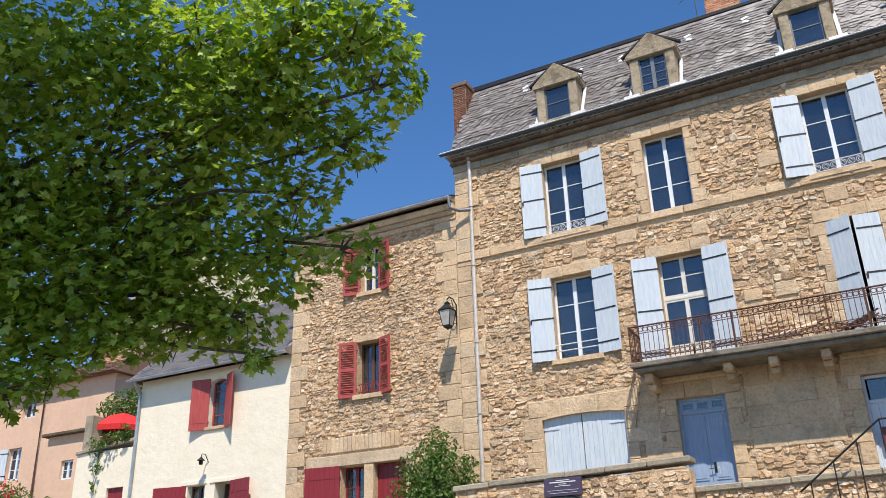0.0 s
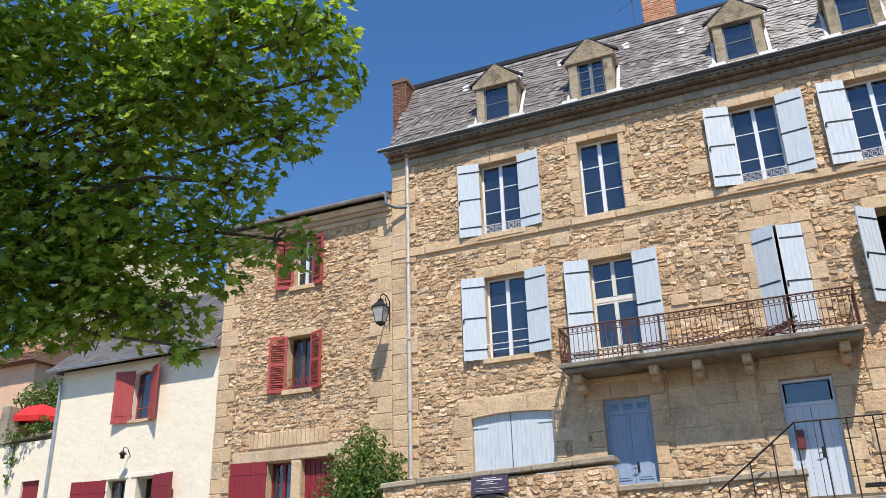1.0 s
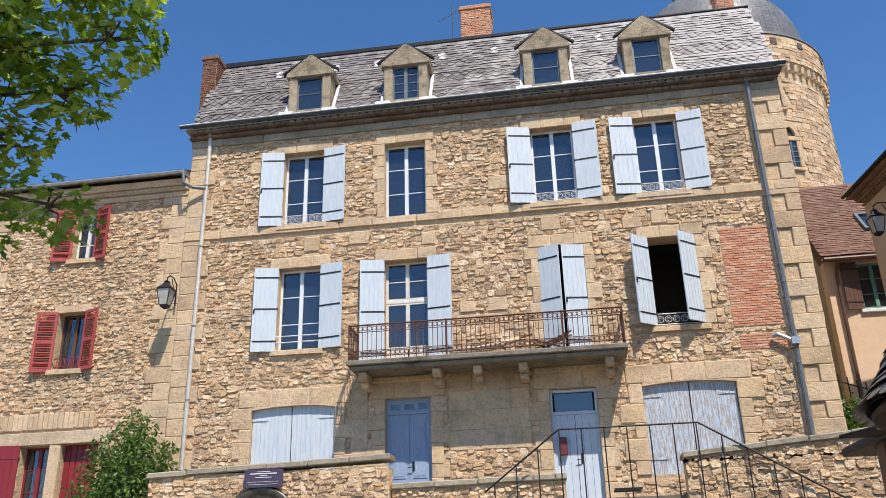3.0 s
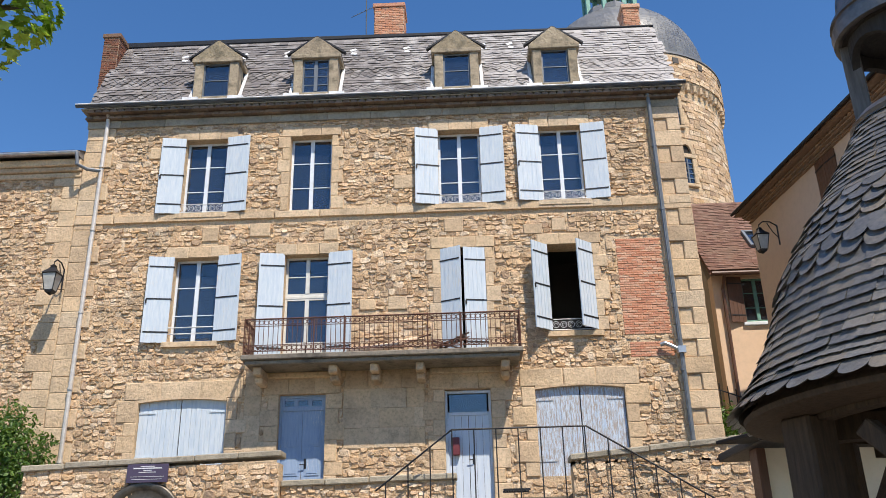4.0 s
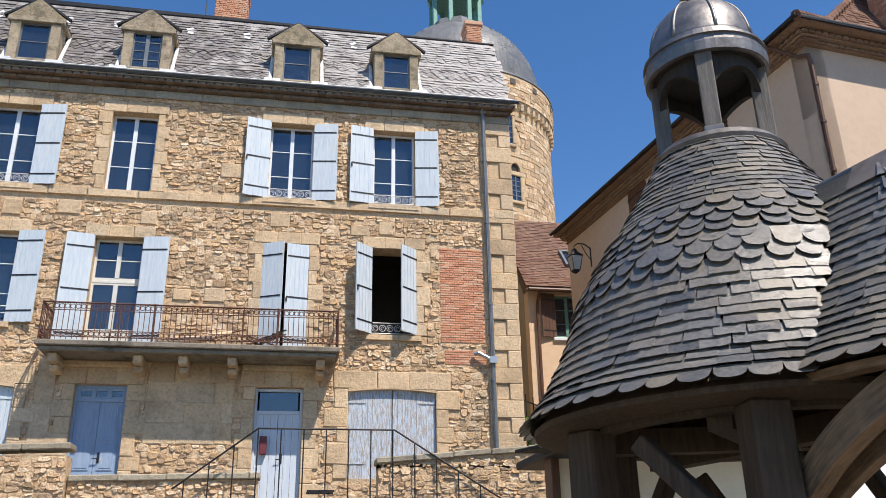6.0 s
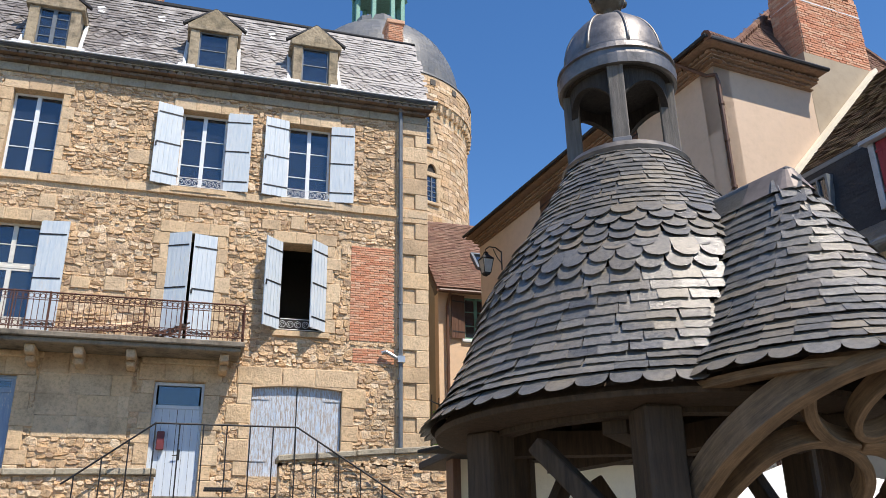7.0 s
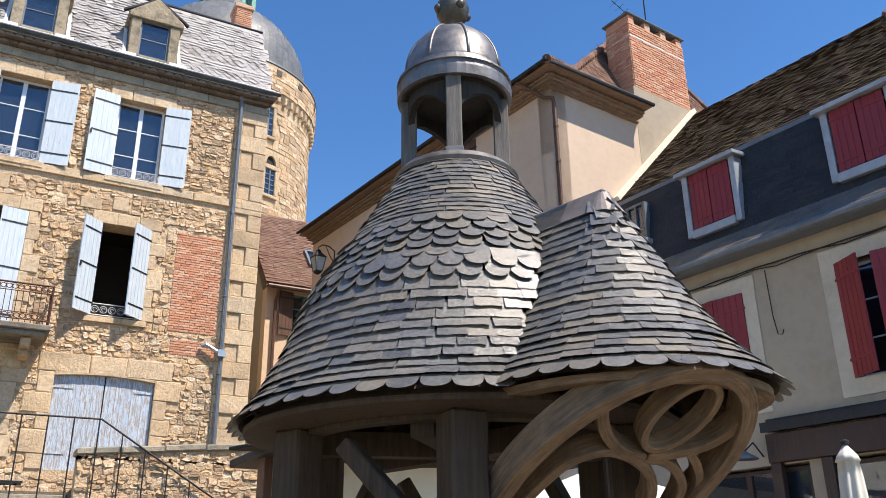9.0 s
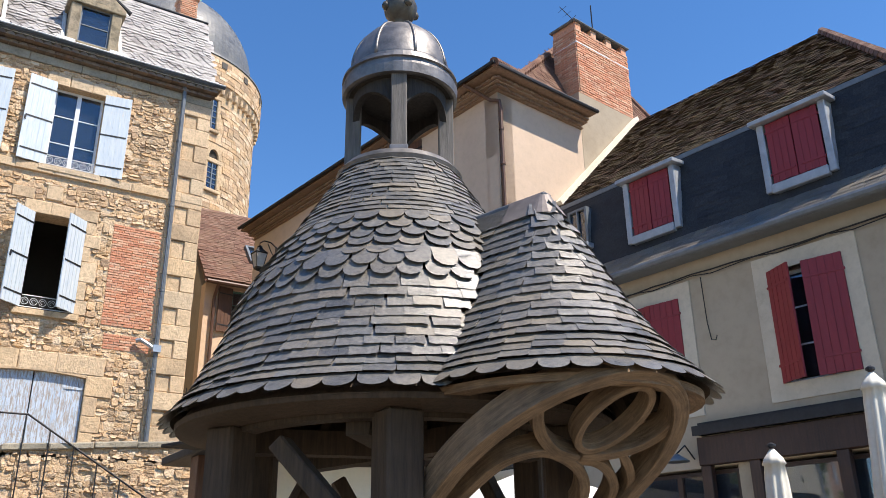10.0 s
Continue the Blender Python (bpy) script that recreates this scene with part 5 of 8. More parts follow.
def wall_lantern(name, place, scale, turn=0.0, label="black wrought iron street lantern on a wall bracket"):
    """A four-sided tapering lantern hanging from a scrolled bracket; the wall is at +y."""
    t = thing(name, label, "street lamp", at=place)
    m = Matrix.Translation(place) @ Matrix.Rotation(turn, 4, "Z") @ Matrix.Scale(scale, 4)
    def put(nm, bm, mat, parent, lab=""):
        bmesh.ops.transform(bm, matrix=m, verts=bm.verts)
        return part(nm, bm, mat, parent, lab)
    bm = bmesh.new()
    tube(bm, [(0, 0.62, 0.75), (0, 0.62, 0.05)], 0.025, 6)
    tube(bm, [(0, 0.62, 0.72), (0, 0.4, 0.86), (0, 0.15, 0.86), (0, 0.0, 0.74), (0, 0, 0.66)], 0.022, 6)
    tube(bm, [(0, 0.62, 0.3), (0, 0.45, 0.5), (0, 0.3, 0.8)], 0.016, 6)
    put("bracket", bm, "iron", t)
    bm = bmesh.new()
    k = 2 ** 0.5
    lathe(bm, [(0.08 * k, 0.60), (0.03, 0.66), (0.09 * k, 0.52), (0.21 * k, 0.38), (0.225 * k, 0.36), (0.20 * k, 0.34)], 4, a0=math.pi / 4, a1=math.pi / 4 + 2 * math.pi)
    lathe(bm, [(0.11 * k, -0.16), (0.12 * k, -0.13), (0.10 * k, -0.2), (0.03, -0.26)], 4, a0=math.pi / 4, a1=math.pi / 4 + 2 * math.pi)
    for sx in (-1, 1):
        for sy in (-1, 1):
            tube(bm, [(sx * 0.2, sy * 0.2, 0.35), (sx * 0.12, sy * 0.12, -0.14)], 0.014, 5)
    head = put("lantern", bm, "iron", t)
    bm = bmesh.new()
    lathe(bm, [(0.115 * k, -0.13), (0.19 * k, 0.34)], 4, a0=math.pi / 4, a1=math.pi / 4 + 2 * math.pi)
    put("lamp_glass", bm, "lampglass", head, "frosted white lamp glass")


wall_lantern("street_lamp", (-10.15, 19.35, 8.75), 0.85)

# ---- white house ----
def white_house():
    h = thing("house", "low white limewashed house with red shutters", "house", at=(-19, 23, 3))
    L, R, Z0, Z1, y = -22.2, -15.88, 0.1, 8.95, 20.1
    holes = [(-19.12, -18.45, 7.08, 8.6), (-19.75, -19.05, 3.0, 5.34), (-18.65, -18.0, 3.0, 5.36)]
    wall = part("wall", wall_mesh(L, R, Z0, Z1, holes, y, y + 0.45), "white", h, "white limewashed wall")
    bm = bmesh.new()
    box(bm, L, L + 0.4, y + 0.45, 27, Z0, 8.9)
    box(bm, L, R, 27, 27.4, Z0, 8.9)
    box(bm, L + 0.4, R, 22.4, 22.6, Z0, 8.9)
    part("side_wall", bm, "white", h)
    bm = bmesh.new()
    vs = [bm.verts.new(p) for p in ((L - 0.2, 19.75, 8.9), (R + 0.0, 19.75, 8.9), (R, 23.5, 12.2), (L - 0.2, 23.5, 12.2), (L - 0.2, 19.75, 9.0), (R, 19.75, 9.0), (R, 23.5, 12.32), (L - 0.2, 23.5, 12.32), (L - 0.2, 27.5, 8.9), (R, 27.5, 8.9))]
    for f in ((0, 1, 5, 4), (4, 5, 6, 7), (0, 3, 2, 1), (7, 6, 9, 8), (0, 4, 7, 8), (1, 9, 6, 5)):
        bm.faces.new([vs[i] for i in f])
    roof = part("roof", bm, "oldslate", h, "grey slate roof")
    up = Vector((0, 3.75, 3.32)).normalized()
    lay(slope_items((L - 0.2, 19.72, 9.0), (1, 0, 0), up, (0, -up.z, up.y), R - L + 0.2, 4.9, 0.24, 0.15, 27), "slate", "slating", SLATES, "slate", roof, lambda p: p.z, 200)
    bm = bmesh.new()
    tube(bm, [(L - 0.3, 19.68, 8.93), (R, 19.68, 8.93)], 0.06, 8)
    part("gutter", bm, "zinc", h)
    bm = bmesh.new()
    tube(bm, [(L + 0.05, 19.68, 8.9), (L + 0.05, 20.0, 8.5), (L + 0.05, 20.02, 2.6)], 0.05, 8)
    part("rainwater_pipe", bm, "zinc", h, "grey zinc rainwater pipe")
    bm = bmesh.new()
    ring = []
    for i in range(9):
        x = -19.12 + 0.67 * i / 8
        zz = 8.6 - 0.1 * ((x + 18.785) / 0.335) ** 2
        ring.append([bm.verts.new((x, yy, zq)) for yy, zq in ((y - 0.003, zz), (y + 0.3, zz), (y + 0.3, 8.62), (y - 0.003, 8.62))])
    for p, q in zip(ring, ring[1:]):
        for j in range(4):
            bm.faces.new((p[j], q[j], q[(j + 1) % 4], p[(j + 1) % 4]))
    part("arch_head", bm, "white", h)
    window(h, -19.12, -18.45, 7.08, 8.6, y + 0.16, "faded_red", 3, leaf=1)
    part("window_sill", bbox(-19.3, -18.3, y - 0.06, y + 0.16, 6.98, 7.08, 0.015), "dressed", h)
    shutter(h, -19.12, 1, 7.0, 8.62, 0.66, 166, "faded_red", y - 0.02, straps=2, boards=4)
    shutter(h, -18.45, -1, 7.0, 8.66, 0.56, 150, "faded_red", y - 0.02, straps=2, boards=4)
    window(h, -19.75, -19.05, 3.0, 5.34, y + 0.2, "brownwood", 2)
    shutter(h, -19.8, 1, 3.1, 5.36, 1.2, 172, "red", y - 0.03, straps=2, boards=7)
    shutter(h, -18.0, -1, 3.1, 5.38, 0.95, 165, "red", y - 0.03, straps=2, boards=6)
    for a, b in ((-20.0, -18.95), (-18.85, -17.85)):
        part("lintel", bbox(a, b, y - 0.03, y + 0.1, 5.36, 5.5, 0.015), "white", h)
    l = thing("wall_lamp", "small black wall lamp above the doors", "wall lamp", at=(-18.98, 20.05, 6.1))
    bm = bmesh.new()
    tube(bm, [(-18.98, 20.1, 6.0), (-18.98, 19.95, 6.22), (-18.98, 19.8, 6.22), (-18.98, 19.78, 6.12)], 0.014, 6)
    part("bracket", bm, "iron", l)
    bm = bmesh.new()
    lathe(bm, [(0.02, 0.14), (0.12, 0.05), (0.125, 0.04), (0.07, 0.03), (0.06, -0.08), (0.0, -0.1)], 12, (-18.98, 19.78, 5.98))
    part("shade", bm, "iron", l, smooth=True)


white_house()


# ---- pink house, annex and garden terrace beyond the white house ----
def pink_houses():
    h = thing("house", "pale pink plastered house with a clay tile roof", "house", at=(-30, 24, 3))
    y = 23.0
    holes = [(-32.87, -32.07, 6.9, 8.2), (-32.4, -31.6, 9.4, 10.6)]
    part("wall", wall_mesh(-36, -27.0, 0.1, 10.6, holes, y, y + 0.45), "pink", h, "pale pink plastered wall")
    bm = bmesh.new()
    box(bm, -36, -27.0, 28, 28.4, 0.1, 10.6)
    box(bm, -27.4, -27.0, y + 0.45, 28, 0.1, 10.6)
    part("side_wall", bm, "pink", h)
    bm = bmesh.new()
    vs = [bm.verts.new(p) for p in ((-36, 22.6, 10.6), (-26.7, 22.6, 10.6), (-26.7, 26, 12.4), (-36, 26, 12.4), (-36, 28.8, 10.6), (-26.7, 28.8, 10.6))]
    for f in ((0, 1, 2, 3), (3, 2, 5, 4), (0, 4, 5, 1), (0, 3, 4), (1, 5, 2)):
        bm.faces.new([vs[i] for i in f])
    roof = part("roof", bm, "redtile", h, "old red clay tile roof")
    up = Vector((0, 3.4, 1.8)).normalized()
    lay(slope_items((-36, 22.58, 10.6), (1, 0, 0), up, (0, -up.z, up.y), 9.3, 3.9, 0.2, 0.14, 61), "roof_tile", "roof_tiling", SLATES, "redtile", roof, lambda p: -p.x, 150)
    window(h, -32.87, -32.07, 6.9, 8.2, y + 0.15, "whitepaint", 2)
    window(h, -32.4, -31.6, 9.4, 10.6, y + 0.15, "whitepaint", 1)
    shutter(h, -32.87, 1, 6.9, 8.2, 0.4, 170, "blue", y - 0.03, straps=2, boards=4)
    bm = bmesh.new()
    tube(bm, [(-31.0, 22.9, 11.0), (-30.9, 22.9, 6.0), (-31.2, 22.9, 3.0)], 0.05, 6)
    part("rainwater_pipe", bm, "brownwood", h)
    bm = bmesh.new()
    box(bm, -30.2, -29.0, 24.9, 25.7, 10.8, 12.3)
    c = part("chimney", bm, "brickjoint", h, "red brick chimney stack")
    lay(brick_items(-30.2, -29.0, 10.8, 12.2, 24.9, 63, 0.24, 0.08), "brick", "brickwork", BLOCKS, "brick", c, lambda p: -p.z, 150)
    part("chimney_cap", bbox(-30.28, -28.92, 24.82, 25.78, 12.2, 12.35, 0.02), "dressed", c)
    # lean-to annex
    a = thing("annex", "small pink lean-to annex with a white framed window", "annex", at=(-27.5, 22, 0.1))
    part("wall", wall_mesh(-28.6, -26.5, 0.1, 8.0, [(-27.7, -27.05, 6.36, 7.06)], 21.6, 22.0), "pink", a)
    bm = bmesh.new()
    box(bm, -28.6, -28.2, 22.0, 23.0, 0.1, 8.0)
    box(bm, -26.9, -26.5, 22.0, 23.0, 0.1, 8.0)
    part("side_wall", bm, "pink", a)
    part("roof", bbox(-28.8, -26.4, 21.4, 23.0, 8.0, 8.12, 0.02), "tile", a)
    window(a, -27.7, -27.05, 6.36, 7.06, 21.7, "whitepaint", 1)
    # garden wall with planted terrace
    g = thing("garden_wall", "pale rendered garden terrace wall with moss stains", "wall", at=(-25, 21.2, 0.1), kind="structure")
    part("wall", wall_mesh(-26.1, -22.25, 0.1, 7.05, [(-24.4, -23.6, 3.2, 5.75)], 21.0, 21.4), "white", g)
    part("post", bbox(-25.87, -25.5, 20.95, 21.45, 7.1, 8.4, 0.03), "greystone", g)
    part("coping", coping(bmesh.new(), -26.15, 7.02, -22.25, 7.3, 21.0, 21.4, seed=9), "greystone", g)
    bm = bmesh.new()
    box(bm, -24.4, -23.6, 21.12, 21.16, 3.2, 5.75)
    door = part("door", bm, "red", g, "dark red plank door")
    for i in range(5):
        bm = bmesh.new()
        box(bm, -24.4 + 0.16 * i, -24.245 + 0.16 * i, 21.09, 21.118, 3.2, 5.75)
        part("board", bm, "red", door)
    bm = bmesh.new()
    box(bm, -26.1, -22.25, 21.4, 27, 0.1, 6.9)
    part("terrace_fill", bm, "greystone", g)
    u = thing("parasol", "red canvas parasol on the garden terrace", "parasol", at=(-25.5, 22.3, 6.9))
    bm = bmesh.new()
    lathe(bm, [(1.1, 1.0), (1.12, 1.2), (0.6, 1.6), (0.0, 1.8)], 8, (-25.5, 22.3, 6.9), close=False)
    part("canopy", bm, "redcloth", u)
    bm = bmesh.new()
    tube(bm, [(-25.5, 22.3, 6.9), (-25.5, 22.3, 8.68)], 0.025, 6)
    part("pole", bm, "brownwood", u)
    # old grey gable higher up the hill
    k = thing("house", "old grey stone gable house higher up the hill", "house", at=(-38, 36, 3))
    bm = bmesh.new()
    vs = [bm.verts.new(p) for p in ((-44, 36, 0.1), (-34, 36, 0.1), (-34, 36, 18), (-39, 36, 24), (-44, 36, 18), (-44, 46, 0.1), (-34, 46, 0.1), (-34, 46, 18), (-39, 46, 24), (-44, 46, 18))]
    for f in ((0, 1, 2, 3, 4), (9, 8, 7, 6, 5), (0, 5, 6, 1), (1, 6, 7, 2), (2, 7, 8, 3), (3, 8, 9, 4), (4, 9, 5, 0)):
        bm.faces.new([vs[i] for i in f])
    w = part("wall", bm, "greystone", k)
    lay(rubble_items(-43.9, -34.1, 8, 18, [], 36, 65, (0.2, 0.35), (0.3, 0.8)), "stone", "stonework", STONES, "greystone", w, lambda p: 1e7)


pink_houses()


# ---- round castle tower ----
def tower():
    cx, cy = 7.9, 37.1
    t = thing("castle_tower", "round ochre stone castle tower with slate dome and green lantern", "tower", at=(cx, cy, 0))
    bm = bmesh.new()
    lathe(bm, [(4.62, 0.1), (4.48, 21.5), (4.52, 21.9), (4.72, 22.3), (4.76, 23.62), (4.6, 23.64)], 64, (cx, cy, 0))
    wall = part("wall", bm, "mortar", t, "ochre ashlar tower wall", smooth=False)
    rnd = random.Random(71)
    items = []
    z = 12.0
    while z < 23.5:
        hh = rnd.uniform(0.13, 0.27)
        r = 4.62 - 0.14 * z / 21.5 if z < 21.6 else 4.73
        if 21.5 < z < 22.25:
            z += hh
            continue
        a = -1.75 + rnd.uniform(0, 0.05)
        while a < 1.75:
            da = rnd.uniform(0.2, 0.5) / r
            q = a + da / 2
            p = (cx + r * math.sin(q), cy - r * math.cos(q), z + hh / 2)
            hole = any(abs(q - w[0]) < w[1] + 0.06 and w[2] < z + hh and w[3] > z for w in ((0.36, 0.09, 17.1, 19.3), (0.30, 0.07, 19.9, 21.7)))
            if not hole:
                m = frame_matrix(p, (math.cos(q), math.sin(q), 0), (-math.sin(q), math.cos(q), 0), (0, 0, 1), da * r * 0.98, rnd.uniform(0.015, 0.05), hh * 0.95)
                items.append((rnd.randrange(6), m))
            a += da
        z += hh
    lay(items, "ashlar", "ashlar_facing", BLOCKS, "rubble", wall, lambda p: p.y + abs(p.z - 20) * 0.2, 300)
    for i in range(40):
        q = -1.7 + 3.4 * i / 39
        bm = bbox(-0.08, 0.08, -0.27, 0.0, -0.04, 0.37, 0.05)
        bmesh.ops.transform(bm, matrix=Matrix.Translation((cx + 4.46 * math.sin(q), cy - 4.46 * math.cos(q), 21.92)) @ Matrix.Rotation(q, 4, "Z"), verts=bm.verts)
        part("corbel", bm, "dressed", t)
    # solid dark plates stand in for the shade of small openings
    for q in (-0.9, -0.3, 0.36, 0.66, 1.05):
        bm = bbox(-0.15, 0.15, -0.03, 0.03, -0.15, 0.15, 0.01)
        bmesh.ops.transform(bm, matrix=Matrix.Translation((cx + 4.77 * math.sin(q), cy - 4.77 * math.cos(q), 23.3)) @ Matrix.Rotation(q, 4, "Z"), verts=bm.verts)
        part("loophole", bm, "dark", t, "dark plate painted as a shaded square opening")
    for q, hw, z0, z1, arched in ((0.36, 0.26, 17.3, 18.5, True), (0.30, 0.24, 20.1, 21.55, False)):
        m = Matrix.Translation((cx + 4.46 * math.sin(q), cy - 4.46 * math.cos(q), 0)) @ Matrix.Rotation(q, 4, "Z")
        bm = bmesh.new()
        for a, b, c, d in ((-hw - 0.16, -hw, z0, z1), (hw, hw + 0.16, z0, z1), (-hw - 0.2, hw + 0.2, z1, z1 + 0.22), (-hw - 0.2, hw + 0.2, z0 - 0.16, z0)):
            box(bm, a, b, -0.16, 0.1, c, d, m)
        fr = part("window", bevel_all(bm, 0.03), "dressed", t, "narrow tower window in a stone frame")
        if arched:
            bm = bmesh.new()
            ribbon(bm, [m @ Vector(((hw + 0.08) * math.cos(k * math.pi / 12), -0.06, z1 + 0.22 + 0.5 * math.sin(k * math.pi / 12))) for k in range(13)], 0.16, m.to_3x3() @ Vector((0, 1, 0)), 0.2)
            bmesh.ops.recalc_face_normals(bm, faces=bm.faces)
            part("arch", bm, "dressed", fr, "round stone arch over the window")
            # dark sheet paints the shade beneath the arch
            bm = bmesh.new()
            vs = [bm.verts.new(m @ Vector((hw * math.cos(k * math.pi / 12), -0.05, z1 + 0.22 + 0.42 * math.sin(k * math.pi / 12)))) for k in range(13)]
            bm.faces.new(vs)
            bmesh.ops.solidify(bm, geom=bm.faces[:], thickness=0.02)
            part("tympanum", bm, "dark", fr, "dark sheet painted as shade under the arch")
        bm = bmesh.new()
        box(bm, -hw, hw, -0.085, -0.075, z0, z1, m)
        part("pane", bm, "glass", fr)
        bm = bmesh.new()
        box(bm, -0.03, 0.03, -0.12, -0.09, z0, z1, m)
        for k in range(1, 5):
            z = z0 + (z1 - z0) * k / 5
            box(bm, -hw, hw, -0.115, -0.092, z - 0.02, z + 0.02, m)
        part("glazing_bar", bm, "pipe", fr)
        # dark block behind the pane paints an unlit interior
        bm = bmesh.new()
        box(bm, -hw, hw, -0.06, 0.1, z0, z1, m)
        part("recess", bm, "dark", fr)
    bm = bmesh.new()
    prof = [(4.8, 23.64), (4.78, 23.75), (4.2, 23.76)] + [(4.15 * math.cos(q), 24.5 + 4.2 * math.sin(q)) for q in (math.radians(86 * k / 16) for k in range(17))]
    lathe(bm, prof, 64, (cx, cy, 0))
    dome = part("dome", bm, "domeslate", t, "smooth grey slate dome", smooth=False)
    items = []
    for k in range(26):
        q = math.radians(-3 + 71 * k / 25)
        r, z = 4.15 * math.cos(q), 24.5 + 4.2 * math.sin(q)
        n = int(3.4 * r / 0.42)
        for i in range(n):
            a = -1.7 + 3.4 * (i + 0.5 * (k % 2)) / n
            out = Vector((math.sin(a) * math.cos(q), -math.cos(a) * math.cos(q), math.sin(q)))
            across = Vector((math.cos(a), math.sin(a), 0))
            items.append(((i + k) % 8, frame_matrix((cx + r * math.sin(a), cy - r * math.cos(a), z), across, out.cross(across), out, 3.4 * r / n * 0.97, 0.36, 0.012)))
    lay(items, "slate", "slating", SLATES, "domeslate", dome, lambda p: p.y - p.z, 250)
    for nm, r, z0, z1, mat in (("lantern_base", 1.6, 27.9, 29.0, "domeslate"), ("lantern_roof", 1.5, 31.0, 31.4, "copper")):
        bm = bmesh.new()
        lathe(bm, [(r, z0), (r + 0.12, z0 + 0.1), (r, (z0 + z1) / 2), (r - 0.1, z1)], 8, (cx, cy, 0))
        part(nm, bm, mat, t, "green copper" if mat == "copper" else "slated lantern base")
    for i in range(8):
        a = 2 * math.pi * (i + 0.5) / 8
        bm = bbox(cx + 1.3 * math.sin(a) - 0.12, cx + 1.3 * math.sin(a) + 0.12, cy - 1.3 * math.cos(a) - 0.12, cy - 1.3 * math.cos(a) + 0.12, 28.3, 31.1, 0.03)
        part("lantern_post", bm, "copper", t, "green copper")
    bm = bmesh.new()
    lathe(bm, [(1.5, 31.4), (1.2, 32.3), (0.5, 33.1), (0.1, 33.9)], 16, (cx, cy, 0))
    part("lantern_dome", bm, "darkslate", t)


tower()


# ---- peach house with a red tile roof between tower and square ----
def peach_house():
    h = thing("house", "peach plastered house with steep red tile roof", "house", at=(9, 27, 3))
    y, L, R = 24.0, 7.12, 12.5
    holes = [(7.95, 8.75, 8.62, 9.95)]
    part("wall", wall_mesh(L, R, 0.1, 10.05, holes, y, y + 0.4), "peach", h, "peach plastered wall")
    bm = bmesh.new()
    vs = [bm.verts.new(p) for p in ((L, 24.4, 0.1), (L, 29, 0.1), (L, 29, 10.05), (L, 26.7, 13.0), (L, 24.4, 10.05), (L + 0.3, 24.4, 0.1), (L + 0.3, 29, 0.1), (L + 0.3, 29, 10.05), (L + 0.3, 26.7, 13.0), (L + 0.3, 24.4, 10.05))]
    for f in ((4, 3, 2, 1, 0), (5, 6, 7, 8, 9), (0, 1, 6, 5), (1, 2, 7, 6), (2, 3, 8, 7), (3, 4, 9, 8), (4, 0, 5, 9)):
        bm.faces.new([vs[i] for i in f])
    # grey in place of peach paints shade on this west side
    part("gable_wall", bm, "greyplaster", h, "plastered gable wall greyed as its shaded side")
    bm = bmesh.new()
    vs = [bm.verts.new(p) for p in ((L - 0.15, 23.6, 9.95), (R, 23.6, 9.95), (R, 26.7, 13.45), (L - 0.15, 26.7, 13.45), (R, 29.5, 9.95), (L - 0.15, 29.5, 9.95), (L - 0.15, 23.6, 10.07), (R, 23.6, 10.07), (R, 26.7, 13.6), (L - 0.15, 26.7, 13.6))]
    for f in ((0, 1, 7, 6), (6, 7, 8, 9), (9, 8, 4, 5), (0, 3, 2, 1), (3, 5, 4, 2), (0, 6, 9, 3), (1, 2, 8, 7)):
        bm.faces.new([vs[i] for i in f])
    roof = part("roof", bm, "redtile", h, "red and brown flat clay tile roof")
    up = Vector((0, 3.1, 3.5)).normalized()
    sky = lambda c, v: 1.55 < c < 2.5 and 1.25 < v < 2.35
    lay(slope_items((L - 0.15, 23.58, 10.07), (1, 0, 0), up, (0, -up.z, up.y), 5.5, 4.7, 0.17, 0.115, 73, None, 0.02, sky), "roof_tile", "roof_tiling", SLATES, "redtile", roof, lambda p: p.x + p.z * 0.3, 300)
    m = frame_matrix((L + 1.87, 23.58 + up.y * 1.8, 10.1 + up.z * 1.8), (1, 0, 0), up, (0, -up.z, up.y), 1, 1, 1)
    bm = bmesh.new()
    for a, b, c, d in ((-0.42, -0.34, -0.5, 0.5), (0.34, 0.42, -0.5, 0.5), (-0.34, 0.34, 0.42, 0.5), (-0.34, 0.34, -0.5, -0.42)):
        box(bm, a, b, c, d, -0.05, 0.1, m)
    s = part("roof_window", bm, "pipe", h, "small grey framed skylight")
    bm = bmesh.new()
    box(bm, -0.34, 0.34, -0.42, 0.42, 0.03, 0.04, m)
    part("pane", bm, "glass", s)
    window(h, 7.95, 8.75, 8.62, 9.95, y + 0.1, "copper", 2)
    shutter(h, 7.95, 1, 8.6, 9.97, 0.46, 170, "brownwood", y - 0.03, straps=2, boards=4)
    shutter(h, 8.75, -1, 8.6, 9.97, 0.46, 170, "brownwood", y - 0.03, straps=2, boards=4)
    part("window_sill", bbox(7.85, 8.85, y - 0.08, y + 0.1, 8.5, 8.6, 0.015), "whitepaint", h)
    bm = bmesh.new()
    tube(bm, [(L - 0.1, 23.55, 9.97), (R, 23.55, 9.97)], 0.06, 8)
    part("gutter", bm, "brownwood", h)
    bm = bmesh.new()
    tube(bm, [(7.38, 23.55, 9.95), (7.38, 23.9, 9.6), (7.38, 23.92, 3.0)], 0.05, 8)
    part("rainwater_pipe", bm, "brownwood", h)
    # back building closing the passage, plants and a small gate
    f = thing("gate", "small black iron railing gate in the passage", "gate", at=(6.6, 22, 4))
    for i in range(8):
        bm = bmesh.new()
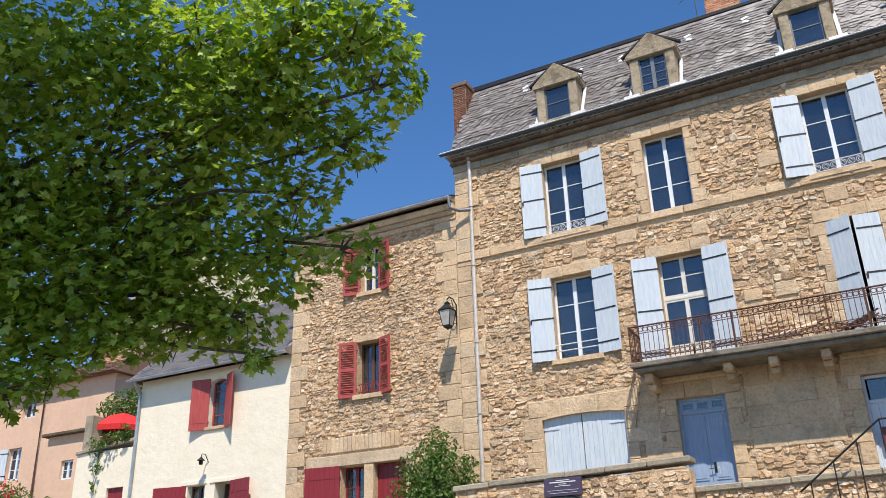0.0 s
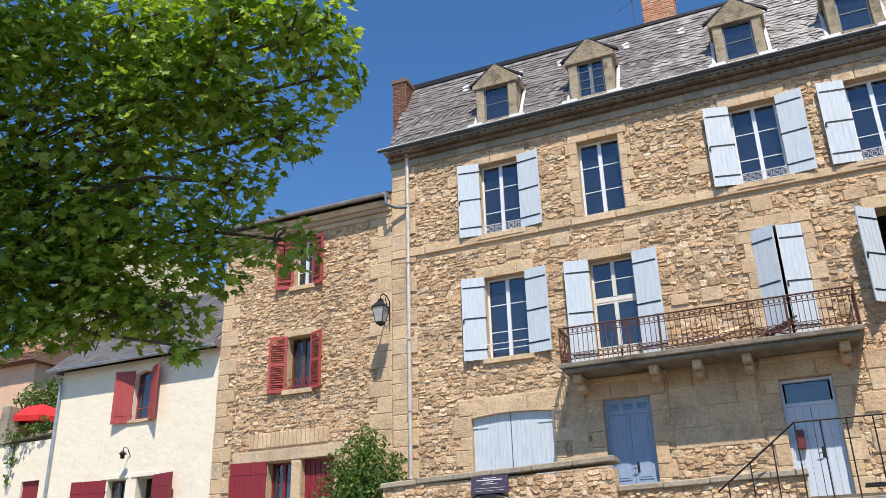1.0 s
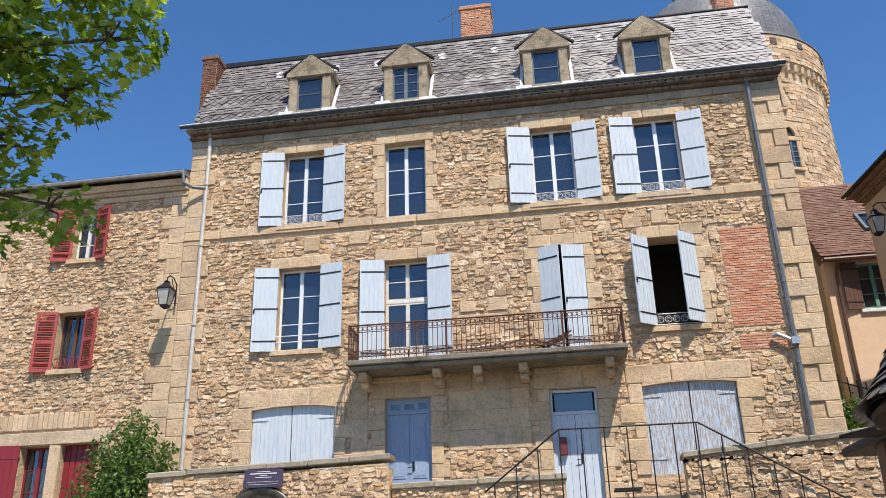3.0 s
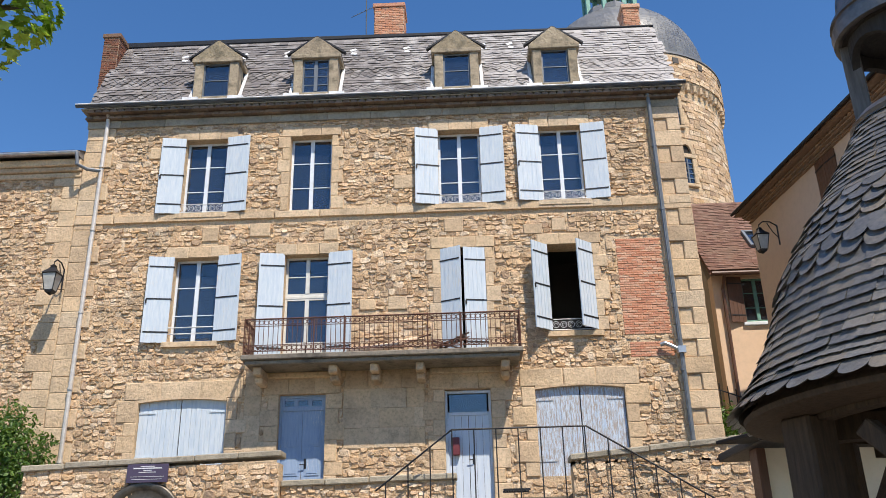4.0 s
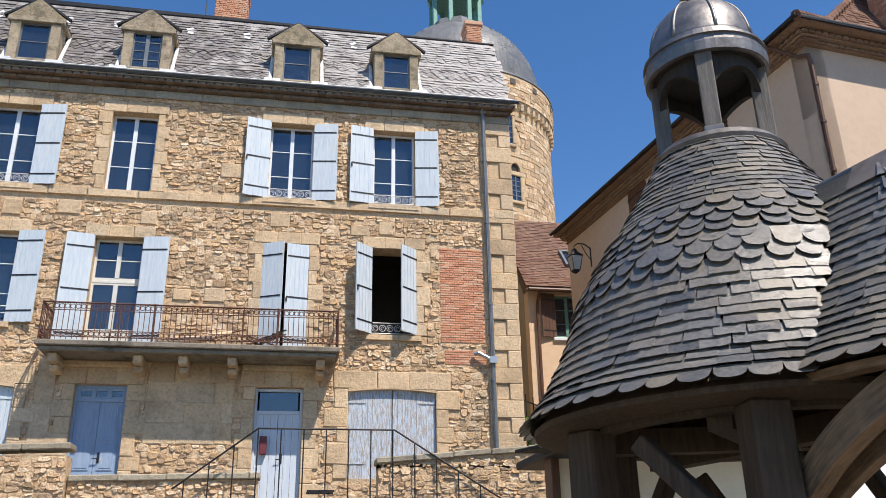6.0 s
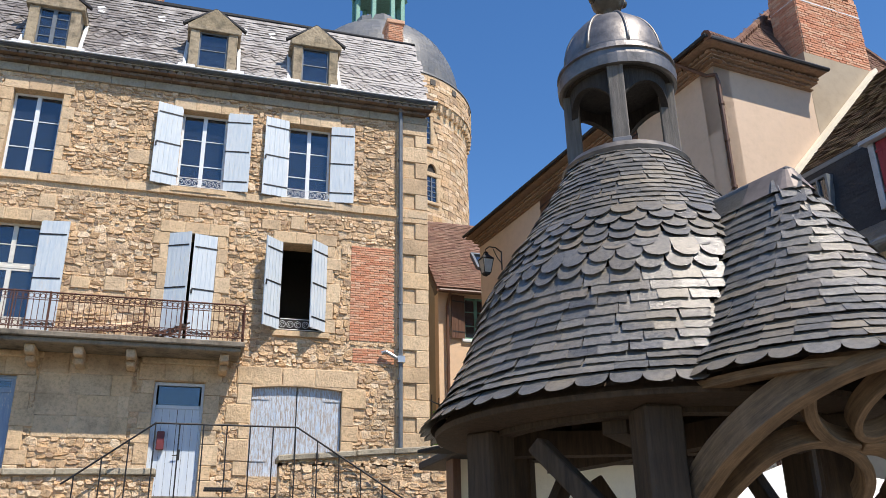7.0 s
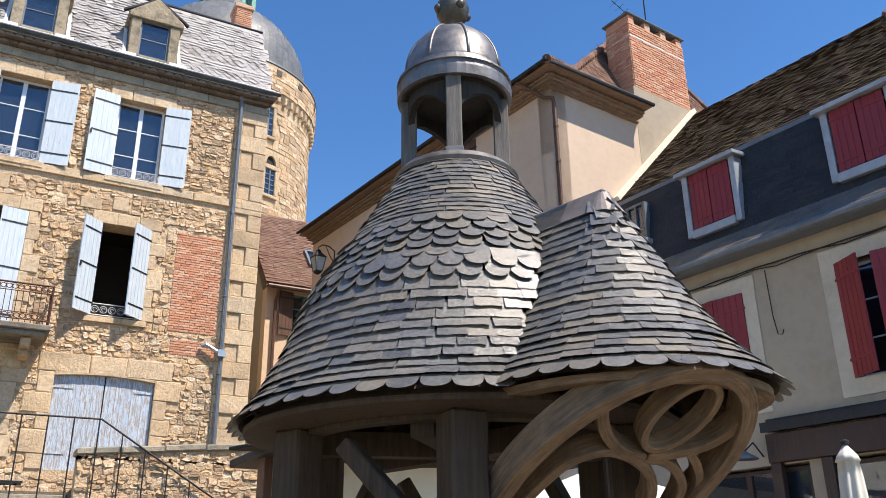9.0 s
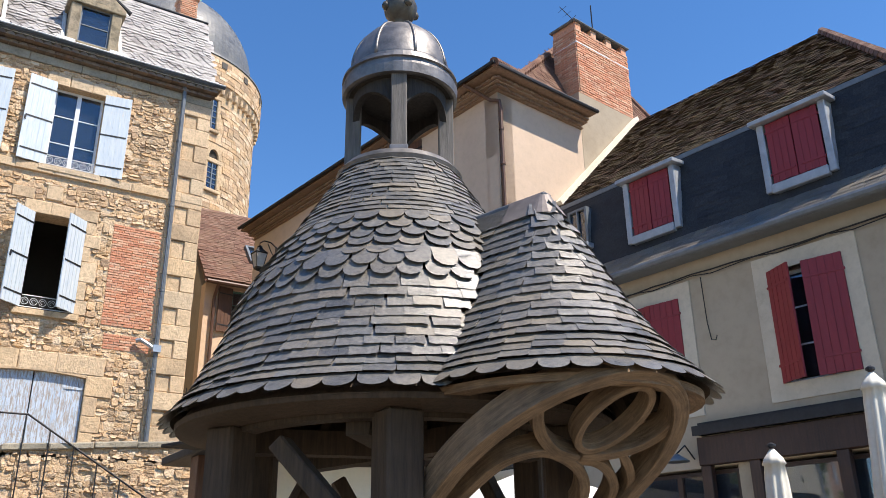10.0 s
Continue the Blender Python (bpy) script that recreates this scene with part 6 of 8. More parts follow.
        tube(bm, [(5.9 + 0.2 * i, 22.0, 4.0), (5.9 + 0.2 * i, 22.0, 6.6 - 0.08 * i)], 0.015, 5)
        part("bar", bm, "iron", f)
    bm = bmesh.new()
    tube(bm, [(5.8, 22, 6.45), (7.4, 22, 5.85)], 0.018, 5)
    tube(bm, [(5.8, 22, 4.5), (7.4, 22, 4.4)], 0.018, 5)
    part("rail", bm, "iron", f)
    eye = Matrix.Translation((0.15, 0.46, 1.85))
    h.matrix_basis = eye @ Matrix.Scale(1.08, 4) @ eye.inverted() @ h.matrix_basis


peach_house()

# ---- tall plastered house and mansard house on the square; their frame is turned by 7 degrees ----
B = pose(0.233, 0.453, 0, 0, 0, 7.0)


def shift(ob):
    """Puts a thing that was built in the turned frame into its place."""
    ob.matrix_basis = B @ ob.matrix_basis
    return ob


U5, V5, TOP5 = 10.72, 10.94, 11.50


def tall_house():
    h = thing("house", "tall beige plastered house with tile eaves and brick chimney", "house", at=(13, 15, 0))
    W = Matrix.Rotation(radians(-90), 4, "Z")
    # west wall runs along v at u = U5; south wall along u at v = V5
    holes = [(-17.85, -16.95, 9.9, 11.3), (-14.4, -13.5, 9.9, 11.3)]
    bm = wall_mesh(-21.6, -V5, 0.1, TOP5, holes, 0, 0.4)
    bmesh.ops.transform(bm, matrix=Matrix.Translation((U5, 0, 0)) @ W, verts=bm.verts)
    part("wall", bm, "beige", h, "beige plastered wall in shade")
    part("wall", wall_mesh(U5, 18, 0.1, TOP5, [], V5, V5 + 0.4), "beige", h, "sunlit beige plastered wall")
    bm = bmesh.new()
    box(bm, 13.36, 15.5, V5 - 0.006, V5 + 0.6, 9.0, 12.35)
    part("chimney_breast", bm, "greyplaster", h)
    for i, (a, c) in enumerate(((-17.85, 9.9), (-14.4, 9.9))):
        m = Matrix.Translation((U5, 0, 0)) @ W
        shutter(h, a, 1, c, c + 1.4, 0.45, 4, "brownwood", -0.01, straps=2, boards=4, m=m)
        shutter(h, a + 0.9, -1, c, c + 1.4, 0.45, 4, "brownwood", -0.01, straps=2, boards=4, m=m)
    # eaves: two rows of rounded tile ends under a slim dark gutter
    half = [(0.5 * math.cos(math.pi * k / 6), y, 0.5 * math.sin(math.pi * k / 6)) for y in (-0.5, 1.2) for k in range(7)]
    fs = [(k, k + 1, 8 + k, 7 + k) for k in range(6)] + [tuple(range(6, -1, -1)), (0, 7, 13, 6)]
    eave = []
    for row in range(2):
        off, zz = 0.12 + 0.15 * row, TOP5 - 0.15 + 0.10 * row
        n = 18
        for i in range(n):
            eave.append((0, Matrix.Translation((U5 - off + (2.6 + off) * (i + 0.5 * row) / n, V5 - off + 0.06, zz)) @ Matrix.Diagonal((0.145, 0.15, 0.12, 1))))
        n = 66
        for i in range(n):
            eave.append((0, Matrix.Translation((U5 - off + 0.06, V5 - off + (10.6 + off) * (i + 0.5 * row) / n, zz)) @ W @ Matrix.Diagonal((0.155, 0.15, 0.12, 1))))
    lay(eave, "eaves_tile", "eaves_tiling", [(half, fs)], "genoise", h, lambda p: p.y, 180)
    for e, z0, z1 in ((0.08, TOP5 - 0.175, TOP5 - 0.15), (0.22, TOP5 - 0.085, TOP5 - 0.055), (0.48, TOP5 + 0.03, TOP5 + 0.06)):
        bm = bmesh.new()
        box(bm, U5 - e, U5 + 0.01, V5 - e, 21.6, z0, z1)
        box(bm, U5 + 0.01, 13.34, V5 - e, V5 + 0.01, z0, z1)
        part("eaves_course", bm, "genoise", h)
    bm = bmesh.new()
    tube(bm, [(U5 - 0.55, 21.6, TOP5 + 0.09), (U5 - 0.55, V5 - 0.5, TOP5 + 0.09), (13.38, V5 - 0.5, TOP5 + 0.09)], 0.045, 8)
    part("gutter", bm, "iron", h, "dark grey gutter")
    bm = bmesh.new()
    tube(bm, [(U5 - 0.5, V5 + 0.5, TOP5 + 0.05), (U5 - 0.1, V5 + 0.12, TOP5 - 0.36), (U5 - 0.02, V5 - 0.06, TOP5 - 0.42), (U5 + 0.02, V5 - 0.06, TOP5 - 0.6), (U5 + 0.02, V5 - 0.06, 0.3)], 0.042, 8)
    for z in (10.4, 9.6, 8.6):
        tube(bm, [(U5 + 0.02, V5 - 0.06, z), (U5 + 0.02, V5 - 0.06, z + 0.05)], 0.056, 8)
    part("rainwater_pipe", bm, "brownwood", h, "dark brown rainwater pipe")
    # hipped tile roof: a flat foot over the eaves, then a steep slope
    o = TOP5 + 0.10
    foot = [Vector(p) for p in ((U5 - 0.52, V5 - 0.48, o), (13.36, V5 - 0.48, o), (13.36, V5, o + 0.1), (18.0, V5, o + 0.1), (20, 21.6, o), (U5 - 0.52, 21.6, o))]
    a, b, c, e = Vector((11.8, V5 + 0.36, 12.35)), Vector((18.0, V5 + 0.36, 12.35)), Vector((15.5, V5 + 1.87, 15.8)), Vector((15.5, 19.0, 15.8))
    g = Vector((11.8, 20.6, 12.35))
    bm = bmesh.new()
    vs = [bm.verts.new(p) for p in (*foot, a, b, c, e, g)]
    for f in ((0, 1, 6), (1, 2, 6), (2, 3, 7, 6), (6, 7, 8), (5, 0, 6, 10), (10, 6, 8, 9), (4, 5, 10), (4, 10, 9), (3, 4, 7), (7, 4, 9, 8), (5, 4, 3, 2, 1, 0)):
        bm.faces.new([vs[i] for i in f])
    roof = part("roof", bm, "redtile", h, "red clay tile hipped roof")
    slope = Vector((0, c.y - a.y, c.z - a.z))
    ln = slope.length
    up = slope / ln
    run = b.x - a.x
    edge = lambda p, v: p < v / ln * (c.x - a.x) or p > run - v / ln * (b.x - c.x)
    items = slope_items(a, (1, 0, 0), up, (0, -up.z, up.y), run, ln - 0.1, 0.17, 0.11, 81, None, 0.02, edge)
    lay(items, "roof_tile", "roof_tiling", SLATES, "redtile", roof, lambda p: p.y, 150)
    for p0, p1, n in ((foot[0], a, 9), (a, c, 24), (b, c, 20)):
        d = (p1 - p0).normalized()
        for k in range(n):
            p = p0 + (p1 - p0) * ((k + 0.5) / n)
            bm = bmesh.new()
            tube(bm, [p - d * 0.13, p + d * 0.13 + Vector((0, 0, 0.02))], 0.10, 8, 0.085)
            part("hip_tile", bm, "redtile", roof)
    # chimney
    x0, x1, y0, y1, z0, z1 = 13.45, 15.42, V5 + 0.02, V5 + 0.75, 12.3, 14.45
    bm = bmesh.new()
    box(bm, x0, x1, y0, y1, z0, z1 - 0.25)
    c = part("chimney", bm, "brickjoint", h, "tall red brick chimney stack with vent openings")
    it = brick_items(x0, x1, z0, z1 - 0.26, y0, 84, 0.22, 0.065)
    side = Matrix.Translation((x0, 0, 0)) @ W
    it += brick_items(-y1, -y0, z0, z1 - 0.26, 0, 85, 0.22, 0.065, turn=side)
    lay(it, "brick", "brickwork", BLOCKS, "brick", c, lambda p: p.y, 300)
    part("band", bbox(x0 - 0.012, x1 + 0.012, y0 - 0.02, y1, 13.78, 13.82, 0.005), "palezinc", c)
    for i in range(4):
        xx = x0 + 0.02 + (x1 - x0 - 0.24) * i / 3
        part("pier", bbox(xx, xx + 0.2, y0, y1, z1 - 0.26, z1 - 0.05, 0.008), "brick", c)
    # dark block paints the shade between the piers
    bm = bmesh.new()
    box(bm, x0 + 0.05, x1 - 0.05, y0 + 0.3, y1 - 0.3, z1 - 0.26, z1 - 0.06)
    part("flue", bm, "dark", c)
    part("chimney_cap", bbox(x0 - 0.06, x1 + 0.06, y0 - 0.06, y1 + 0.06, z1 - 0.06, z1 + 0.0, 0.02), "pipe", c, "dark metal chimney cap")
    bm = bmesh.new()
    tube(bm, [(14.75, V5 + 0.5, z1), (14.75, V5 + 0.5, z1 + 1.3)], 0.018, 5)
    tube(bm, [(13.4, V5 + 0.4, z1 + 0.55), (15.75, V5 + 0.6, z1 + 0.05)], 0.010, 5)
    for k in range(12):
        q = Vector((13.5 + 0.19 * k, V5 + 0.41 + 0.016 * k, z1 + 0.53 - 0.04 * k))
        tube(bm, [q + Vector((0, -0.14, 0.02)), q + Vector((0, 0.14, -0.02))], 0.006, 4)
    shift(tagged(part("television_aerial", bm, "iron"), "thin rooftop television aerial above the chimney", "aerial"))
    # white painted ground floor
    bm = bmesh.new()
    box(bm, U5 - 0.03, U5 + 0.01, V5 - 0.03, 21.6, 0.1, 3.6)
    part("base_wall", bm, "white", h, "white painted base wall")
    shift(h)


tall_house()


def mansard_house():
    h = thing("house", "plastered house with dark slate mansard and red shutters", "house", at=(14, 8, 0))
    W = Matrix.Rotation(radians(-90), 4, "Z")
    U, S, N = 12.0, 4.08, V5 - 0.02
    F = Matrix.Translation((U, 0, 0)) @ W
    Z = 6.9
    low = [(-6.33, -5.13, 4.48, 6.25), (-9.15, -8.0, 4.48, 6.25)]
    shop = [(-6.9, -4.4, 0.3, 3.4), (-9.6, -7.3, 0.3, 3.4)]
    bm = wall_mesh(-N, -S, 0.1, Z, low + shop, 0, 0.4)
    bmesh.ops.transform(bm, matrix=F, verts=bm.verts)
    part("wall", bm, "greyplaster", h, "stained grey beige plaster wall")
    bm = bmesh.new()
    box(bm, U + 0.4, 19, S, S + 0.4, 0.1, Z + 2)
    box(bm, 18.6, 19, S + 0.4, N, 0.1, Z + 2)
    box(bm, U + 0.4, 18.6, S + 0.4, N, Z - 0.3, Z - 0.1)
    box(bm, U + 2.2, U + 2.3, S + 0.4, N, 0.1, Z - 0.3)
    part("inner_wall", bm, "greyplaster", h)
    for a, b, c, d in low:
        bm = bmesh.new()
        for p, q, r, s in ((a - 0.24, a, c - 0.26, d + 0.26), (b, b + 0.24, c - 0.26, d + 0.26), (a, b, d, d + 0.26), (a, b, c - 0.26, c)):
            box(bm, p, q, -0.025, 0.1, r, s, F)
        part("window_surround", bm, "palestone", h, "flat pale stone window surround")
        window(h, a, b, c, d, 0.2, "whitepaint", 2, m=F)
    a, b, c, d = low[0]
    shutter(h, a, 1, c, d, 0.52, 26, "red", -0.03, straps=2, boards=5, m=F)
    shutter(h, b, -1, c, d, 0.60, 8, "red", -0.03, straps=2, boards=5, m=F)
    a, b, c, d = low[1]
    shutter(h, a, 1, c, d, 0.6, 6, "red", -0.03, straps=2, boards=5, m=F)
    shutter(h, b, -1, c, d, 0.6, 5, "red", -0.03, straps=2, boards=5, m=F)
    # eaves, gutter and cable
    bm = bmesh.new()
    box(bm, U - 0.32, U + 0.02, S - 0.2, N, Z - 0.06, Z + 0.0)
    part("soffit", bm, "pipe", h)
    bm = bmesh.new()
    tube(bm, [(U - 0.38, S - 0.3, Z - 0.02), (U - 0.38, N, Z - 0.02)], 0.065, 8)
    part("gutter", bm, "pipe", h, "grey gutter")
    bm = bmesh.new()
    tube(bm, [(U - 0.04, S + 0.4 * k, Z - 0.32 + 0.02 * math.sin(3.1 * k) + 0.012 * math.cos(7.0 * k)) for k in range(17)], 0.014, 5)
    tube(bm, [(U - 0.05, S + 0.4 * k, Z - 0.36 + 0.03 * math.sin(2.1 * k + 1)) for k in range(17)], 0.010, 5)
    tube(bm, [(U - 0.05, 7.5, Z - 0.4), (U - 0.05, 7.48, 5.7), (U - 0.05, 7.44, 5.4), (U - 0.05, 7.36, 5.38), (U - 0.05, 7.33, 5.45)], 0.009, 5)
    part("cable", bm, "iron", h, "black electric cable")
    # mansard face
    s0, s1 = Vector((U - 0.3, 0, Z + 0.05)), Vector((U + 0.34, 0, 9.04))
    e0 = Vector((U + 0.12, 0, Z + 0.5))
    lowup = (e0 - s0).normalized()
    up = (s1 - e0).normalized()
    bm = bmesh.new()
    prof = [(s0.x, s0.z), (e0.x, e0.z), (s1.x, s1.z), (s1.x + 0.5, s1.z), (s1.x + 0.5, s0.z - 0.02)]
    ends = [[bm.verts.new((x, v, z)) for x, z in prof] for v in (S - 0.2, N)]
    for k in range(5):
        j = (k + 1) % 5
        bm.faces.new((ends[0][k], ends[0][j], ends[1][j], ends[1][k]))
    bm.faces.new(ends[0][::-1])
    bm.faces.new(ends[1])
    mans = part("mansard", bm, "darkslate", h, "dark slate mansard face")
    dorms = ((5.05, 6.08, 7.70, 8.80), (7.91, 8.92, 7.70, 8.80))
    nlow, nup = Vector((-lowup.z, 0, lowup.x)), Vector((-up.z, 0, up.x))
    run = N - S + 0.2
    cutter = lambda p, v: any(a - 0.12 < N - p < b + 0.12 and e0.z + v * up.z > c - 0.2 for a, b, c, d in dorms) or (9.95 < N - p < 10.5 and 7.9 < e0.z + v * up.z < 8.8)
    lay(slope_items((e0.x, N, e0.z), (0, -1, 0), up, nup, run, (s1 - e0).length, 0.23, 0.115, 91, None, 0.008, cutter), "slate", "slating", SLATES, "darkslate", mans, lambda p: abs(p.y - 7), 300)
    # lighter slate on the flared foot paints the sun falling on it
    lay(slope_items((s0.x, N, s0.z), (0, -1, 0), lowup, nlow, run, (e0 - s0).length + 0.05, 0.23, 0.115, 92, None, 0.01), "slate", "slating", SLATES, "slate", mans, lambda p: abs(p.y - 6), 120)
    bm = bmesh.new()
    box(bm, s1.x - 0.03, s1.x + 0.12, S - 0.2, N, s1.z - 0.06, s1.z + 0.03)
    part("break_flashing", bm, "pipe", h)
    # small roof light
    bm = bmesh.new()
    for a, b, c, d in ((9.98, 10.03, 7.95, 8.75), (10.42, 10.47, 7.95, 8.75), (10.03, 10.42, 7.95, 8.0), (10.03, 10.42, 8.7, 8.75), (10.21, 10.24, 8.0, 8.7)):
        box(bm, U + 0.12, U + 0.3, a, b, c, d)
    s = part("roof_window", bm, "pipe", h, "small two light roof window")
    bm = bmesh.new()
    box(bm, U + 0.17, U + 0.175, 10.03, 10.42, 8.0, 8.7)
    part("pane", bm, "glass", s)
    part("window_sill", bbox(U + 0.0, U + 0.3, 9.9, 10.5, 7.82, 7.93, 0.01), "shadezinc", h)
    # dormers with red shutters in zinc frames
    for a, b, c, d in dorms:
        x = U + 0.06
        dm = part("dormer", bbox(x - 0.03, x + 0.3, a + 0.04, b - 0.04, c - 0.16, c, 0.012), "shadezinc", h, "zinc framed dormer")
        part("dormer_cheek", bbox(x, x + 0.9, a - 0.08, a + 0.04, c - 0.12, d + 0.02, 0.012), "shadezinc", dm)
        part("dormer_cheek", bbox(x, x + 0.9, b - 0.04, b + 0.08, c - 0.12, d + 0.02, 0.012), "shadezinc", dm)
        bm = bmesh.new()
        vs = box(bm, x - 0.12, x + 1.3, a - 0.16, b + 0.16, d + 0.02, d + 0.10)
        for v in vs:
            v.co.z += (v.co.x - x) * 0.08
        part("dormer_roof", bevel_all(bm, 0.01), "shadezinc", dm)
        G = Matrix.Translation((x + 0.06, 0, 0)) @ W
        mid = (a + b) / 2
        shutter(h, -b + 0.07, 1, c + 0.02, d, (b - a) / 2 - 0.075, 3, "red", -0.02, straps=2, boards=4, m=G)
        shutter(h, -a - 0.07, -1, c + 0.02, d, (b - a) / 2 - 0.075, 3, "red", -0.02, straps=2, boards=4, m=G)
    # upper tile roof, hipped at the south end
    R0 = Vector((s1.x, 0, s1.z + 0.02))
    RU, RZ, HIP = 15.4, 12.2, 6.1
    bm = bmesh.new()
    vs = [bm.verts.new(p) for p in ((R0.x, S - 0.2, R0.z), (R0.x, N, R0.z), (RU, N, RZ), (RU, HIP, RZ), (19, S - 0.2, R0.z), (19, N, R0.z))]
    for f in ((1, 0, 3, 2), (0, 4, 3), (4, 5, 2, 3), (0, 1, 5, 4), (1, 2, 5)):
        bm.faces.new([vs[i] for i in f])
    roof = part("roof", bm, "tile", h, "mossy brown clay tile roof")
    tu = Vector((RU - R0.x, 0, RZ - R0.z))
    ln = tu.length
    tu = tu / ln
    tn = Vector((-tu.z, 0, tu.x))
    keep_hip = lambda p, v: N - p < S - 0.2 + (HIP - S + 0.2) * v / ln
    lay(slope_items((R0.x, N, R0.z), (0, -1, 0), tu, tn, run, ln, 0.155, 0.095, 93, None, 0.03, keep_hip, 1.8), "roof_tile", "roof_tiling", SLATES, "tile", roof, lambda p: abs(p.y - 7) + p.z, 300)
    a, b = Vector((R0.x, S - 0.2, R0.z)), Vector((RU, HIP, RZ))
    for k in range(20):
        p = a + (b - a) * ((k + 0.5) / 20)
        d = (b - a).normalized()
        bm = bmesh.new()
        tube(bm, [p - d * 0.13, p + d * 0.13 + Vector((0, 0, 0.02))], 0.11, 8, 0.09)
        part("hip_tile", bm, "redtile", h)
    bm = bmesh.new()
    bar(bm, (R0.x + 0.0, N - 0.05, R0.z + 0.12), (RU, N - 0.05, RZ + 0.12), 0.1, 0.15, (0, 1, 0))
    part("verge_mortar", bm, "white", h, "white mortar fillet")
    # shop front
    bm = bmesh.new()
    box(bm, U - 0.22, U + 0.0, S, 7.9, 3.90, 4.0)
    box(bm, U - 0.24, U - 0.21, S, 7.9, 3.88, 4.03)
    part("shop_gutter", bm, "iron", h)
    bm = bmesh.new()
    box(bm, U - 0.06, U - 0.003, S, 7.9, 4.0, 4.1)
    part("shop_flashing", bm, "iron", h)
    front = part("shop_front", bbox(U - 0.14, U - 0.003, S, 7.9, 3.42, 3.86, 0.01), "shopwood", h, "dark brown wooden shop front")
    for v in (4.3, 5.6, 6.95, 7.8):
        part("pilaster", bbox(U - 0.12, U - 0.003, v - 0.09, v + 0.09, 0.16, 3.42, 0.01), "shopwood", front)
    for a, b, c, d in shop:
        window(h, a + 0.05, b - 0.05, 0.5, 3.35, 0.1, "shopwood", 1, m=F)
    shift(h)
    l = thing("wall_lamp", "grey enamel shop lamp on a curved arm", "wall lamp", at=(U - 0.4, 7.85, 3.4))
    bm = bmesh.new()
    tube(bm, [(U - 0.02, 8.05, 3.55), (U - 0.25, 8.05, 3.75), (U - 0.5, 8.05, 3.6)], 0.014, 5)
    part("arm", bm, "iron", l)
    bm = bmesh.new()
    lathe(bm, [(0.03, 0.12), (0.08, 0.08), (0.2, 0.0), (0.19, -0.01), (0.0, 0.05)], 14, (U - 0.5, 8.05, 3.48), close=False)
    part("shade", bm, "pipe", l, smooth=True)
    shift(l)


mansard_house()

# ---- round timber market pavilion ----
PC = Vector((3.582, 6.313, 0))        # axis of the big roof
LC = Vector((3.97, 4.83, 0))          # axis of the porch roof
OUT = (LC - PC).normalized()
PROFILE = ((1.76, 2.93), (1.62, 3.09), (1.44, 3.42), (1.27, 3.86), (1.065, 4.21), (0.805, 4.62), (0.475, 5.16))
PORCH = ((1.04, 2.95), (0.86, 3.13), (0.70, 3.32), (0.53, 3.58), (0.28, 4.02), (0.06, 4.40))


def at_height(profile, z):
    for (r0, z0), (r1, z1) in zip(profile, profile[1:]):
        if z <= z1:
            return r0 + (r1 - r0) * (z - z0) / (z1 - z0)
    return profile[-1][0]


def along(profile, step):
    """Points down to up along a profile at even steps, with the slope's direction: (radius, height, dr, dz)."""
    out = []
    left = 0.0
    for (r0, z0), (r1, z1) in zip(profile, profile[1:]):
        ln = math.hypot(r1 - r0, z1 - z0)
        d = left
        while d < ln:
            s = step(z0 + (z1 - z0) * d / ln)
            out.append((r0 + (r1 - r0) * d / ln, z0 + (z1 - z0) * d / ln, (r1 - r0) / ln, (z1 - z0) / ln, s))
            d += s
        left = d - ln
    return out


def porch_side(p):
    """Distance from the porch roof's centre line, which runs from its tip to the main axis, and whether p lies beyond the tip."""
    d = p - LC
    along_axis = d.x * OUT.x + d.y * OUT.y
    across = -d.x * OUT.y + d.y * OUT.x
    return along_axis, across


def inside_porch(p):
    a, c = porch_side(p)
    r = math.hypot(a, c) if a > 0 else abs(c)
    return p.z < 4.40 and a > -1.6 and r < at_height(PORCH, p.z) - 0.03


def inside_main(p):
    return math.hypot(p.x - PC.x, p.y - PC.y) < at_height(PROFILE, p.z) - 0.03


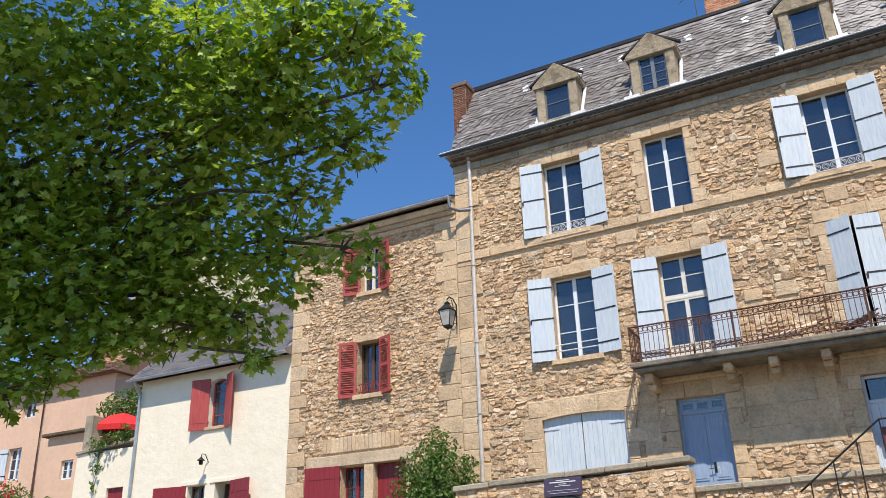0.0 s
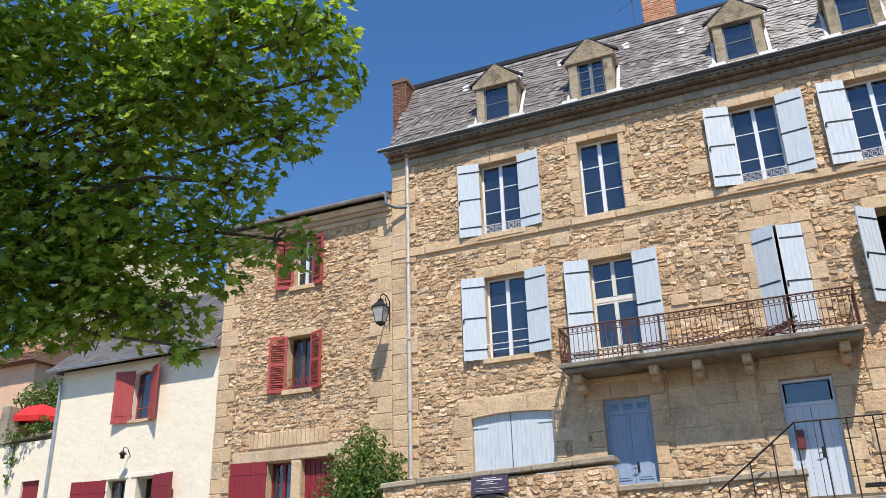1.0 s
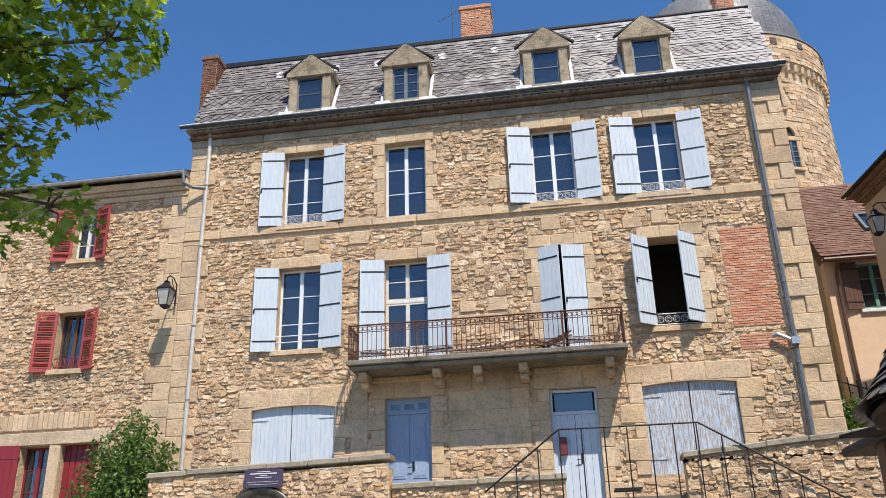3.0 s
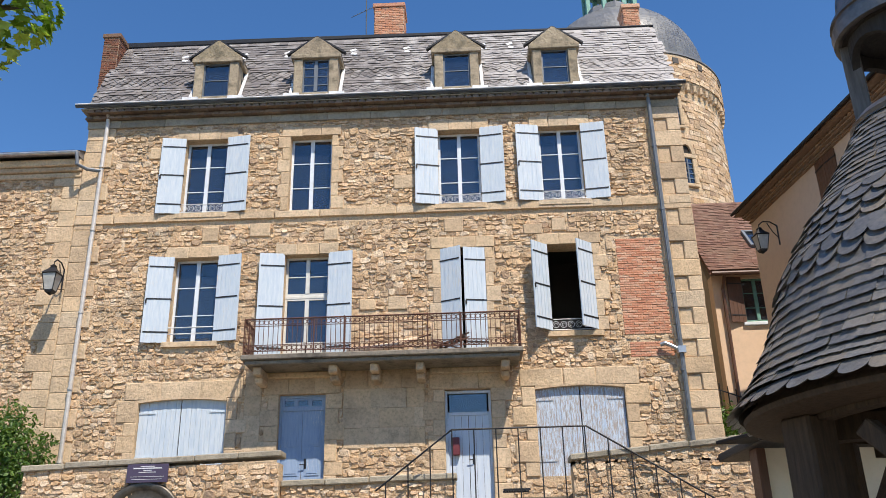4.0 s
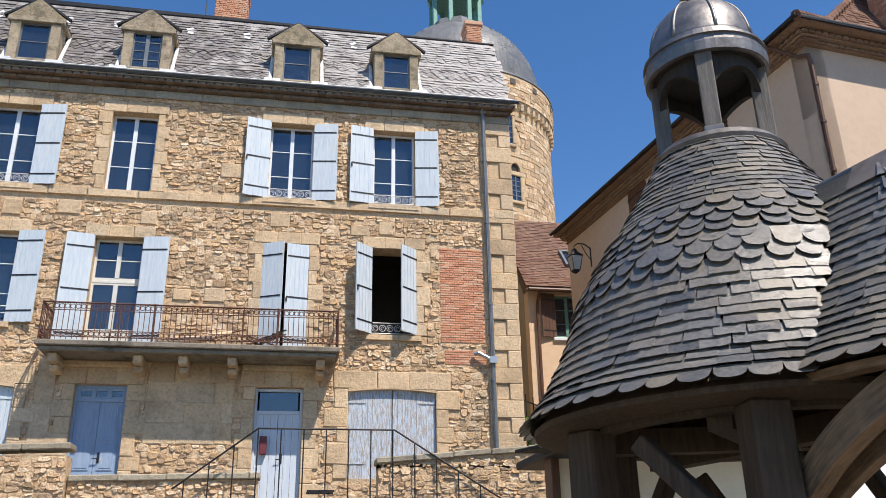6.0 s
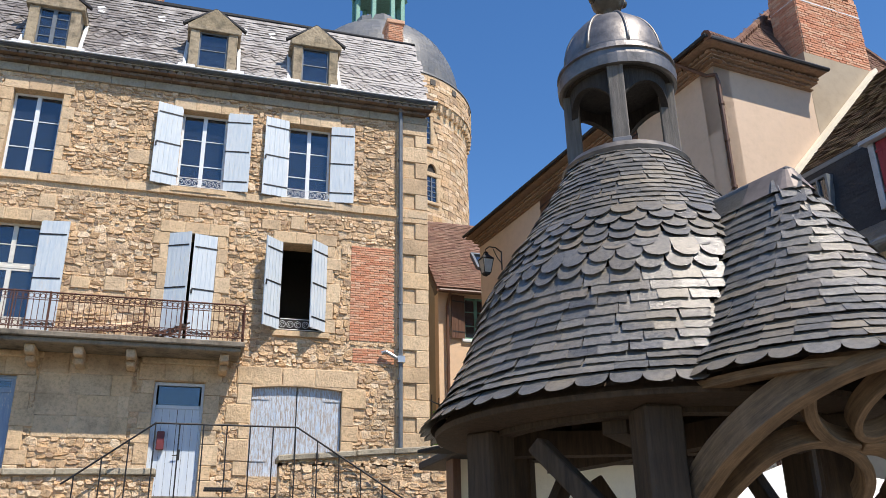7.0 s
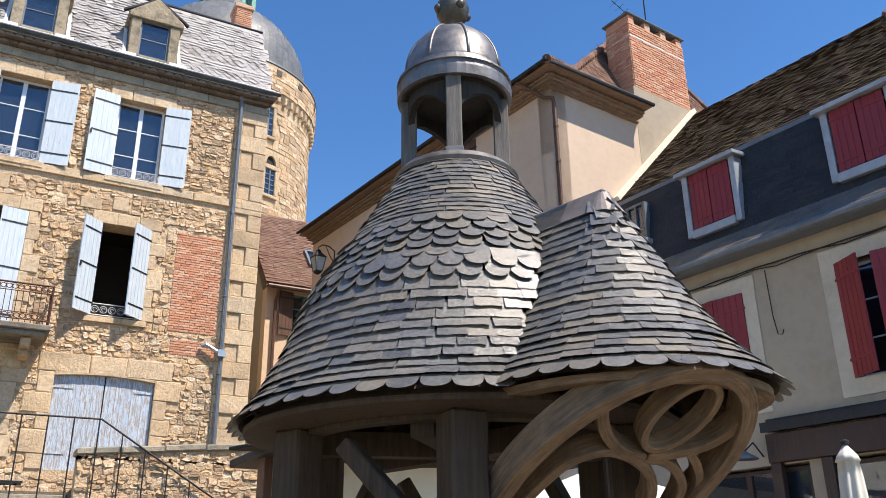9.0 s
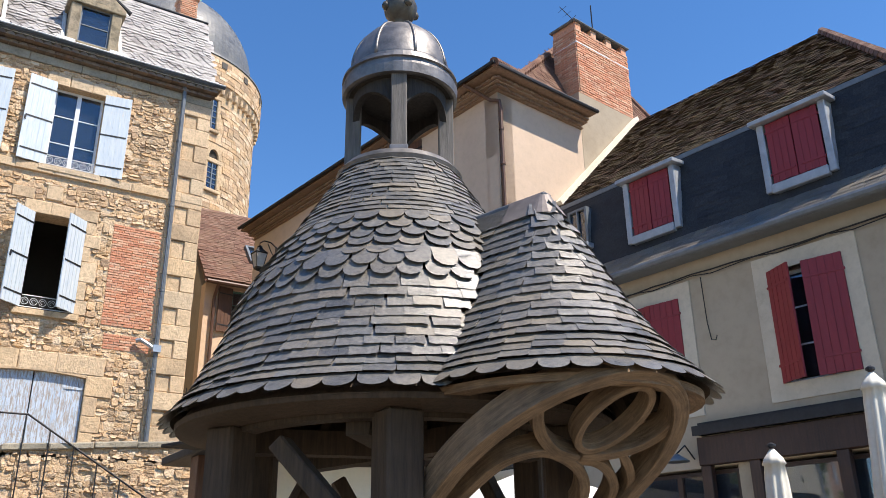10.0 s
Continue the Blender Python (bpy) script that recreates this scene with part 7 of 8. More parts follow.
def pavilion():
    t = thing("market_pavilion", "small round oak market pavilion with curved slate roofs", "pavilion", at=(PC.x, PC.y, 0.15))
    rnd = random.Random(101)
    # decks under the slates
    bm = bmesh.new()
    lathe(bm, [(r - 0.03, z - 0.012) for r, z in PROFILE], 64, PC, close=False)
    lathe(bm, [(r - 0.06, z - 0.05) for r, z in reversed(PROFILE)], 64, PC, close=False)
    deck = part("roof", bm, "oak", t, "bell shaped roof boarding")
    items = []
    for k, (r, z, dr, dz, s) in enumerate(along(PROFILE, lambda z: 0.086 if z < 3.75 else 0.102 if z < 4.33 else 0.062)):
        w = 0.195 if z < 3.75 else 0.19 if z < 4.33 else 0.175
        n = max(12, int(2 * math.pi * r / w))
        rounded = 3.72 < z < 4.36 or k == 0
        a = rnd.uniform(0, 0.3)
        for i in range(n):
            step = 2 * math.pi / n
            q = a + i * step + rnd.uniform(-0.06, 0.06) * step
            across = Vector((math.cos(q), math.sin(q), 0))
            out = Vector((math.sin(q), -math.cos(q), 0))
            up = (out * dr + Vector((0, 0, dz))).normalized()
            nrm = across.cross(up)
            zz = z + rnd.uniform(-0.002, 0.002)
            p = PC + out * r + Vector((0, 0, zz)) + nrm * 0.004 - (up * 0.06 if k == 0 else up * 0)
            if inside_porch(p + up * 0.05):
                continue
            tw = rnd.uniform(-0.01, 0.01)
            kind = 8 + rnd.randrange(4) if rounded else rnd.randrange(8)
            items.append((kind, frame_matrix(p, across + up * tw, up - across * tw, nrm, w * rnd.uniform(0.97, 1.02) * (2 * math.pi * r / n / w), s * 1.9, (0.036 if rounded and k else 0.024 if z < 4.33 else 0.016) * rnd.uniform(0.85, 1.3))))
    lay(items, "slate", "slating", SCALES, "slate", deck, lambda p: (p - PC).dot(Vector((0.3, 1, 0))), 300)
    # porch roof: a half cone that runs back into the big roof
    bm = bmesh.new()
    side = Vector((-OUT.y, OUT.x, 0))
    rings = []
    for r, z in PORCH:
        ring = [LC - OUT * 1.3 + side * (r - 0.03) + Vector((0, 0, z - 0.012))]
        for i in range(25):
            q = math.pi * i / 24
            ring.append(LC + side * (r - 0.03) * math.cos(q) + OUT * (r - 0.03) * math.sin(q) + Vector((0, 0, z - 0.012)))
        ring.append(LC - OUT * 1.3 - side * (r - 0.03) + Vector((0, 0, z - 0.012)))
        rings.append([bm.verts.new(p) for p in ring])
    for a, b in zip(rings, rings[1:]):
        for j in range(len(a) - 1):
            bm.faces.new((a[j], b[j], b[j + 1], a[j + 1]))
    porch = part("porch_roof", bm, "oak", t, "half round porch roof boarding")
    items = []
    for k, (r, z, dr, dz, s) in enumerate(along(PORCH, lambda z: 0.084)):
        w = 0.185
        arc = math.pi * r
        total = arc + 2 * 1.25
        n = int(total / w)
        off = rnd.uniform(0, 0.9)
        for i in range(n):
            d = (i + off) * total / n
            if d < 1.25:
                p, out = LC - OUT * (1.25 - d) + side * r, side
            elif d < 1.25 + arc:
                q = (d - 1.25) / max(r, 0.02)
                out = side * math.cos(q) + OUT * math.sin(q)
                p = LC + out * r
            else:
                p, out = LC - OUT * (d - 1.25 - arc) - side * r, -side
            up = (out * dr + Vector((0, 0, dz))).normalized()
            across = up.cross(out).normalized()
            across = Vector((0, 0, 1)).cross(out)
            nrm = across.cross(up)
            p = p + Vector((0, 0, z + rnd.uniform(-0.0025, 0.0025))) + nrm * 0.004 - (up * 0.06 if k == 0 else up * 0)
            if z > 4.26 or inside_main(p + up * 0.06):
                continue
            tw = rnd.uniform(-0.01, 0.01)
            kind = 8 + rnd.randrange(4) if k == 0 else rnd.randrange(8)
            items.append((kind, frame_matrix(p, across + up * tw, up - across * tw, nrm, total / n * rnd.uniform(0.97, 1.02), s * 1.9, 0.020 * rnd.uniform(0.85, 1.3))))
    lay(items, "slate", "slating", SCALES, "slate", porch, lambda p: p.y, 300)
    # lead cap and ridge of the porch
    bm = bmesh.new()
    m = []
    for r, z in ((0.17, 4.26), (0.11, 4.36), (0.045, 4.47)):
        ring = [LC - OUT * 0.28 + side * r + Vector((0, 0, z + 0.02))]
        for i in range(13):
            q = math.pi * i / 12
            ring.append(LC + side * r * math.cos(q) + OUT * r * math.sin(q) + Vector((0, 0, z + 0.02)))
        ring.append(LC - OUT * 0.28 - side * r + Vector((0, 0, z + 0.02)))
        m.append([bm.verts.new(p) for p in ring])
    for a, b in zip(m, m[1:]):
        for j in range(len(a) - 1):
            bm.faces.new((a[j], b[j], b[j + 1], a[j + 1]))
    bm.faces.new(m[-1])
    part("roof_cap", bm, "capmetal", t, "brownish zinc cap sheet")
    bm = bmesh.new()
    bar(bm, LC + OUT * 0.05 + Vector((0, 0, 4.47)), LC - OUT * 0.85 + Vector((0, 0, 4.47)), 0.1, 0.06)
    part("ridge_roll", bevel_all(bm, 0.02), "lead", t)
    bm = bmesh.new()
    for s in (-1, 1):
        vs = [bm.verts.new(LC + OUT * a + side * s * r + Vector((0, 0, z))) for a, r, z in ((-0.2, 0.17, 4.27), (-0.2, 0.05, 4.46), (-1.0, 0.05, 4.46), (-1.0, 0.17, 4.27))]
        bm.faces.new(vs if s > 0 else vs[::-1])
    bmesh.ops.solidify(bm, geom=bm.faces[:], thickness=0.01)
    part("ridge_sheet", bm, "slate", t, "dark slate ridge course")
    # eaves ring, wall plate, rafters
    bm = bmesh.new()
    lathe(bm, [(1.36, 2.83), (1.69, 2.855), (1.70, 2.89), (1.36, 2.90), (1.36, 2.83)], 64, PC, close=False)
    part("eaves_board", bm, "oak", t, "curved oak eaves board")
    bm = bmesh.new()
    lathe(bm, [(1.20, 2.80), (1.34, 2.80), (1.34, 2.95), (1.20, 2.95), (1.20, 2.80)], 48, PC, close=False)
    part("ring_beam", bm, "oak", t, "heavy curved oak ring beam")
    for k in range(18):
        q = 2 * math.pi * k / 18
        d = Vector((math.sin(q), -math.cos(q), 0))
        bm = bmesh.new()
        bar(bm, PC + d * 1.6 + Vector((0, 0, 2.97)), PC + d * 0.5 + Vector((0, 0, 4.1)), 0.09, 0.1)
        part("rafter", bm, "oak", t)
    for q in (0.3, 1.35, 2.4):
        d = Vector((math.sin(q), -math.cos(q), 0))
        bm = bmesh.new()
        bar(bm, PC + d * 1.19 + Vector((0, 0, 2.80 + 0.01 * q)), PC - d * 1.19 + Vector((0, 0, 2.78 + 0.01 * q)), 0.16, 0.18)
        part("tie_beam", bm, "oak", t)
    # posts and braces
    toward = Vector((-0.496, -0.868, 0))
    base = math.atan2(toward.x, -toward.y)
    for k in range(6):
        q = base + k * math.pi / 3
        d = Vector((math.sin(q), -math.cos(q), 0))
        e = Vector((math.cos(q), math.sin(q), 0))
        foot = PC + d * 1.35
        m = Matrix.Translation((foot.x, foot.y, 0)) @ Matrix.Rotation(q + 0.45, 4, "Z")
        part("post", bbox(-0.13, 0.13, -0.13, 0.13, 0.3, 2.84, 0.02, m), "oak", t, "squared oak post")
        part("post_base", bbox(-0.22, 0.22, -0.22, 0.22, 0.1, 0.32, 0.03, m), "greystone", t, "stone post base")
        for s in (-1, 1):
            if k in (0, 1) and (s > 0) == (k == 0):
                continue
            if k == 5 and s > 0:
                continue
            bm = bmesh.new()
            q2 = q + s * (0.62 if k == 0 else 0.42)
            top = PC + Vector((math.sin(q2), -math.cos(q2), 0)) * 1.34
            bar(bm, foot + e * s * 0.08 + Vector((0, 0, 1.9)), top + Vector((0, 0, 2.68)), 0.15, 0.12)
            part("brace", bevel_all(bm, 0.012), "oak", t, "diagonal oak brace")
    # porch eaves ring
    bm = bmesh.new()
    arc = [LC - OUT * 0.9 + side * 0.90] + [LC + (side * math.cos(math.pi * i / 28) + OUT * math.sin(math.pi * i / 28)) * 0.90 for i in range(29)] + [LC - OUT * 0.9 - side * 0.90]
    ribbon(bm, [p + Vector((0, 0, 2.90)) for p in arc], 0.14, (0, 0, 1), 0.05)
    # pale copy of the oak: light painted into the porch timbers
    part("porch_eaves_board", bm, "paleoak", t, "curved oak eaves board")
    for k in range(9):
        q = math.pi * k / 8
        d = side * math.cos(q) + OUT * math.sin(q)
        bm = bmesh.new()
        bar(bm, LC + d * 0.9 + Vector((0, 0, 2.9)), LC + d * 0.1 + Vector((0, 0, 4.0)), 0.07, 0.08)
        part("rafter", bm, "oak", t)
    # leaning tracery arch that carries the porch
    mid, tip = Vector((3.892, 5.471, 2.053)), Vector((3.925, 3.965, 2.945))
    ex = Vector((math.cos(-0.102), math.sin(-0.102), 0))
    ey = tip - mid
    rise = ey.length
    ey = ey / rise
    en = ex.cross(ey).normalized()
    P = lambda x, y: mid + ex * x + ey * y
    def swing(knots, n=8):
        """A smooth line through a few knots of the leaning plane."""
        k = [Vector((*p, 0)) for p in knots]
        k = [k[0] * 2 - k[1]] + k + [k[-1] * 2 - k[-2]]
        out = []
        for p0, p1, p2, p3 in zip(k, k[1:], k[2:], k[3:]):
            for i in range(n):
                u = i / n
                q = 0.5 * (2 * p1 + (p2 - p0) * u + (2 * p0 - 5 * p1 + 4 * p2 - p3) * u * u + (3 * p1 - p0 - 3 * p2 + p3) * u ** 3)
                out.append(P(q.x, q.y))
        return out + [P(k[-2].x, k[-2].y)]
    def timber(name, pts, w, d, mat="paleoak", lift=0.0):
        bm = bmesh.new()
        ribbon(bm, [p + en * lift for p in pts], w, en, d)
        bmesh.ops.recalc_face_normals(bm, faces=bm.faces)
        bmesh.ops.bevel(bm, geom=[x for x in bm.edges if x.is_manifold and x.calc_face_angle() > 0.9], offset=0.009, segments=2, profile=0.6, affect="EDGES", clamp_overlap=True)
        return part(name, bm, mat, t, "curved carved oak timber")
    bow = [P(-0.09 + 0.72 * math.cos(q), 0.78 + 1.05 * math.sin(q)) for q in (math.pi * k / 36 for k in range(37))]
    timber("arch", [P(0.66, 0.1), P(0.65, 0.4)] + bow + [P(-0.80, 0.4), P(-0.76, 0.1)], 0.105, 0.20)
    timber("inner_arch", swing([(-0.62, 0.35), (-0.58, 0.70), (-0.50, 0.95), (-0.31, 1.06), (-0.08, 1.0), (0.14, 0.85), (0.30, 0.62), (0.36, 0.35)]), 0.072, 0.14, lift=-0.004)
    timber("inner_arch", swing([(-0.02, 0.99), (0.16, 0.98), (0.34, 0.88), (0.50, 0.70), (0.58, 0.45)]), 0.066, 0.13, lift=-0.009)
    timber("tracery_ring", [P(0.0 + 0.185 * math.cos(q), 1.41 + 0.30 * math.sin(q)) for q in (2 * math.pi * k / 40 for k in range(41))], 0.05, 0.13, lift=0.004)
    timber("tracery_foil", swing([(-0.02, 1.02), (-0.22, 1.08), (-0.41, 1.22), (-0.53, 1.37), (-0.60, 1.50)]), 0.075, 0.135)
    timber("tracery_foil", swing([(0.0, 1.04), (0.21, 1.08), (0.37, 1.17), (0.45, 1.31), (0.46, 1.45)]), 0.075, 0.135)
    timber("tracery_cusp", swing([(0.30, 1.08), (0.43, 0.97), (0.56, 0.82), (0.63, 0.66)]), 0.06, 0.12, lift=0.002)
    # lantern
    bm = bmesh.new()
    lathe(bm, [(0.54, 5.08), (0.56, 5.12), (0.50, 5.19), (0.30, 5.22), (0.0, 5.23)], 40, PC)
    part("lantern_base", bm, "lead", t, "lead covered base", smooth=False)
    for k in range(4):
        q = base - 0.015 + k * math.pi / 2
        d = Vector((math.sin(q), -math.cos(q), 0))
        m = Matrix.Translation((PC + d * 0.42)) @ Matrix.Rotation(q, 4, "Z")
        p = part("lantern_post", bbox(-0.068, 0.068, -0.068, 0.068, 5.17, 6.0, 0.008, m), "greyoak", t, "silvered oak lantern post")
        part("post_shoe", bbox(-0.078, 0.078, -0.078, 0.078, 5.17, 5.23, 0.006, m), "lead", p)
        # cusped board between the posts
        bm = bmesh.new()
        n = 16
        strip = []
        for i in range(n + 1):
            u = i / n
            a = q + u * math.pi / 2
            dd = Vector((math.sin(a), -math.cos(a), 0))
            low = 5.47 + 0.36 * math.sin(math.pi * min(max(u, 0), 1)) ** 0.45 if 0.03 < u < 0.97 else 5.47
            strip.append([bm.verts.new(PC + dd * rr + Vector((0, 0, zz))) for rr, zz in ((0.43, low), (0.43, 6.0), (0.37, 6.0), (0.37, low))])
        for a, b in zip(strip, strip[1:]):
            for j in range(4):
                bm.faces.new((a[j], b[j], b[(j + 1) % 4], a[(j + 1) % 4]))
        bmesh.ops.recalc_face_normals(bm, faces=bm.faces)
        part("cusped_arch", bm, "darkoak", t, "dark carved oak arch board")
    bm = bmesh.new()
    lathe(bm, [(0.30, 5.96), (0.50, 5.925), (0.528, 5.93), (0.535, 6.02), (0.52, 6.025), (0.515, 6.085), (0.535, 6.09), (0.53, 6.115), (0.485, 6.125), (0.475, 6.18), (0.44, 6.185)], 40, PC, close=False)
    part("fascia", bm, "lead", t, "dark folded lead fascia with a drip edge")
    bm = bmesh.new()
    lathe(bm, [(0.47, 6.15)] + [(0.462 * math.cos(q), 6.17 + 0.56 * math.sin(q)) for q in (math.radians(4 + 78 * k / 12) for k in range(13))], 48, PC)
    disc = bmesh.new()
    lathe(disc, [(0.47, 5.925), (0.47, 5.94), (0.2, 6.0), (0.0, 6.02)], 32, PC)
    part("lantern_ceiling", disc, "darkoak", t, "dark boarded lantern ceiling")
    dome = part("dome", bm, "lead", t, "ribbed lead dome", smooth=True)
    for k in range(8):
        q = base + 0.3 + 2 * math.pi * k / 8
        bm = bmesh.new()
        tube(bm, [PC + Vector((math.sin(q), -math.cos(q), 0)) * 0.46 * math.cos(a) + Vector((0, 0, 6.17 + 0.565 * math.sin(a))) for a in (math.radians(2 + 80 * j / 10) for j in range(11))], 0.016, 8)
        part("rib", bm, "lead", dome, smooth=True)
    bm = bmesh.new()
    lathe(bm, [(0.11, 6.70), (0.07, 6.75), (0.055, 6.78), (0.10, 6.82), (0.15, 6.90), (0.165, 6.98), (0.14, 7.06), (0.08, 7.10), (0.04, 7.16), (0.09, 7.2), (0.10, 7.25), (0.05, 7.31), (0.0, 7.33)], 20, PC)
    fin = part("finial", bm, "bronze", t, "dark moulded lead urn finial", smooth=True)
    for k in range(4):
        q = base + 0.5 + k * math.pi / 2
        d = Vector((math.sin(q), -math.cos(q), 0))
        bm = bmesh.new()
        lathe(bm, [(0.0, -0.05), (0.035, -0.03), (0.045, 0.0), (0.03, 0.035), (0.0, 0.05)], 10, PC + d * 0.155 + Vector((0, 0, 6.95)))
        part("boss", bm, "bronze", fin, smooth=True)


pavilion()


# ---- low white shop and black awning behind the pavilion ----
def white_shop():
    h = thing("shop", "low white rendered shop front behind the pavilion", "shop", at=(6, 13.5, 0.1))
    part("wall", wall_mesh(4.15, 9.2, 0.1, 3.55, [], 13.0, 13.3), "white", h, "white rendered wall")
    part("corner_post", bbox(4.02, 4.15, 12.95, 13.3, 0.1, 3.6, 0.01), "brownwood", h)
    # deep overhang added to keep the white wall in shade
    part("roof", bbox(3.9, 9.3, 12.0, 14.5, 3.55, 3.68, 0.02), "darkslate", h)
    a = thing("awning", "folded black fabric awning with a metal arm", "awning", at=(4.2, 12.9, 3.5))
    bm = bmesh.new()
    vs = box(bm, 3.45, 5.9, 11.0, 12.9, 3.45, 3.5)
    for v in vs:
        if v.co.y > 12.5:
            v.co.z += 0.16
    part("canopy", bevel_all(bm, 0.01), "blackcloth", a)
    part("front_bar", bbox(3.43, 5.92, 10.94, 11.0, 3.37, 3.47, 0.01), "iron", a)


white_shop()


# ---- closed umbrellas ----
def umbrella(x, y, top, ln):
    t = thing("parasol", "closed ecru canvas cafe parasol on a wooden pole", "parasol", "closed cafe parasols", at=(x, y, 0.15))
    bm = bmesh.new()
    n = 32
    rings = []
    for r, z, f in ((0.02, 0.0, 0), (0.10, -0.10, 0.1), (0.125, -0.16, 0.12), (0.105, -0.165, 0.2), (0.12, -0.3, 0.25), (0.15, -0.7, 0.3), (0.19, -1.2, 0.35), (0.22, -ln, 0.4)):
        rings.append([bm.verts.new((x + r * (1 - f * (0.5 + 0.5 * math.cos(8 * a))) * math.cos(a + 0.3 * z), y + r * (1 - f * (0.5 + 0.5 * math.cos(8 * a))) * math.sin(a + 0.3 * z), top + z)) for a in (2 * math.pi * j / n for j in range(n))])
    for a, b in zip(rings, rings[1:]):
        for j in range(n):
            bm.faces.new((a[j], b[j], b[(j + 1) % n], a[(j + 1) % n]))
    bm.faces.new(rings[0])
    part("canopy", bm, "canvas", t, "folded ecru canvas", smooth=True)
    bm = bmesh.new()
    tube(bm, [(x, y, 0.2), (x, y, top + 0.02)], 0.024, 8)
    part("pole", bm, "brownwood", t)
    bm = bmesh.new()
    lathe(bm, [(0.02, 0.0), (0.045, 0.02), (0.045, 0.04), (0.015, 0.06)], 10, (x, y, top))
    part("finial", bm, "iron", t)
    part("base", bbox(x - 0.3, x + 0.3, y - 0.3, y + 0.3, 0.12, 0.2, 0.02), "greystone", t)


umbrella(7.81, 6.0, 3.02, 1.9)
umbrella(8.0, 4.91, 3.62, 2.5)
def open_parasol(x, y, low, peak, half):
    t = thing("parasol", "large open white square cafe parasol", "parasol", at=(x, y, 0.15))
    bm = bmesh.new()
    top = bm.verts.new((x, y, peak))
    edge = []
    for i in range(4):
        for k in range(6):
            a, b = [(-1, -1), (1, -1), (1, 1), (-1, 1)][i], [(-1, -1), (1, -1), (1, 1), (-1, 1)][(i + 1) % 4]
            q = k / 6
            edge.append((x + half * (a[0] + (b[0] - a[0]) * q), y + half * (a[1] + (b[1] - a[1]) * q), low - 0.05 * math.sin(math.pi * q)))
    up = [bm.verts.new(p) for p in edge]
    dn = [bm.verts.new((p[0], p[1], p[2] - 0.16)) for p in edge]
    n = len(edge)
    for i in range(n):
        bm.faces.new((up[i], up[(i + 1) % n], top))
        bm.faces.new((dn[i], dn[(i + 1) % n], up[(i + 1) % n], up[i]))
    part("canopy", bm, "whitecloth", t, "white canvas canopy with a valance")
    bm = bmesh.new()
    tube(bm, [(x, y, 0.2), (x, y, peak - 0.01)], 0.03, 8)
    part("pole", bm, "brownwood", t)
    for sx in (-1, 1):
        for sy in (-1, 1):
            bm = bmesh.new()
            tube(bm, [(x, y, peak - 0.06), (x + sx * half * 0.97, y + sy * half * 0.97, low - 0.03)], 0.012, 5)
            part("rib", bm, "brownwood", t)
    part("base", bbox(x - 0.35, x + 0.35, y - 0.35, y + 0.35, 0.12, 0.22, 0.02), "greystone", t)


open_parasol(8.1, 10.3, 2.6, 3.3, 1.45)
wall_lantern("street_lamp", (7.62, 21.0, 9.78), 0.8, radians(90 + 7 + 180))

# ---- plane tree ----
def leaf_template(seed):
    """A five lobed leaf, slightly cupped; about one unit across."""
    rnd = random.Random(seed)
    tips = ((0.0, 1.02), (0.13, 0.70), (0.22, 0.60), (0.50, 0.74), (0.40, 0.46), (0.36, 0.36), (0.56, 0.18), (0.22, 0.08), (0.0, 0.0))
    cup = rnd.uniform(-0.25, 0.3)
    fold = rnd.uniform(0.0, 0.25)
    right = [(x * rnd.uniform(0.9, 1.1), y * rnd.uniform(0.95, 1.05)) for x, y in tips]
    vs = [(x, y, fold * abs(x) + cup * y * y * 0.5) for x, y in right] + [(-x, y, fold * abs(x) + cup * y * y * 0.5) for x, y in right[1:-1]] + [(0, 0.4, -0.02)]
    n = len(right)
    ring = list(range(n)) + list(range(n + len(right) - 3, n - 1, -1))
    c = len(vs) - 1
    return vs, [(c, ring[(i + 1) % len(ring)], ring[i]) for i in range(len(ring))]


LEAVES = [leaf_template(s) for s in range(8)]


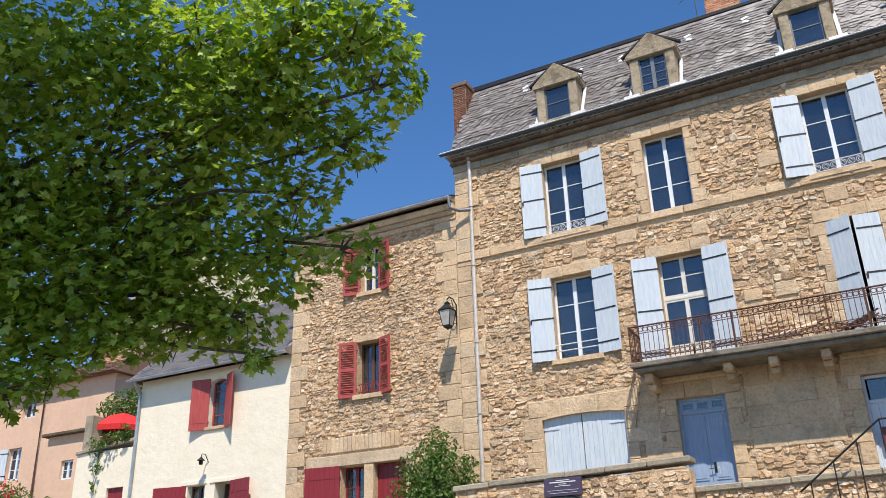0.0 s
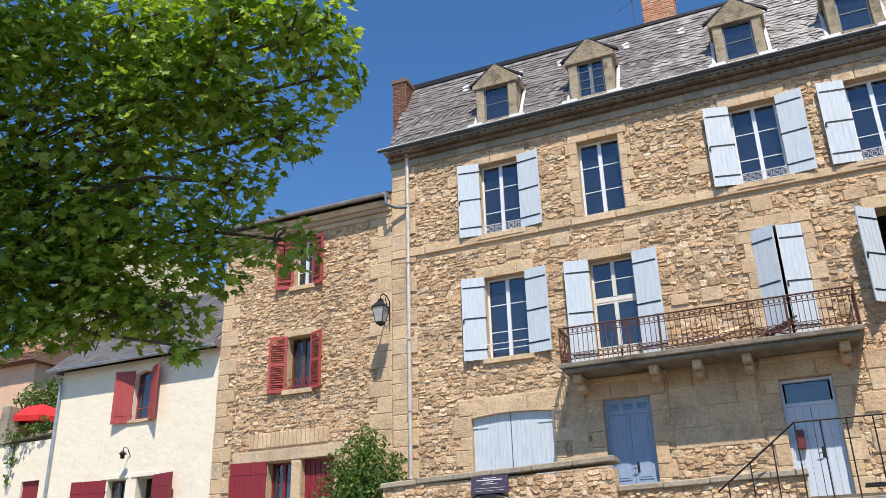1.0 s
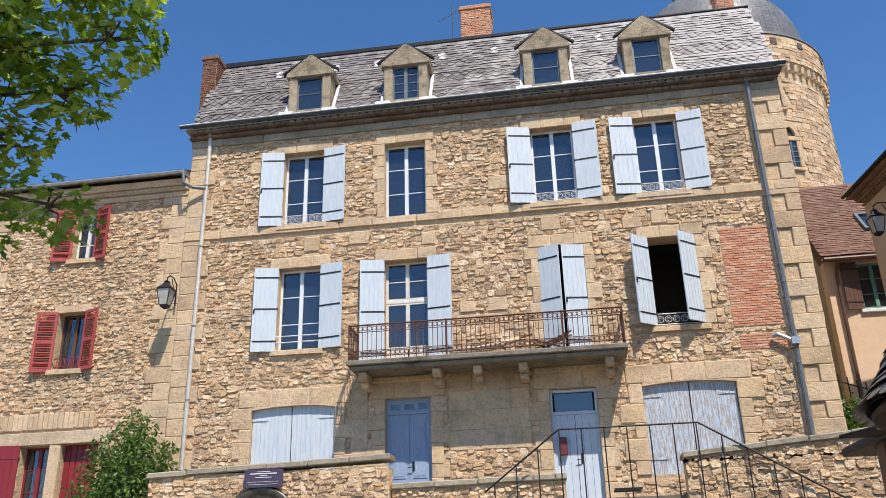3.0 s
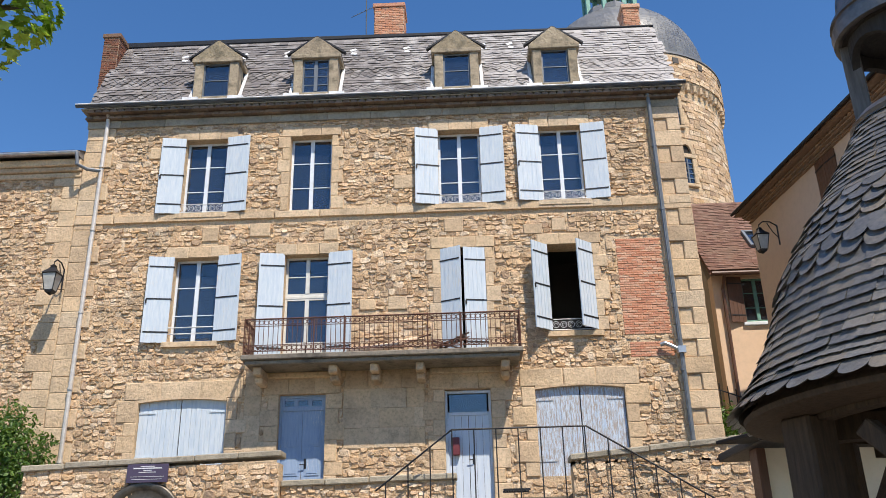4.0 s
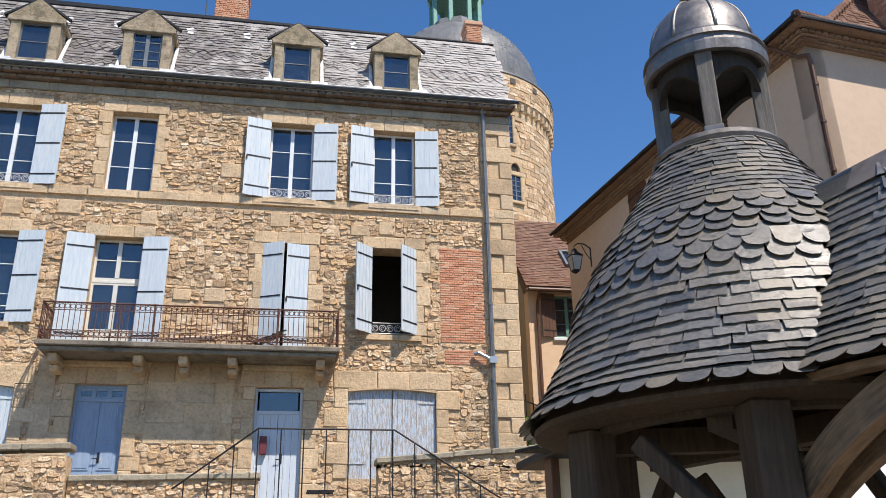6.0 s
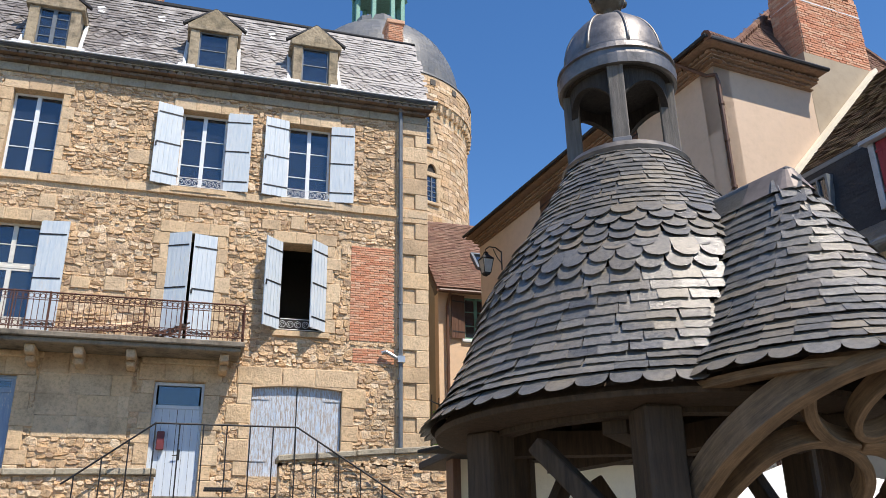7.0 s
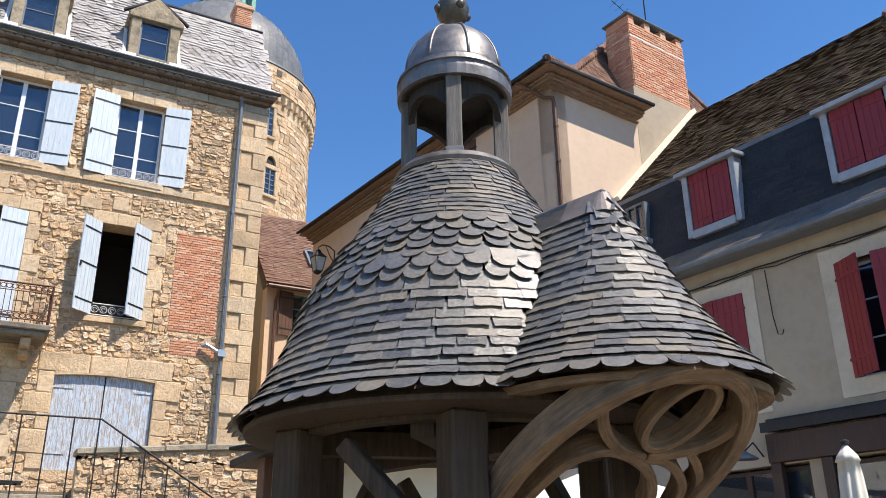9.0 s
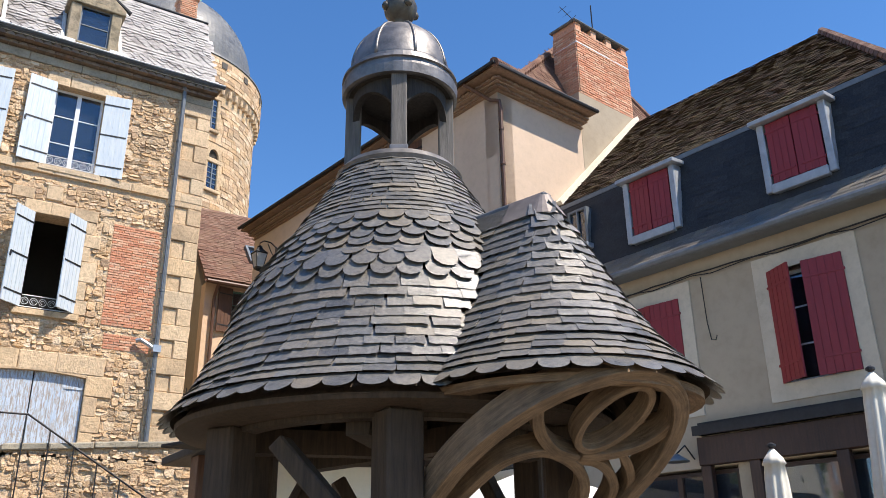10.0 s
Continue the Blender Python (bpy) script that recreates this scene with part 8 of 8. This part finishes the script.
def plane_tree():
    rnd = random.Random(303)
    foot = Vector((-9.0, 4.2, 0.15))
    t = thing("tree", "leafy plane tree with drooping green branches", "tree", at=foot)
    crown = Vector((-8.4, 4.3, 3.6))
    bm = bmesh.new()
    tube(bm, [foot, foot + Vector((0.05, 0.05, 1.2)), foot + Vector((0.2, 0.1, 2.4)), crown], 0.42, 14, 0.3)
    trunk = part("trunk", bm, "bark", t, "mottled bark trunk", smooth=True)
    # clumps: centre and radius
    clumps = CLUMPS
    leaves = []
    sun = SUN_DIR
    for k, (cx, cy, cz, r) in enumerate(clumps):
        c = Vector((cx, cy, cz))
        bm = bmesh.new()
        way = c - crown
        pts = [crown + way * (j / 6) + Vector((0, 0, 0.5 * math.sin(math.pi * j / 6))) + Vector((rnd.uniform(-0.15, 0.15), rnd.uniform(-0.15, 0.15), rnd.uniform(-0.1, 0.1))) * (1 if 0 < j < 6 else 0) for j in range(7)]
        tube(bm, pts, 0.045, 7, 0.010)
        part("limb", bm, "bark", t, smooth=True)
        for j in range(7):
            d = Vector((rnd.gauss(0, 1), rnd.gauss(0, 1), rnd.gauss(0, 0.8))).normalized()
            bm = bmesh.new()
            tube(bm, [c - way.normalized() * r * 0.4, c + d * r * 0.5, c + d * r * 0.82 - Vector((0, 0, 0.08))], 0.010, 5, 0.003)
            part("twig", bm, "bark", t)
        n = int(DENSITY * r ** 2)
        for i in range(n):
            d = Vector((rnd.gauss(0, 1), rnd.gauss(0, 1), rnd.gauss(0, 1))).normalized()
            q = rnd.random() ** 0.45
            p = c + Vector((d.x * r, d.y * r, d.z * r * 0.8)) * q
            p += Vector((noise.noise(p * 1.3), noise.noise(p * 1.3 + Vector((9, 0, 0))), noise.noise(p * 1.3 + Vector((0, 7, 0))))) * 0.22
            size = rnd.uniform(0.045, 0.105)
            n_up = (Vector((0, 0, 1)) * rnd.uniform(0.1, 0.9) + sun * rnd.uniform(0.1, 0.9) + d * 0.4 + Vector((rnd.gauss(0, 0.5), rnd.gauss(0, 0.5), rnd.gauss(0, 0.4)))).normalized()
            f = Vector((d.x, d.y, -0.5)) + Vector((rnd.gauss(0, 0.5), rnd.gauss(0, 0.5), rnd.gauss(0, 0.4)))
            f = (f - n_up * f.dot(n_up)).normalized()
            leaves.append((rnd.randrange(8), frame_matrix(p, f.cross(n_up), f, n_up, size, size, size)))
    lay(leaves, "leaf", "foliage", LEAVES, "leaf", t, lambda p: -p.x, 300)


CLUMPS = (
    (-2.88, 4.45, 5.48, 0.33), (-3.22, 4.31, 5.69, 0.52), (-2.84, 4.67, 5.25, 0.24), (-3.24, 4.85, 5.03, 0.31), (-3.57, 4.69, 5.31, 0.5), (-3.74, 4.96, 4.75, 0.38),
    (-3.49, 5.23, 4.35, 0.23), (-4.11, 5.15, 4.39, 0.41), (-4.39, 5.12, 3.95, 0.32), (-4.84, 5.0, 3.91, 0.37), (-4.32, 5.16, 3.64, 0.14), (-5.31, 4.82, 3.85, 0.4),
    (-5.79, 4.62, 3.7, 0.37), (-5.85, 4.3, 3.42, 0.29), (-6.0, 4.42, 4.24, 0.58), (-5.34, 4.75, 4.54, 0.64), (-4.52, 4.87, 4.74, 0.62), (-4.17, 4.49, 5.3, 0.64),
    (-3.95, 4.19, 5.84, 0.62), (-4.76, 4.02, 5.84, 0.73), (-5.13, 4.44, 5.32, 0.72), (-5.5, 3.74, 5.89, 0.74), (-5.95, 4.22, 5.14, 0.73), (-6.35, 3.58, 5.56, 0.89),
    # unseen high clumps, added only to cast shade on the lower left crown
    (-4.6, 2.9, 6.95, 0.75), (-5.5, 2.9, 6.9, 0.8), (-5.0, 2.1, 7.4, 0.8), (-6.3, 3.0, 6.7, 0.9), (-6.6, 2.1, 7.3, 0.9),
    (-5.6, 4.75, 4.15, 0.6), (-6.3, 4.5, 3.95, 0.55), (-5.0, 5.1, 4.3, 0.5), (-6.7, 4.1, 4.6, 0.75), (-6.2, 4.5, 4.9, 0.6), (-5.4, 5.0, 4.9, 0.6),
)
DENSITY = 2500
plane_tree()


def small_leaf(seed):
    rnd = random.Random(seed)
    b = rnd.uniform(-0.2, 0.2)
    return [(0, 0, 0), (0.28, 0.35, b), (0.2, 0.75, b), (0, 1, 0), (-0.2, 0.75, b), (-0.28, 0.35, b)], [(0, 1, 2, 3), (0, 3, 4, 5)]


SMALL = [small_leaf(s) for s in range(6)]


def shrub(name, label, clumps, seed, count, size, foot, mat="shrub"):
    rnd = random.Random(seed)
    t = thing(name, label, "shrub", at=foot)
    bm = bmesh.new()
    for c in clumps:
        tube(bm, [foot, (Vector(foot) + Vector(c[:3])) / 2 + Vector((rnd.uniform(-0.1, 0.1), 0, 0)), c[:3]], 0.03, 5, 0.008)
    part("stem", bm, "bark", t)
    items = []
    for c in clumps:
        for i in range(int(count * c[3] ** 2)):
            d = Vector((rnd.gauss(0, 1), rnd.gauss(0, 1), rnd.gauss(0, 1))).normalized()
            p = Vector(c[:3]) + d * c[3] * rnd.random() ** 0.35
            p += Vector((noise.noise(p * 4), noise.noise(p * 4 + Vector((5, 0, 0))), noise.noise(p * 4 + Vector((0, 5, 0))))) * 0.18
            u = (d + Vector((rnd.gauss(0, 0.6), rnd.gauss(0, 0.6), rnd.gauss(0, 0.6) + 0.3))).normalized()
            f = Vector((rnd.gauss(0, 1), rnd.gauss(0, 1), rnd.gauss(0, 1)))
            f = (f - u * f.dot(u)).normalized()
            s = size * rnd.uniform(0.6, 1.3)
            items.append((rnd.randrange(6), frame_matrix(p, f.cross(u), f, u, s, s, s)))
    lay(items, "leaf", "foliage", SMALL, mat, t, lambda p: 1e7)
    return t


shrub("climbing_shrub", "dense bright green climbing shrub against the house wall", [(-10.5, 19.3, 5.45, 0.5), (-10.9, 19.2, 4.8, 0.7), (-10.3, 19.1, 4.7, 0.75), (-11.2, 19.2, 4.0, 0.8), (-10.4, 19.0, 3.9, 0.9), (-9.7, 19.3, 4.5, 0.35), (-9.65, 19.4, 5.0, 0.2)], 401, 2100, 0.1, (-10.5, 19.2, 3.0))
shrub("garden_bush", "bushy green garden shrub on the terrace", [(-26.6, 23.0, 9.0, 0.8), (-25.9, 23.1, 9.3, 0.6), (-26.0, 23.1, 8.5, 0.7)], 402, 800, 0.15, (-26.0, 23.0, 6.9))
shrub("trailing_plant", "trailing green plant hanging over the garden wall", [(-25.0, 20.9, 7.2, 0.3), (-24.9, 20.9, 6.5, 0.2), (-25.0, 20.9, 5.9, 0.16), (-24.2, 20.9, 7.4, 0.3), (-23.6, 20.9, 7.5, 0.28)], 403, 1500, 0.12, (-25.0, 21.0, 7.2))
shrub("flower_bush", "flowering bush with red blossoms below the window", [(-30.4, 21.5, 5.8, 0.8), (-29.6, 21.3, 5.6, 0.7), (-28.2, 21.0, 5.1, 0.6), (-27.2, 21.0, 5.2, 0.5)], 404, 800, 0.14, (-29.8, 21.4, 0.2))
shrub("geranium_bush", "red flowering geranium bush below the window", [(-29.5, 20.8, 5.9, 0.55)], 405, 300, 0.12, (-29.5, 21.0, 0.2), "flower")
shrub("box_bush", "clipped green bush at the passage entrance", [(6.0, 20.7, 5.3, 0.4), (6.3, 20.8, 5.2, 0.45), (6.1, 20.7, 4.7, 0.4)], 406, 1600, 0.1, (6.4, 20.7, 3.4))
